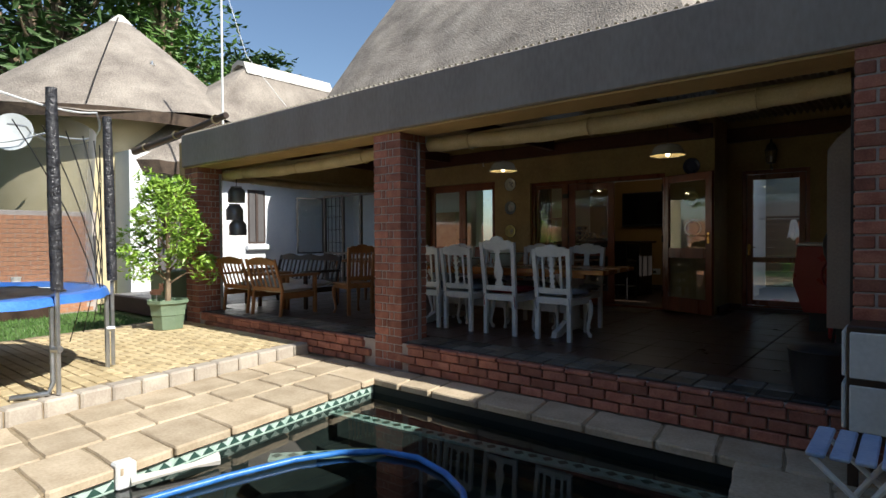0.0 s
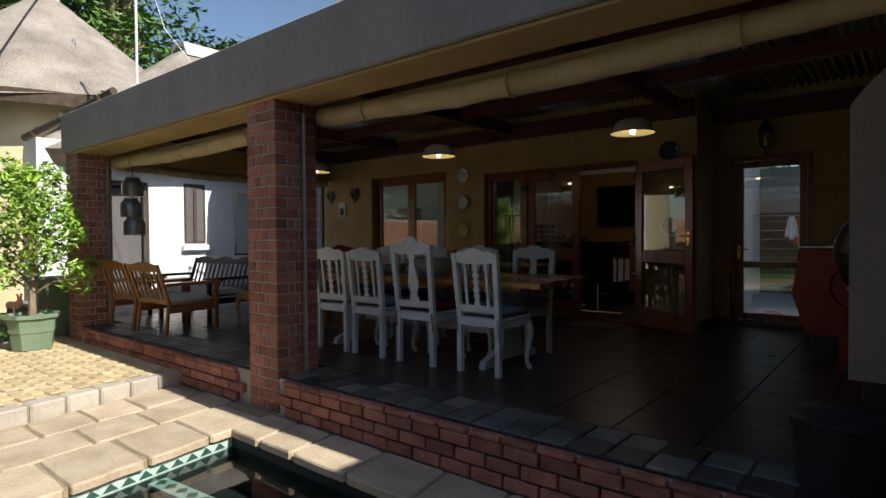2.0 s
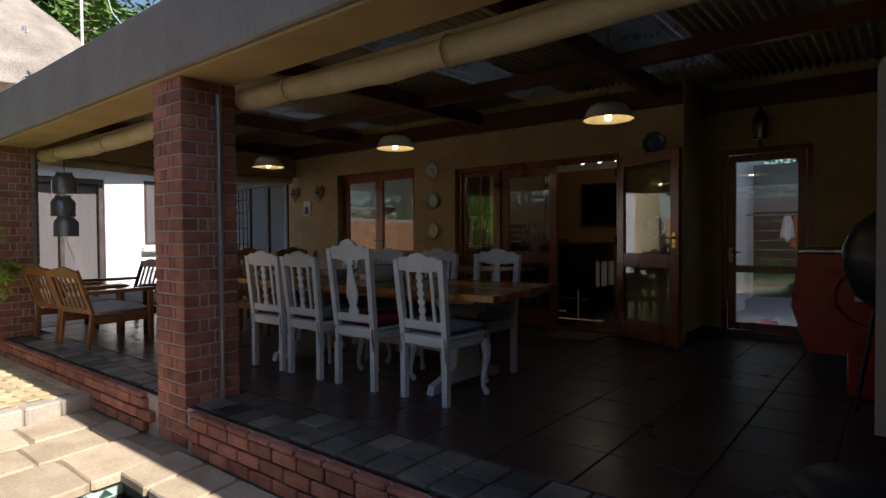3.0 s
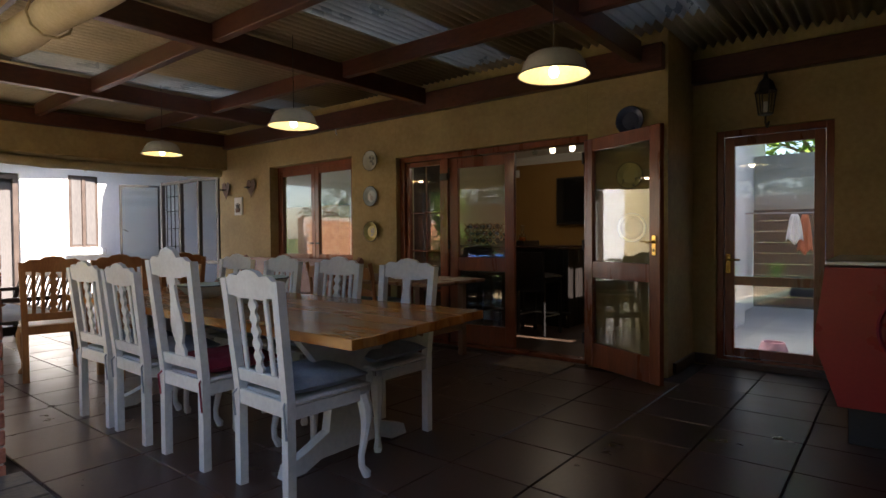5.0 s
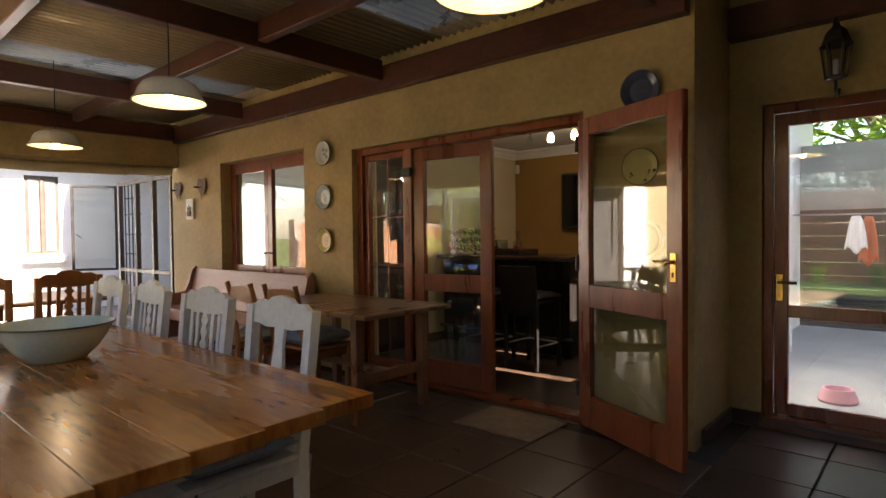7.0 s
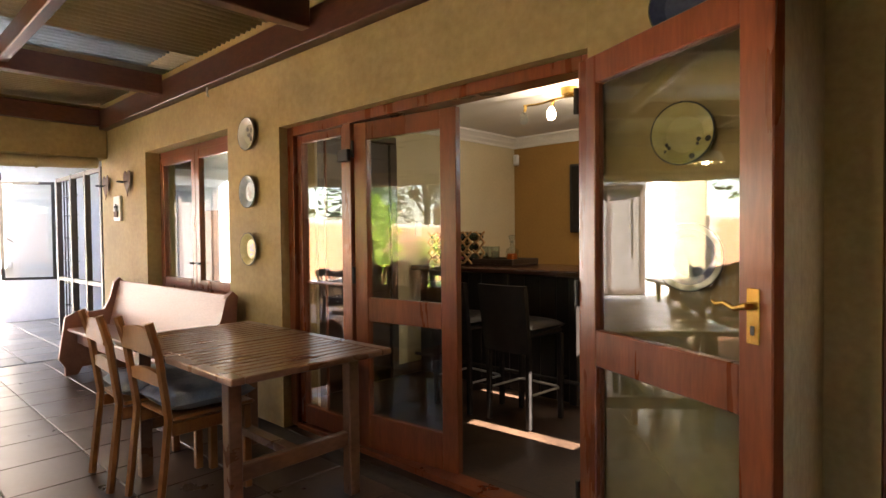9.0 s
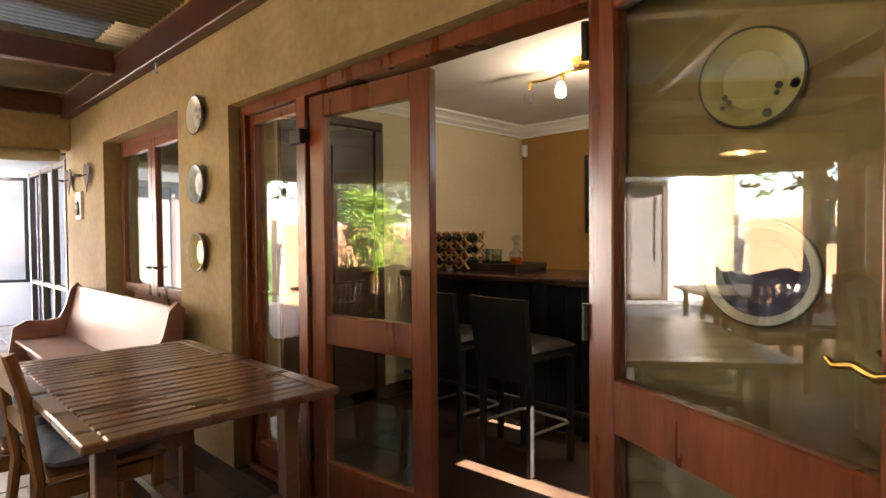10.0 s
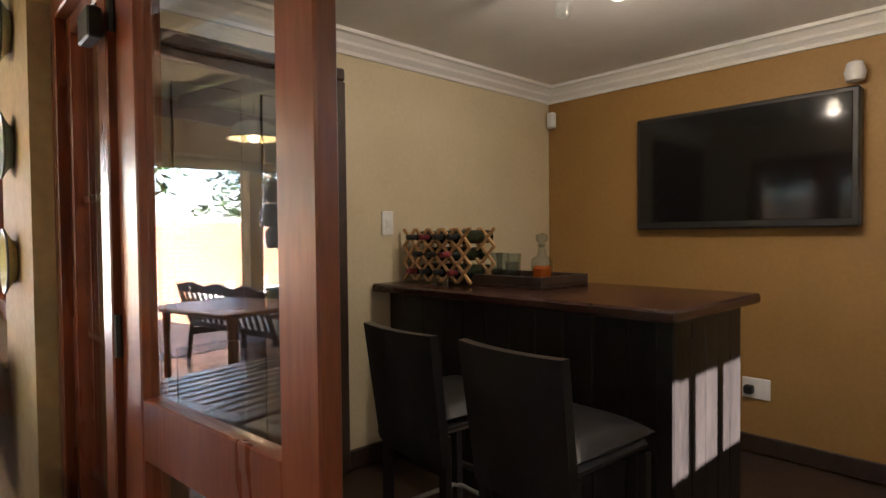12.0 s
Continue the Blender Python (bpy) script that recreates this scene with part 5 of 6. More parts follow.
ld = part("lid", G().lathe([(0.305, 0.962), (0.30, 1.04), (0.25, 1.16), (0.14, 1.245), (0, 1.265)], 32, (-0.42, 6.68, FL)), M_BLACKPLASTIC, kg, "domed black lid", True)
part("knob", G().tube([(-0.48, 6.68, FL + 1.25), (-0.48, 6.68, FL + 1.30), (-0.36, 6.68, FL + 1.30), (-0.36, 6.68, FL + 1.25)], 0.011, 8), M_DARKWOOD, ld)
for a in (30, 150, 270):
    c_, s_ = math.cos(radians(a)), math.sin(radians(a))
    part("leg", G().tube([(-0.42 + 0.16 * c_, 6.68 + 0.16 * s_, FL + 0.68), (-0.42 + 0.27 * c_, 6.68 + 0.27 * s_, FL)], 0.014, 8), M_BLACKPLASTIC, kg)
bin_ = thing("black_bin", "black round plastic bin standing on the tiles", "bin")
part("body", G().lathe([(0, 0), (0.17, 0), (0.2, 0.28), (0.21, 0.3), (0.195, 0.3), (0.16, 0.02), (0, 0.02)], 28, (-0.5, 4.62, FL)), M_BLACKPLASTIC, bin_, "", True)
part("lid", G().lathe([(0.212, 0.3), (0.18, 0.325), (0, 0.335)], 28, (-0.5, 4.62, FL)), M_BLACKPLASTIC, bin_, "", True)

dc = thing("drawer_cabinet", "worn white two-drawer cabinet by the brick pillar", "cabinet")
part("carcass", G().box(-0.30, 0.34, 3.80, 4.12, 0.25, 0.88, 0.006), M_DARKWOOD, dc)
for z in (0.31, 0.60):
    d = part("drawer", G().box(-0.285, 0.325, 3.775, 3.798, z, z + 0.25, 0.006).box(-0.324, -0.302, 3.82, 4.1, z, z + 0.25, 0.006), M_WHITEPAINT, dc, "worn white drawer front")
    part("pull", G().box(-0.03, 0.07, 3.75, 3.774, z + 0.11, z + 0.14), M_IRON, d)
for x in (-0.27, 0.31):
    for y in (3.83, 4.09):
        part("leg", G().box(x - 0.025, x + 0.025, y - 0.025, y + 0.025, -0.01, 0.249), M_DARKWOOD, dc)

lo = thing("folding_chair", "blue-white slatted folding garden chair", "chair")
for i in range(6):
    x = -0.36 + i * 0.085
    part("slat", G().box(x, x + 0.07, 2.78, 3.2, 0.455, 0.475, 0.006), M_LOUNGE, lo)
for i in range(5):
    part("back_slat", G().box(0.02 + i * 0.04, 0.05 + i * 0.04, 2.78, 3.2, 0.56 + i * 0.09, 0.63 + i * 0.09, 0.006), M_LOUNGE, lo)
for y in (2.8, 3.18):
    part("leg", G().tube([(-0.33, y, -0.005), (0.25, y, 0.95)], 0.013, 8), M_WHITEPLASTIC, lo)
    part("leg", G().tube([(0.16, y, -0.005), (-0.34, y, 0.45)], 0.013, 8), M_WHITEPLASTIC, lo)

# ---- bar room ----
bar = thing("bar_counter", "black rustic timber bar with a dark red top", "bar counter")
BZ = 1.31
part("top", G().box(-5.59, -3.84, 10.12, 10.95, BZ - 0.045, BZ, 0.01), M_BARTOP, bar, "dark red varnished top")
n = 11
for i in range(n):
    x0 = -5.58 + i * (1.64 / n)
    part("board", G().box(x0, x0 + 1.64 / n - 0.004, 10.24, 10.27, FL, BZ - 0.047, 0.005), M_BARWOOD, bar)
for i in range(5):
    y0 = 10.275 + i * 0.125
    part("end_board", G().box(-3.935, -3.905, y0, y0 + 0.121, FL, BZ - 0.047, 0.005), M_BARWOOD, bar)
part("corner_post", G().box(-3.95, -3.88, 10.19, 10.238, FL, BZ - 0.047, 0.006), M_BARWOOD, bar)
part("foot_rail", G().tube([(-5.5, 10.1, FL + 0.2), (-3.8, 10.1, FL + 0.2)], 0.016, 8).tube([(-5.3, 10.1, FL + 0.2), (-5.3, 10.24, FL + 0.2)], 0.01, 6).tube([(-4.0, 10.1, FL + 0.2), (-4.0, 10.24, FL + 0.2)], 0.01, 6), M_IRON, bar)


def stool(x, y):
    th = thing("bar_stool", "black leather bar stool with a high back", "bar stool", pose(x, y, FL, 0, 0, -4), "bar stools")
    pts = []
    vs, fs = [], []
    for side in (0, 1):
        for j in range(9):
            for i in range(9):
                u, v = i / 4 - 1, j / 8
                vs.append((u * (0.195 + 0.01 * v), -0.2 - 0.06 * v - 0.03 * (1 - u * u) + side * 0.035, 0.5 + 0.45 * v))
    for j in range(8):
        for i in range(8):
            a = j * 9 + i
            fs += [[a, a + 1, a + 10, a + 9], [81 + a, 81 + a + 9, 81 + a + 10, 81 + a + 1]]
    for i in range(8):
        fs += [[72 + i, 73 + i, 154 + i, 153 + i], [i + 1, i, 81 + i, 82 + i]]
        a, b = i * 9, i * 9 + 8
        fs += [[a, a + 9, a + 90, a + 81], [b + 9, b, b + 81, b + 90]]
    part("backrest", G().add(vs, fs), M_LEATHER, th, "curved black leather back", True)
    cushion("seat", 0.4, 0.4, 0.09, M_LEATHER, th, Matrix.Translation((0, 0.0, 0.66)), "", False)
    part("seat_edge", G().box(-0.19, 0.19, -0.19, 0.19, 0.6, 0.645, 0.02), M_LEATHER, th)
    for sx in (-1, 1):
        for sy in (-1, 1):
            part("leg", G().box(sx * 0.175 - 0.017, sx * 0.175 + 0.017, sy * 0.175 - 0.017, sy * 0.175 + 0.017, 0, 0.599), M_LEATHER, th)
    part("foot_rail", G().tube([(-0.175, -0.15, 0.22), (-0.175, 0.15, 0.22), (-0.15, 0.175, 0.22), (0.15, 0.175, 0.22), (0.175, 0.15, 0.22), (0.175, -0.15, 0.22)], 0.009, 8), M_STEEL, th, "chrome foot rail")


stool(-4.53, 9.72)
stool(-4.02, 9.72)

wd = thing("door_3", "dark varnished panelled door in the cream wall", "door", kind="structure")
part("door_frame", G().box(-5.598, -5.55, 9.86, 9.94, FL, 2.40, 0.006).box(-5.598, -5.55, 8.90, 8.98, FL, 2.40, 0.006).box(-5.598, -5.55, 8.90, 9.94, 2.402, 2.47, 0.01), M_DARKWOOD, wd)
lf = part("leaf", G().box(-5.598, -5.575, 8.985, 9.855, FL + 0.01, 2.395, 0.003), M_DARKWOOD, wd)
for y0, y1 in ((9.06, 9.37), (9.47, 9.78)):
    for z0, z1 in ((0.50, 1.10), (1.24, 2.26)):
        part("panel", G().box(-5.574, -5.562, y0, y1, z0, z1, 0.010), M_DARKWOOD, lf)
part("handle", G().tube([(-5.574, 9.81, 1.32), (-5.53, 9.81, 1.32), (-5.53, 9.70, 1.32)], 0.009, 8), M_BRASS, lf, "brass lever")

tv = thing("television", "large black wall-mounted flat television", "television")
part("casing", G().box(-4.83, -3.63, 11.70, 11.78, 1.60, 2.31, 0.01), M_BLACKPLASTIC, tv)
part("screen", G().box(-4.80, -3.66, 11.694, 11.699, 1.645, 2.285, 0.002), M_SCREEN, tv, "glossy dark screen")
part("bracket", G().box(-4.4, -4.05, 11.781, 11.8, 1.8, 2.1), M_BLACKPLASTIC, tv)
sens = single("alarm_sensor", G().box(-5.58, -5.52, 11.74, 11.795, 2.37, 2.49, 0.012), M_WHITEPLASTIC, "small white alarm sensor in the corner", "sensor")
sk = thing("wall_socket", "white wall socket with a black plug", "socket")
part("plate", G().box(-4.21, -4.06, 11.788, 11.798, 0.61, 0.73, 0.003), M_WHITEPLASTIC, sk)
part("plug", G().box(-4.19, -4.14, 11.74, 11.787, 0.64, 0.69, 0.008), M_BLACKPLASTIC, sk)
sw = thing("light_switch", "white light switch on the cream wall", "switch")
part("plate", G().box(-5.598, -5.588, 10.20, 10.28, 1.58, 1.72, 0.003), M_WHITEPLASTIC, sw)
part("rocker", G().box(-5.587, -5.582, 10.225, 10.255, 1.63, 1.67, 0.002), M_WHITEPLASTIC, sw)
egg = single("wall_uplight", G().lathe([(0, 0), (0.04, 0.01), (0.05, 0.05), (0.035, 0.1), (0, 0.115)], 16, (-3.66, 11.74, 2.33)), M_WHITEPLASTIC, "small white egg-shaped wall lamp", "lamp", smooth=True)

g2 = G()
rack = thing("wine_rack", "honeycomb wooden wine rack holding bottles", "wine rack")
g = G()
rx0, ry, cell = -5.57, 10.42, 0.105
for r in range(3):
    for c in range(5):
        for s in (1, -1):
            cx, cz = rx0 + 0.07 + c * 0.11, BZ + 0.065 + r * 0.095
            g.box(-0.07, 0.07, -0.1, -0.085, -0.008, 0.008, 0.002, Matrix.Translation((cx, ry, cz)) @ Matrix.Rotation(radians(45 * s), 4, "Y"))
            g2.box(-0.07, 0.07, 0.085, 0.1, -0.008, 0.008, 0.002, Matrix.Translation((cx, ry, cz)) @ Matrix.Rotation(radians(45 * s), 4, "Y"))
part("lattice", g, M_LIGHTWOOD, rack, "light wooden zigzag slats")
part("lattice", g2, M_LIGHTWOOD, rack, "light wooden zigzag slats")
k = 0
for r in range(3):
    for c in range(4 - r % 2):
        x, z = rx0 + 0.125 + c * 0.11 + (r % 2) * 0.055, BZ + 0.068 + r * 0.095
        m = Matrix.Translation((x, ry + 0.16, z)) @ Matrix.Rotation(radians(90), 4, "X")
        bt = single("wine_bottle", G().lathe([(0, 0), (0.036, 0.0), (0.038, 0.01), (0.038, 0.19), (0.03, 0.22), (0.015, 0.25), (0.014, 0.31), (0, 0.31)], 14, m=m), M_BOTTLE, "dark wine bottle lying in the rack", "bottle", smooth=True, group="wine bottles")
        part("capsule", G().lathe([(0.0155, 0.255), (0.0155, 0.313), (0, 0.3135)], 12, m=m), M_FOIL if (r + c) % 3 == 0 else M_BLACKPLASTIC, bt, "", True)
tray = thing("drinks_tray", "dark wooden tray on the bar top", "tray")
part("base", G().box(-5.28, -4.63, 10.42, 10.82, BZ, BZ + 0.015), M_DARKWOOD, tray)
for a in ((-5.28, -4.63, 10.42, 10.435), (-5.28, -4.63, 10.805, 10.82), (-5.28, -5.265, 10.436, 10.804), (-4.645, -4.63, 10.436, 10.804)):
    part("side", G().box(*a, BZ + 0.016, BZ + 0.06, 0.003), M_DARKWOOD, tray)
for x, y, r, h in ((-4.93, 10.42, 0.03, 0.07), (-4.87, 10.40, 0.03, 0.07), (-4.83, 10.52, 0.036, 0.15), (-4.78, 10.42, 0.03, 0.07), (-4.73, 10.50, 0.038, 0.15), (-4.66, 10.40, 0.036, 0.11), (-4.90, 10.55, 0.036, 0.15)):
    single("drinking_glass", G().lathe([(0, 0), (r * 0.85, 0.0), (r, h), (r * 0.92, h), (r * 0.78, 0.012), (0, 0.012)], 20, (x - 0.22, y + 0.1, BZ + 0.016)), G_TUMBLER, "clear glass tumbler standing on the tray", "glass", smooth=True, group="glasses on the tray")
de = thing("decanter", "square glass decanter half full of amber spirit", "decanter")
part("bottle", G().box(-4.83, -4.73, 10.57, 10.67, BZ + 0.016, BZ + 0.15, 0.02).lathe([(0.03, 0.15), (0.022, 0.17), (0.018, 0.2), (0.026, 0.215)], 16, (-4.78, 10.62, BZ)), G_TUMBLER, de, "", True)
part("spirit", G().box(-4.82, -4.74, 10.58, 10.66, BZ + 0.028, BZ + 0.105, 0.015), M_WINE, de, "amber spirit")
part("stopper", G().lathe([(0.012, 0.2), (0.014, 0.22), (0.03, 0.235), (0.03, 0.265), (0, 0.275)], 8, (-4.78, 10.62, BZ)), G_TUMBLER, de)

# ceiling spots
sp = thing("spot_rail", "brushed brass ceiling rail with four glass spots", "lamp")
part("rail", G().tube([(-4.35 + i * 0.09, 10.2 + 0.03 * math.sin(i * 1.2), 2.60) for i in range(10)], 0.009, 8), M_BRASS, sp, "", True)
part("rose", G().lathe([(0, 2.60), (0.06, 2.62), (0.065, 2.668), (0, 2.669)], 20, (-3.94, 10.2, 0)), M_BRASS, sp, "", True)
for i, x in enumerate((-4.33, -4.08, -3.82, -3.57)):
    h = part("holder", G().tube([(x, 10.2, 2.595), (x, 10.19, 2.56), (x, 10.18, 2.54)], 0.012, 8), M_BRASS, sp)
    lit = i > 0
    b = part("shade", G().lathe([(0.016, 0.0), (0.03, -0.03), (0.035, -0.06), (0.028, -0.09), (0, -0.1)], 16, (x, 10.175, 2.545)), glow("lit_spot_glass", (1.0, 0.85, 0.6), 1.6) if lit else G_TUMBLER, h, "glowing glass shade" if lit else "unlit glass shade", True)
    b.visible_shadow = False
    if lit:
        bulb("spot_light", x, 10.175, 2.47, 0.30, 0.035, (1.0, 0.87, 0.68))


# ---- garden ----
def leaf_crown(name, parent, centres, count, size, mat, seed, label="", flat=0.35):
    """Many small bent leaves scattered in lobes."""
    rnd = random.Random(seed)
    vs, fs = [], []
    for _ in range(count):
        cx, cy, cz, r = rnd.choice(centres)
        d = Vector((rnd.gauss(0, 1), rnd.gauss(0, 1), rnd.gauss(0, 1))).normalized() * r * rnd.uniform(0.35, 1.0) ** 0.6
        p = Vector((cx, cy, cz)) + d
        s = size * rnd.uniform(0.6, 1.35)
        a = Vector((rnd.gauss(0, 1), rnd.gauss(0, 1), rnd.gauss(0, flat) - 0.25)).normalized()
        b = a.cross(Vector((rnd.gauss(0, 0.5), rnd.gauss(0, 0.5), 1))).normalized()
        k = len(vs)
        n = a.cross(b) * s * 0.12
        vs += [p - a * s * 0.5, p + b * s * 0.2 + n, p + a * s * 0.55, p - b * s * 0.2 + n]
        fs.append([k, k + 1, k + 2, k + 3])
    return part(name, G().add(vs, fs), mat, parent, label)


def tree(name, x, y, h, centres, count, size, mat, label, seed, tr=0.14, cat="tree"):
    th = thing(name, label, cat)
    rnd = random.Random(seed)
    top = Vector((x, y, h * 0.75))
    g = G().tube([(x, y, -0.05), (x + 0.05, y, h * 0.3), (x - 0.04, y + 0.05, h * 0.55), top], [tr, tr * 0.8, tr * 0.55, tr * 0.2], 10)
    part("trunk", g, M_BARK, th, "", True)
    for c in centres:
        if rnd.random() < 0.8:
            b = Vector((x, y, h * rnd.uniform(0.25, 0.55)))
            part("limb", G().tube([b, b.lerp(Vector(c[:3]), 0.5) + Vector((0, 0, 0.1 * h * rnd.random())), Vector(c[:3])], [tr * 0.4, tr * 0.25, tr * 0.08], 6), M_BARK, th)
    leaf_crown("crown", th, centres, count, size, mat, seed)
    return th


def lobes(x, y, z0, z1, r0, r1, n, seed, rl):
    rnd = random.Random(seed)
    out = []
    for i in range(n):
        u = (i + 0.5) / n
        a = i * 2.4 + rnd.random()
        r = (r0 + (r1 - r0) * u) * rnd.uniform(0.35, 1.0)
        out.append((x + r * math.cos(a), y + r * math.sin(a), z0 + (z1 - z0) * u, rl * rnd.uniform(0.7, 1.2)))
    return out


# potted tree
PTX, PTY = -8.22, 3.70
pot = thing("potted_tree", "bright green leafy small tree in a sage green pot", "potted plant")
ptz = 0.115
pp = [(0.19, 0), (0.20, 0.01), (0.225, 0.2), (0.235, 0.21), (0.238, 0.27), (0.255, 0.36), (0.285, 0.375), (0.285, 0.42), (0.262, 0.42), (0.25, 0.37), (0.0, 0.365)]
part("pot", G().lathe(pp, 8, (PTX, PTY, ptz)), M_POTGREEN, pot, "octagonal sage green pot")
part("trunk", G().tube([(PTX, PTY, ptz + 0.36), (PTX + 0.02, PTY, 0.75), (PTX - 0.03, PTY + 0.03, 1.2), (PTX, PTY, 1.75)], [0.045, 0.035, 0.025, 0.01], 8), M_BARK, pot, "", True)
cl = lobes(PTX, PTY, 0.92, 2.25, 0.66, 0.26, 34, 5, 0.2)
for i, c in enumerate(cl[::2]):
    b = Vector((PTX, PTY, 0.75 + 0.05 * i))
    part("branch", G().tube([b, b.lerp(Vector(c[:3]), 0.5) + Vector((0, 0, 0.06)), c[:3]], [0.016, 0.011, 0.004], 6), M_BARK, pot)
leaf_crown("crown", pot, cl, 3400, 0.092, M_LEAF, 7, "drooping bright green leaves", 0.5)
rb = thing("rabbit_ornament", "flat rusty rabbit ornament on a stake", "ornament")
rbm = pose(PTX + 0.10, PTY - 0.2, 0.66, 0, 0, 40)
part("rabbit", G().slab([(-0.09, -0.03), (-0.02, -0.045), (0.06, -0.04), (0.075, 0.0), (0.10, 0.02), (0.105, 0.05), (0.09, 0.07), (0.10, 0.13), (0.08, 0.13), (0.065, 0.08), (0.05, 0.125), (0.03, 0.12), (0.045, 0.06), (0.02, 0.035), (-0.05, 0.04), (-0.09, 0.01)], -0.004, 0.004, rbm), M_RUST, rb)
part("stake", G().tube([rbm @ Vector((0, 0, -0.04)), rbm @ Vector((0, 0, -0.20))], 0.005, 6), M_STEEL, rb)
wb = thing("wheelie_bin", "dark green plastic bin behind the pillar", "bin")
part("body", G().slab([(-9.32, 0.0), (-8.98, 0.0), (-8.92, 0.85), (-9.38, 0.85)], 3.95, 4.4), M_POTGREEN, wb)
part("lid", G().box(-9.40, -8.90, 3.92, 4.43, 0.855, 0.90, 0.015), M_POTGREEN, wb)

# trampoline
TX, TY, TR, TH = -6.73, 0.70, 1.55, 0.88
tp = thing("trampoline", "round trampoline with blue pad and netted enclosure", "trampoline")
ringp = [(TX + TR * math.cos(a * math.pi / 24), TY + TR * math.sin(a * math.pi / 24), TH) for a in range(49)]
part("ring", G().tube(ringp, 0.022, 8), M_STEEL, tp, "galvanised ring", True)
part("mat", G().lathe([(0, TH - 0.01), (TR - 0.28, TH - 0.005), (TR - 0.28, TH + 0.0), (0, TH - 0.004)], 48, (TX, TY, 0)), M_BLACKPLASTIC, tp, "black jumping mat")
g = G()
vs, fs = [], []
for i in range(96):
    a = 2 * math.pi * i / 96
    for r, z in ((TR - 0.3, 0.01), (TR - 0.15, 0.045), (TR + 0.03, 0.04), (TR + 0.06, -0.03)):
        z += 0.015 * noise.noise(Vector((math.cos(a) * 9, math.sin(a) * 9, r * 5)))
        vs.append((TX + r * math.cos(a), TY + r * math.sin(a), TH + z))
for i in range(96):
    j = (i + 1) % 96
    for k in range(3):
        fs.append([4 * i + k, 4 * i + k + 1, 4 * j + k + 1, 4 * j + k])
part("pad", g.add(vs, fs), M_BLUE, tp, "wrinkled blue safety pad", True)
for k in range(6):
    a = radians(30 + 60 * k)
    if k == 1:
        a = radians(70)
    cx, cy = TX + (TR + 0.03) * math.cos(a), TY + (TR + 0.03) * math.sin(a)
    z0 = 0.115
    part("leg", G().tube([(cx, cy, TH), (cx, cy, z0 + 0.12), (cx + 0.02, cy - 0.04, z0 + 0.04), (cx - 0.25 * math.sin(a), cy - 0.3 * math.cos(a), z0 + 0.02)] if k != 1 else [(cx, cy, TH), (cx, cy, z0)], 0.022, 8), M_STEEL, tp, "", True)
    part("post", G().tube([(cx + 0.05 * math.cos(a), cy + 0.05 * math.sin(a), z0 + 0.02), (cx + 0.05 * math.cos(a), cy + 0.05 * math.sin(a), TH + 0.1)], 0.018, 8), M_STEEL, tp)
    part("padded_post", G().tube([(cx + 0.05 * math.cos(a), cy + 0.05 * math.sin(a), TH + 0.1), (cx + 0.04 * math.cos(a), cy + 0.04 * math.sin(a), 1.7), (cx + 0.03 * math.cos(a), cy + 0.03 * math.sin(a), 2.6)], [0.046, 0.05, 0.042], 10), M_TARP, tp, "wrinkled black foam sleeve", True)
    part("clamp", G().tube([(cx, cy, 0.5), (cx + 0.07 * math.cos(a), cy + 0.07 * math.sin(a), 0.5)], 0.03, 8), M_STEEL, tp)
part("top_rope", G().tube([(TX + TR * math.cos(a * math.pi / 24), TY + TR * math.sin(a * math.pi / 24), 2.58 - 0.12 * abs(math.sin(a * math.pi / 8))) for a in range(49)], 0.010, 6), M_WHITEPLASTIC, tp, "white top rope", True)
M_NET = glass("grey_netting", (0.72, 0.74, 0.76), 1.02, 0.6)
nt = part("net", G().lathe([(TR - 0.05, TH + 0.05), (TR - 0.08, 1.5), (TR - 0.03, 2.42)], 48, (TX, TY, 0)), M_NET, tp, "sheer grey net", True)
nt.visible_shadow = False
g = G()
for k in range(7):
    a0 = radians(20 + k * 9)
    g.tube([(TX + TR * math.cos(a0 + 0.1 * i), TY + TR * math.sin(a0 + 0.1 * i), 2.3 - 0.22 * i - 0.02 * k * i) for i in range(7)], 0.005, 5)
part("net_cord", g, M_BLACKPLASTIC, tp)

# pole on the roof edge, antennas, dish
pole = single("roof_pole", G().tube([(-10.9, 4.35, 2.98), (-9.6, 4.5, 3.12), (-8.2, 4.62, 3.3)], [0.06, 0.055, 0.05], 10), M_DARKWOOD, "dark wooden pole lashed along the roof edge", "pole", smooth=True)
for u in (0.15, 0.5, 0.9):
    p = Vector((-10.9, 4.35, 2.98)).lerp(Vector((-8.2, 4.62, 3.3)), u)
    part("lashing", G().lathe([(0.068, -0.03), (0.072, 0), (0.068, 0.03)], 12, m=Matrix.Translation(p + Vector((0, 0, 0.0))) @ Matrix.Rotation(radians(83), 4, "Y")), M_CANVAS, pole, "pale rope lashing")
part("stub_post", G().box(-9.5, -9.3, 4.5, 4.7, 0.0, 3.0), M_SOFFIT, pole)
ma = single("mast", G().tube([(-10.6, 5.9, 3.2), (-10.6, 5.9, 6.5)], 0.022, 8), M_WHITEPLASTIC, "thin pale mast rising above the roof", "mast")
single("mast_wire", G().tube([(-10.6, 5.9, 6.6), (-10.2, 6.2, 5.0), (-9.6, 6.7, 4.0)], 0.006, 5), M_WHITEPLASTIC, "thin stay wire beside the mast", "wire")
an = thing("tv_antenna", "thin metal aerial standing by the thatched roof", "antenna")
ax, ay = -14.2, 6.1
part("mast", G().tube([(ax, ay, 3.0), (ax, ay, 5.7)], 0.03, 8), M_STEEL, an)
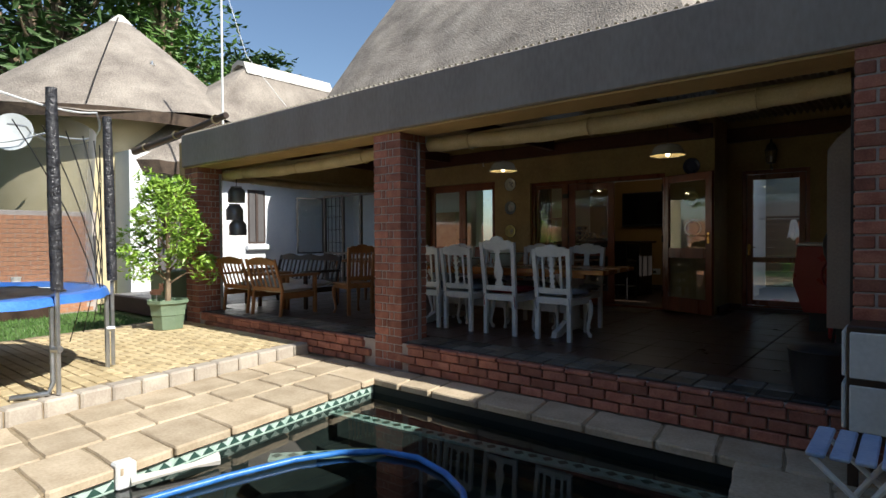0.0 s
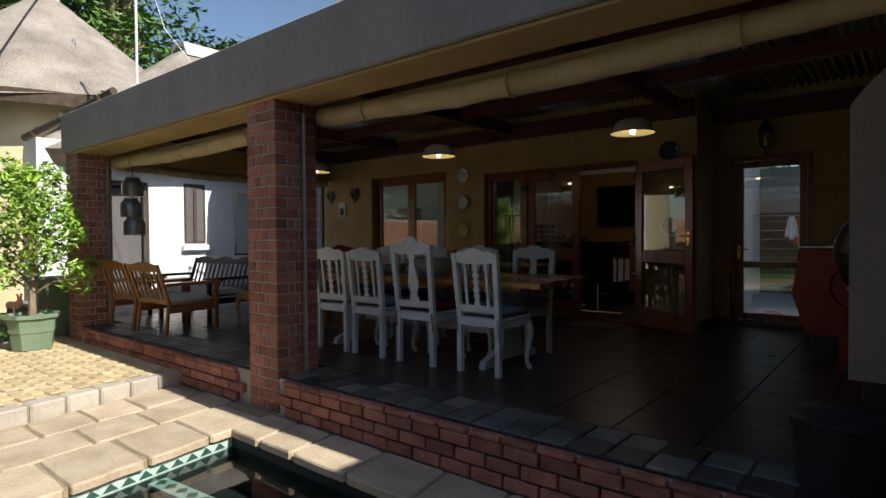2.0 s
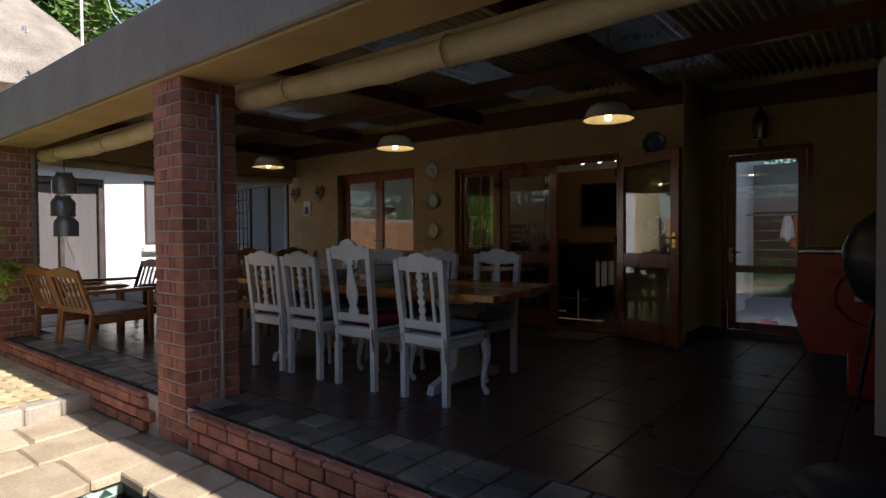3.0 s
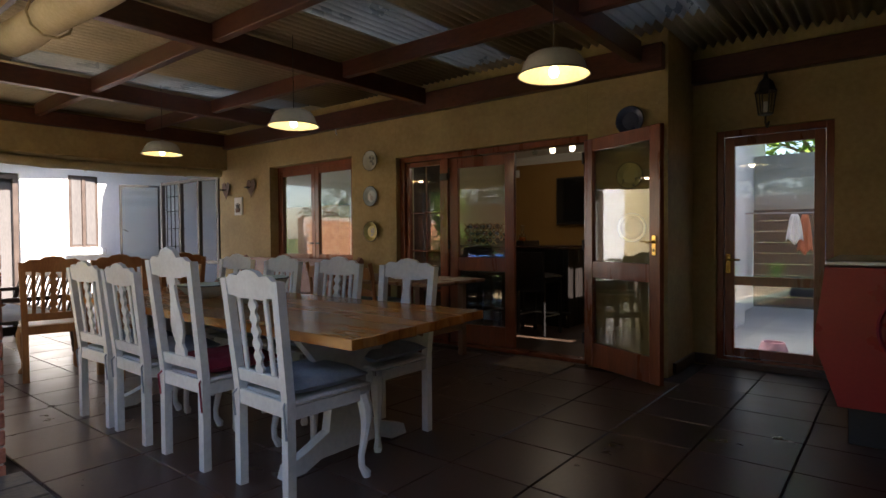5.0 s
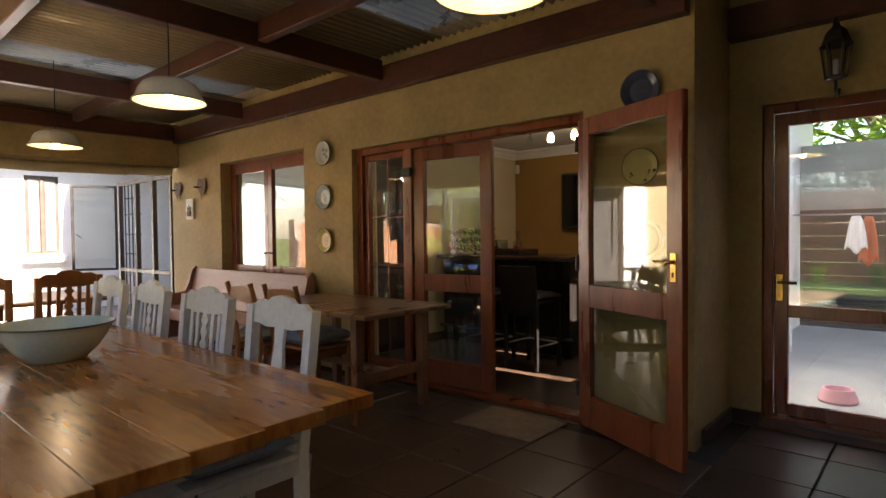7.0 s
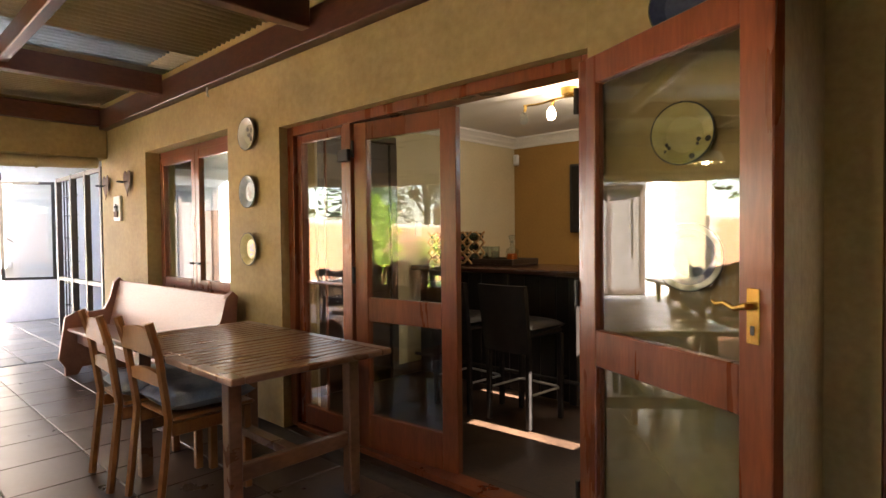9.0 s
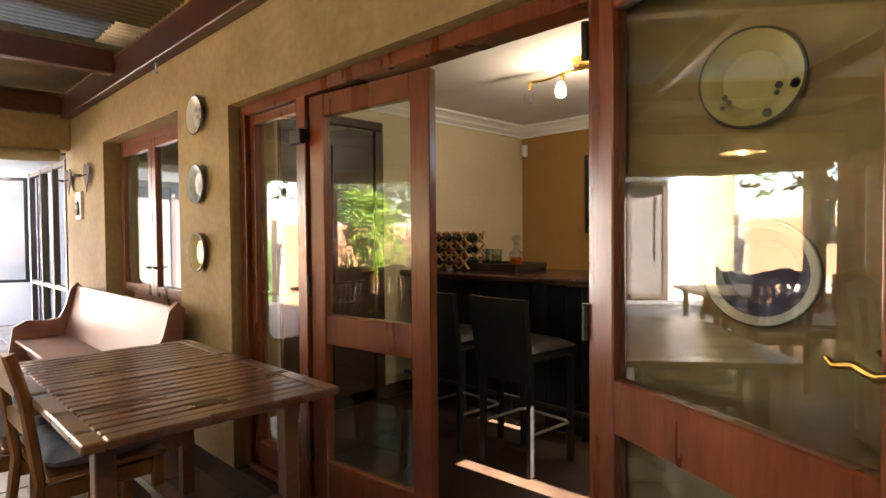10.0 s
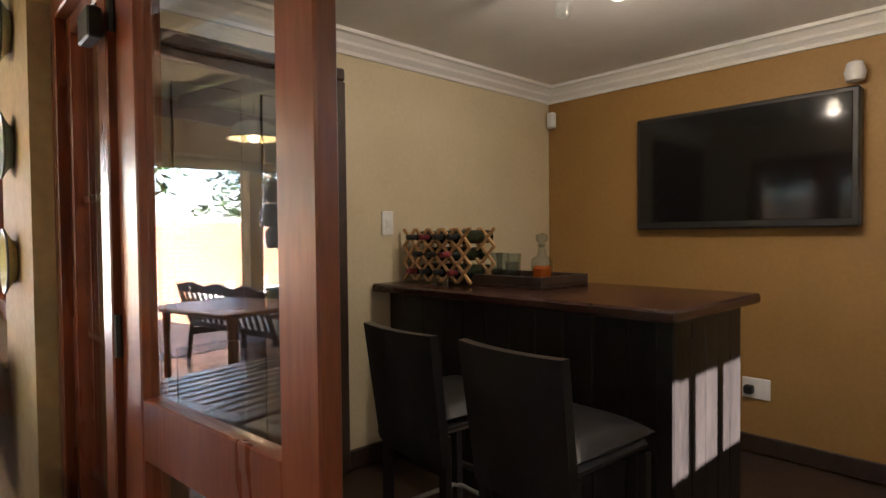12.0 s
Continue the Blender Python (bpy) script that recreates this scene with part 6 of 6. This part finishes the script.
part("boom", G().tube([(ax - 0.55, ay - 0.3, 4.75), (ax + 0.6, ay + 0.3, 4.75)], 0.02, 6), M_STEEL, an)
for i in range(5):
    u = -0.5 + i * 0.27
    part("element", G().tube([(ax + u, ay + u * 0.5, 4.45), (ax + u, ay + u * 0.5, 5.1)], 0.012, 5), M_STEEL, an)
for i in range(6):
    part("rung", G().tube([(ax - 0.18, ay, 4.95 + i * 0.12), (ax + 0.18, ay, 4.98 + i * 0.12)], 0.01, 5), M_STEEL, an)
sd = thing("satellite_dish", "white satellite dish fixed to the rondavel wall", "satellite dish")
dm = Matrix.Translation((-13.0, 3.05, 3.4)) @ Matrix.Rotation(radians(-35), 4, "Z") @ Matrix.Rotation(radians(80), 4, "Y")
part("reflector", G().lathe([(0, 0), (0.2, 0.02), (0.3, 0.06), (0.36, 0.085), (0.3, 0.07), (0.2, 0.03), (0, 0.01)], 28, m=dm), M_WHITEPLASTIC, sd, "white dish", True)
part("arm", G().tube([dm @ Vector((0, 0.3, 0.0)), dm @ Vector((0, 0.35, 0.4)), dm @ Vector((0, 0.1, 0.5))], 0.018, 6), M_STEEL, sd)
part("mount", G().tube([(-13.0, 3.05, 3.4), (-13.3, 3.4, 3.5), (-13.45, 3.7, 3.4)], 0.03, 8), M_STEEL, sd)

# garden walls
def brick_wall(name, x0, x1, y0, y1, z1, label):
    single(name, G().box(x0, x1, y0, y1, -0.05, z1, 0.01), M_MORTAR, label, "wall", "structure")
    ob = bpy.data.objects[name]
    along = "x" if x1 - x0 > y1 - y0 else "y"
    ln = max(x1 - x0, y1 - y0)
    g = G()
    rows = int(z1 / 0.085)
    for r in range(rows):
        n = int(ln / 0.23)
        for i in range(n):
            s = i * 0.23 + (0.115 if r % 2 else 0)
            if s + 0.22 > ln:
                continue
            z = 0.0 + r * 0.085
            if along == "x":
                g.add([(x0 + s, y0 - 0.008, z), (x0 + s + 0.22, y0 - 0.008, z), (x0 + s + 0.22, y0 - 0.008, z + 0.075), (x0 + s, y0 - 0.008, z + 0.075)], [[0, 1, 2, 3]])
                g.add([(x0 + s, y1 + 0.008, z), (x0 + s + 0.22, y1 + 0.008, z), (x0 + s + 0.22, y1 + 0.008, z + 0.075), (x0 + s, y1 + 0.008, z + 0.075)], [[3, 2, 1, 0]])
            else:
                g.add([(x1 + 0.008, y0 + s, z), (x1 + 0.008, y0 + s + 0.22, z), (x1 + 0.008, y0 + s + 0.22, z + 0.075), (x1 + 0.008, y0 + s, z + 0.075)], [[0, 1, 2, 3]])
    tagged(part("bricks", g, M_WBRICK, ob), kind="stuff")


M_WBRICK = surf("garden_wall_brick", (0.33, 0.14, 0.075), (0.52, 0.27, 0.15), 14, 0.85, bump=0.4, fine=70)
brick_wall("wall_garden_west", -12.9, -12.65, -7.5, 4.3, 1.95, "orange face-brick garden wall")
brick_wall("wall_garden_south", -14.0, 8.0, -7.8, -7.55, 2.8, "sunlit face-brick boundary wall")
shelf = thing("wall_bench", "dark ledge with small pots along the garden wall", "ledge")
part("ledge", G().box(-12.6, -12.2, -1.0, 3.6, 0.5, 0.6), M_WHITEWALL, shelf)
part("support", G().box(-12.55, -12.3, -0.9, 3.5, -0.03, 0.499), M_DARKWOOD, shelf)
for y, r in ((2.9, 0.09), (2.2, 0.13), (1.6, 0.1), (0.6, 0.12)):
    single("flower_pot", G().lathe([(0, 0), (r * 0.7, 0), (r, r * 1.6), (r * 0.9, r * 1.6), (0, r * 1.4)], 16, (-12.4, y, 0.6)), M_CEMENT, "small pale flower pot on the ledge", "pot", smooth=True, group="pots on the ledge")

# trees and shrubs
tree("conifer", -22.2, 9.9, 15, lobes(-22.2, 9.9, 2, 15, 3.2, 1.4, 70, 2, 1.1), 9000, 0.34, M_LEAFCONIFER, "tall bright green conifer behind the rondavel", 12, 0.3)
tree("pine_tree", -25, 7.0, 16, lobes(-25, 7.0, 4, 16, 5.5, 3, 60, 3, 1.6), 7000, 0.5, M_LEAFDARK, "tall dark green tree against the sky", 13, 0.4)
tree("pine_tree", -27, 1.0, 14, lobes(-27, 1.0, 4, 14, 5, 3, 50, 4, 1.6), 6000, 0.5, M_LEAFDARK, "broad dark green tree behind the garden wall", 14, 0.4)
tree("distant_tree", -25, 15.2, 10, lobes(-25, 15.2, 7, 9.8, 2.0, 1.4, 30, 6, 1.2), 3500, 0.4, M_LEAFDARK, "green tree top beyond the thatched roof", 15, 0.25)
tree("yard_tree", -1.5, 18.5, 6, lobes(-1.5, 18.5, 2.2, 6, 3.4, 2.2, 40, 8, 1.0), 4500, 0.24, M_LEAF, "leafy green tree behind the laundry yard", 16, 0.18)
tree("round_shrub", -6.3, -5.6, 1.7, lobes(-6.3, -5.6, 0.9, 1.7, 0.6, 0.4, 14, 9, 0.35), 2200, 0.08, M_LEAFPURPLE, "round purple-grey shrub on the lawn", 17, 0.06, "shrub")
tree("round_shrub", -10.4, -6.4, 1.6, lobes(-10.4, -6.4, 0.6, 1.6, 0.7, 0.4, 14, 10, 0.35), 1800, 0.09, M_LEAFDARK, "low green garden shrub by the wall", 18, 0.06, "shrub")
tree("garden_tree", 0.6, -6.5, 3.4, lobes(0.6, -6.5, 0.8, 3.4, 0.9, 0.6, 24, 11, 0.45), 3500, 0.1, M_LEAF, "upright bright green garden tree", 19, 0.07)
tree("garden_tree", -12.0, -6.6, 3.6, lobes(-12.0, -6.6, 1.0, 3.6, 1.0, 0.6, 24, 21, 0.5), 3000, 0.12, M_LEAF, "bright green garden tree in the corner", 20, 0.08)

for i, (x, y, h) in enumerate(((-17.5, -12.5, 9.5), (-12.5, -11.5, 8.0), (-7.5, -12.0, 9.0), (-2.8, -11.2, 7.5), (2.0, -12.2, 9.5), (7.0, -11.0, 8.5))):
    tree("boundary_tree", x, y, h, lobes(x, y, 2.4, h, 2.9, 1.6, 44, 60 + i, 1.05), 4600, 0.3, M_LEAFDARK, "tall green tree beyond the brick boundary wall", 80 + i, 0.2)

for i, (x, y, h) in enumerate(((-16.5, -2.5, 8.0), (-17.5, -7.0, 9.0))):
    tree("boundary_tree", x, y, h, lobes(x, y, 1.8, h, 2.7, 1.5, 44, 70 + i, 1.0), 4600, 0.3, M_LEAFDARK, "tall green tree beyond the brick garden wall", 90 + i, 0.2)
tree("round_shrub", -11.7, -1.9, 1.5, lobes(-11.7, -1.9, 0.6, 1.5, 0.6, 0.4, 14, 22, 0.33), 2000, 0.08, M_LEAFPURPLE, "round purple-grey shrub by the garden wall", 23, 0.06, "shrub")
tree("round_shrub", -11.8, -3.6, 1.4, lobes(-11.8, -3.6, 0.4, 1.4, 0.6, 0.5, 14, 24, 0.33), 2000, 0.09, M_LEAF, "bright green shrub by the garden wall", 25, 0.06, "shrub")


def tuft(x, y, seed):
    rnd = random.Random(seed)
    g = G()
    for k in range(70):
        a, ln, ti = rnd.uniform(0, 6.28), rnd.uniform(0.35, 0.7), rnd.uniform(0.15, 0.7)
        d = Vector((math.cos(a), math.sin(a), 0))
        s = d.cross(Vector((0, 0, 1))) * 0.012
        o = Vector((x, y, -0.03)) + d * rnd.uniform(0, 0.12)
        m, e = o + d * ln * ti * 0.5 + Vector((0, 0, ln * 0.8)), o + d * ln * ti * 1.2 + Vector((0, 0, ln * 0.75))
        g.add([o - s, o + s, m + s, m - s, e], [[0, 1, 2, 3], [3, 2, 4]])
    single("strap_leaf_plant", g, M_LEAF, "arching green strap-leaved plant in the border", "plant", group="border plants")


for i, (x, y) in enumerate(((-7.6, -6.4), (-5.1, -6.2), (-8.6, -6.8), (-3.9, -6.6), (-2.5, -6.8), (-9.6, 10.0), (-9.2, 9.7), (-9.9, 9.6), (-11.3, -2.7), (-11.2, -4.6), (-11.4, -5.6))):
    tuft(x, y, 40 + i)
gb = thing("garden_bench", "slatted wooden garden bench on the lawn", "bench")
for i in range(4):
    part("back_slat", G().box(-11.4, -9.9, -4.42, -4.39, 0.5 + i * 0.11, 0.58 + i * 0.11), M_PATIOWOOD, gb)
part("seat", G().box(-11.4, -9.9, -4.4, -3.9, 0.4, 0.44), M_PATIOWOOD, gb)
for x in (-11.35, -9.95):
    part("side_frame", G().box(x - 0.03, x + 0.03, -4.38, -3.92, -0.03, 0.399).box(x - 0.03, x + 0.03, -4.45, -4.43, -0.03, 0.95), M_PATIOWOOD, gb)

# grass blades on the lawn beside the terrace
rnd = random.Random(77)
g = G()
for k in range(9000):
    x, y = rnd.uniform(-12.6, -9.2), rnd.uniform(-1.5, 4.3)
    a, h = rnd.uniform(0, 6.28), rnd.uniform(0.03, 0.07)
    dx, dy = 0.008 * math.cos(a), 0.008 * math.sin(a)
    g.add([(x - dx, y - dy, -0.032), (x + dx, y + dy, -0.032), (x + rnd.uniform(-0.03, 0.03), y + rnd.uniform(-0.03, 0.03), -0.03 + h)], [[0, 1, 2]])
single("grass", g, M_BLADE, "short green lawn grass beside the terrace", "grass", "stuff")

# pool things
hose = single("pool_hose", G().tube([(-3.42, 0.9, -0.13), (-3.40, 1.42, -0.12), (-3.33, 1.85, -0.115), (-3.23, 2.28, -0.115), (-3.08, 2.56, -0.115), (-2.87, 2.76, -0.115), (-2.6, 2.83, -0.115), (-2.3, 2.76, -0.12), (-2.05, 2.62, -0.12), (-1.85, 2.4, -0.125), (-1.75, 2.1, -0.15)], 0.021, 10), M_HOSE, "blue ribbed pool hose floating on the water", "hose", smooth=True)
jet = thing("pool_fitting", "white pool fitting on the coping edge", "pool fitting")
part("block", G().box(-3.79, -3.69, 1.34, 1.46, -0.14, 0.02, 0.012), M_WHITEPLASTIC, jet)
part("tail", G().tube([(-3.69, 1.42, -0.10), (-3.65, 1.6, -0.095), (-3.61, 1.78, -0.09), (-3.58, 1.93, -0.085)], [0.03, 0.022, 0.02, 0.045], 8), M_CEMENT, jet, "", True)

# ---- brick pillars, riser, tiles, pavers ----
def pillar(x0, y0, label, W=0.40):
    base = single("brick_pillar", G().box(x0 + 0.008, x0 + W - 0.008, y0 + 0.008, y0 + W - 0.008, 0.0, 2.48, 0.002), M_MORTAR, label, "pillar", "structure")
    full = G().box(-0.1075, 0.1075, -0.0525, 0.0525, -0.0745, 0, 0.005).mesh("brick", M_BRICK)
    half = G().box(-0.026, 0.026, -0.052, 0.052, -0.0745, 0, 0.005).mesh("brick", M_BRICK)
    for r in range(29):
        z = (r + 1) * 0.0857
        if z > 2.49:
            break
        side = 1 if r % 2 else -1
        for k in range(4):
            turn = Matrix.Translation((x0 + W / 2, y0 + W / 2, z)) @ Matrix.Rotation(k * math.pi / 2, 4, "Z")
            for me, c in ((full, W / 2 - 0.1075), (half, -0.0535)):
                ob = new("brick", me)
                ob.parent = base
                ob.matrix_basis = turn @ Matrix.Translation((side * c, -(W / 2 - 0.0525), 0)) @ Matrix.Rotation(radians(random.uniform(-0.5, 0.5)), 4, "Z")


pillar(-4.525, 4.25, "red face-brick pillar with grey mortar")
pillar(-8.80, 4.25, "red face-brick corner pillar beside the potted tree")
pillar(-0.30, 4.18, "red face-brick pillar at the veranda end")

riser = single("step_riser", G().box(-8.4, 1.6, 4.262, 4.274, -0.03, FL - 0.014, 0.002), M_MORTAR, "red brick step up to the veranda", "step", "structure")
spots = []
for r, z in enumerate((0.085, 0.17, 0.255)):
    for i in range(44):
        x = -8.18 + i * 0.225 + (0.11 if r % 2 else 0)
        if -4.52 < x + 0.1 and x - 0.1 < -4.13:
            continue
        spots.append(Matrix.Translation((x, 4.243 + random.uniform(-0.003, 0.003), z)))
pieces("riser_brick", spots, riser, M_BRICK, (0.212, 0.05, 0.073), 0.007)
sp2 = [Matrix.Translation((x, 4.262, FL - 0.012)) for x in [-8.2 + i * 0.225 for i in range(44)] if not (-4.64 < x < -4.02)]
pieces("nosing_brick", sp2, riser, M_BRICK, (0.212, 0.09, 0.03), 0.008)

# slate edging tiles, two and a half rows
spots = []
for j in range(2):
    for i in range(41):
        x = -8.12 + i * 0.205
        y = 4.41 + j * 0.205
        if y < 4.75 and (-4.63 < x < -4.02):
            continue
        spots.append(Matrix.Translation((x, y, FL + random.uniform(-0.001, 0.002))))
pieces("slate_tile", spots, floor, M_SLATE, (0.192, 0.192, 0.02), 0.005)
spots = []
TS = 0.455
for j in range(10):
    for i in range(22):
        x, y = -8.64 + i * TS, 4.948 + j * TS
        if y > 9.2 or (y > 8.5 and x < -2.0) or x > 1.4:
            continue
        if y + TS / 2 > WY + 0.02 and x < -2.2:
            continue
        spots.append(Matrix.Translation((x, y, FL + random.uniform(-0.0006, 0.0006))))
pieces("floor_tile", spots, floor, M_TILE, (TS - 0.008, TS - 0.008, 0.02), 0.003)
spots = [Matrix.Translation((-9.15 - i * 0.46, 4.8 + j * 0.46, FL + random.uniform(-0.001, 0.001))) for i in range(8) for j in range(13)]
pieces("slate_slab", spots, side_floor, M_SLATEFLOOR, (0.445, 0.445, 0.025), 0.006)


def paver(x0, x1, y0, y1, z, parent, mat, n=0):
    """One uneven hand-cut slab."""
    rnd2 = random.Random(n)
    k = 0.006
    xs, ys = (x0 + k + rnd2.uniform(0, 0.01), x1 - k - rnd2.uniform(0, 0.01)), (y0 + k + rnd2.uniform(0, 0.01), y1 - k - rnd2.uniform(0, 0.01))
    g = G()
    top, bot = [], []
    pts = []
    for (ax_, ay_), (bx_, by_) in (((xs[0], ys[0]), (xs[1], ys[0])), ((xs[1], ys[0]), (xs[1], ys[1])), ((xs[1], ys[1]), (xs[0], ys[1])), ((xs[0], ys[1]), (xs[0], ys[0]))):
        for u in (0.04, 0.35, 0.65, 0.96):
            pts.append((ax_ + (bx_ - ax_) * u + rnd2.uniform(-0.006, 0.006), ay_ + (by_ - ay_) * u + rnd2.uniform(-0.006, 0.006)))
    cx, cy = (x0 + x1) / 2, (y0 + y1) / 2
    pts = [(skewed(px, py), py) for px, py in pts]
    cx = skewed(cx, cy)
    m = len(pts)
    vs = [(cx + (px - cx) * 0.965, cy + (py - cy) * 0.965, z + rnd2.uniform(-0.003, 0.003)) for px, py in pts]
    vs += [(px, py, z - 0.012) for px, py in pts] + [(px, py, z - 0.055) for px, py in pts]
    fs = [list(range(m))]
    for i in range(m):
        j = (i + 1) % m
        fs += [[i, i + m, j + m, j], [i + m, i + 2 * m, j + 2 * m, j + m]]
    part("paver", g.add(vs, fs), mat, parent)


rnd = random.Random(31)
n = 0
# west coping and deck, rows along y
x = -5.60
for wdt in (0.47, 0.46, 0.54):
    y = -1.2 + rnd.uniform(0, 0.3)
    over = 0.05 if wdt == 0.54 else 0
    while y < 4.22:
        ln = rnd.choice((0.38, 0.46, 0.56, 0.66))
        y2 = min(y + ln, 4.235)
        if y2 - y > 0.12:
            n += 1
            paver(x, x + wdt + over, y, y2, 0.004, deck, M_STONE, n)
        y = y2
    x += wdt
# north coping between pool and step, and east side
x = -4.12
while x < 1.5:
    ln = rnd.choice((0.38, 0.45, 0.52))
    n += 1
    paver(x, x + ln, PY1 - 0.05, 4.235, 0.004, deck, M_STONE, n)
    x += ln
for x0 in (PX1 - 0.05, PX1 + 0.45, PX1 + 0.9, PX1 + 1.35):
    y = 0.4
    while y < PY1 - 0.06:
        ln = rnd.choice((0.4, 0.5, 0.6))
        y2 = min(y + ln, PY1 - 0.052)
        if y2 - y > 0.1:
            n += 1
            paver(x0, x0 + 0.45 + (0.05 if x0 < PX1 else 0), y, y2, 0.004, deck, M_STONE, n)
        y = y2

# kerb blocks on the terrace edge and brick pavers behind it
kb = [Matrix.Translation((skewed(-5.69, -1.9 + i * 0.262), -1.9 + i * 0.262, 0.125 + random.uniform(-0.003, 0.003))) @ Matrix.Rotation(SKA + radians(random.uniform(-1.2, 1.2)), 4, "Z") for i in range(24)]
pieces("kerb_block", kb, terrace, M_KERB, (0.16, 0.252, 0.15), 0.016)
near, rest = [], G()
k = 0
for j in range(56):
    y = 4.19 - j * 0.108
    for i in range(15):
        x = -5.88 - i * 0.212 - (0.106 if j % 2 else 0)
        if x < -9.1:
            continue
        z = 0.118 + random.uniform(-0.003, 0.003)
        if k < 300 and y > 1.7:
            near.append(Matrix.Translation((skewed(x, y), y, z)) @ Matrix.Rotation(SKA + radians(random.uniform(-1, 1)), 4, "Z"))
            k += 1
        else:
            rest.box(x - 0.101, x + 0.101, y - 0.049, y + 0.049, z - 0.05, z, 0.006, SKEW)
pieces("brick_paver", near, terrace, M_COBBLE, (0.203, 0.099, 0.05), 0.007)
tagged(part("brick_pavers", rest, M_COBBLE, terrace), kind="stuff")
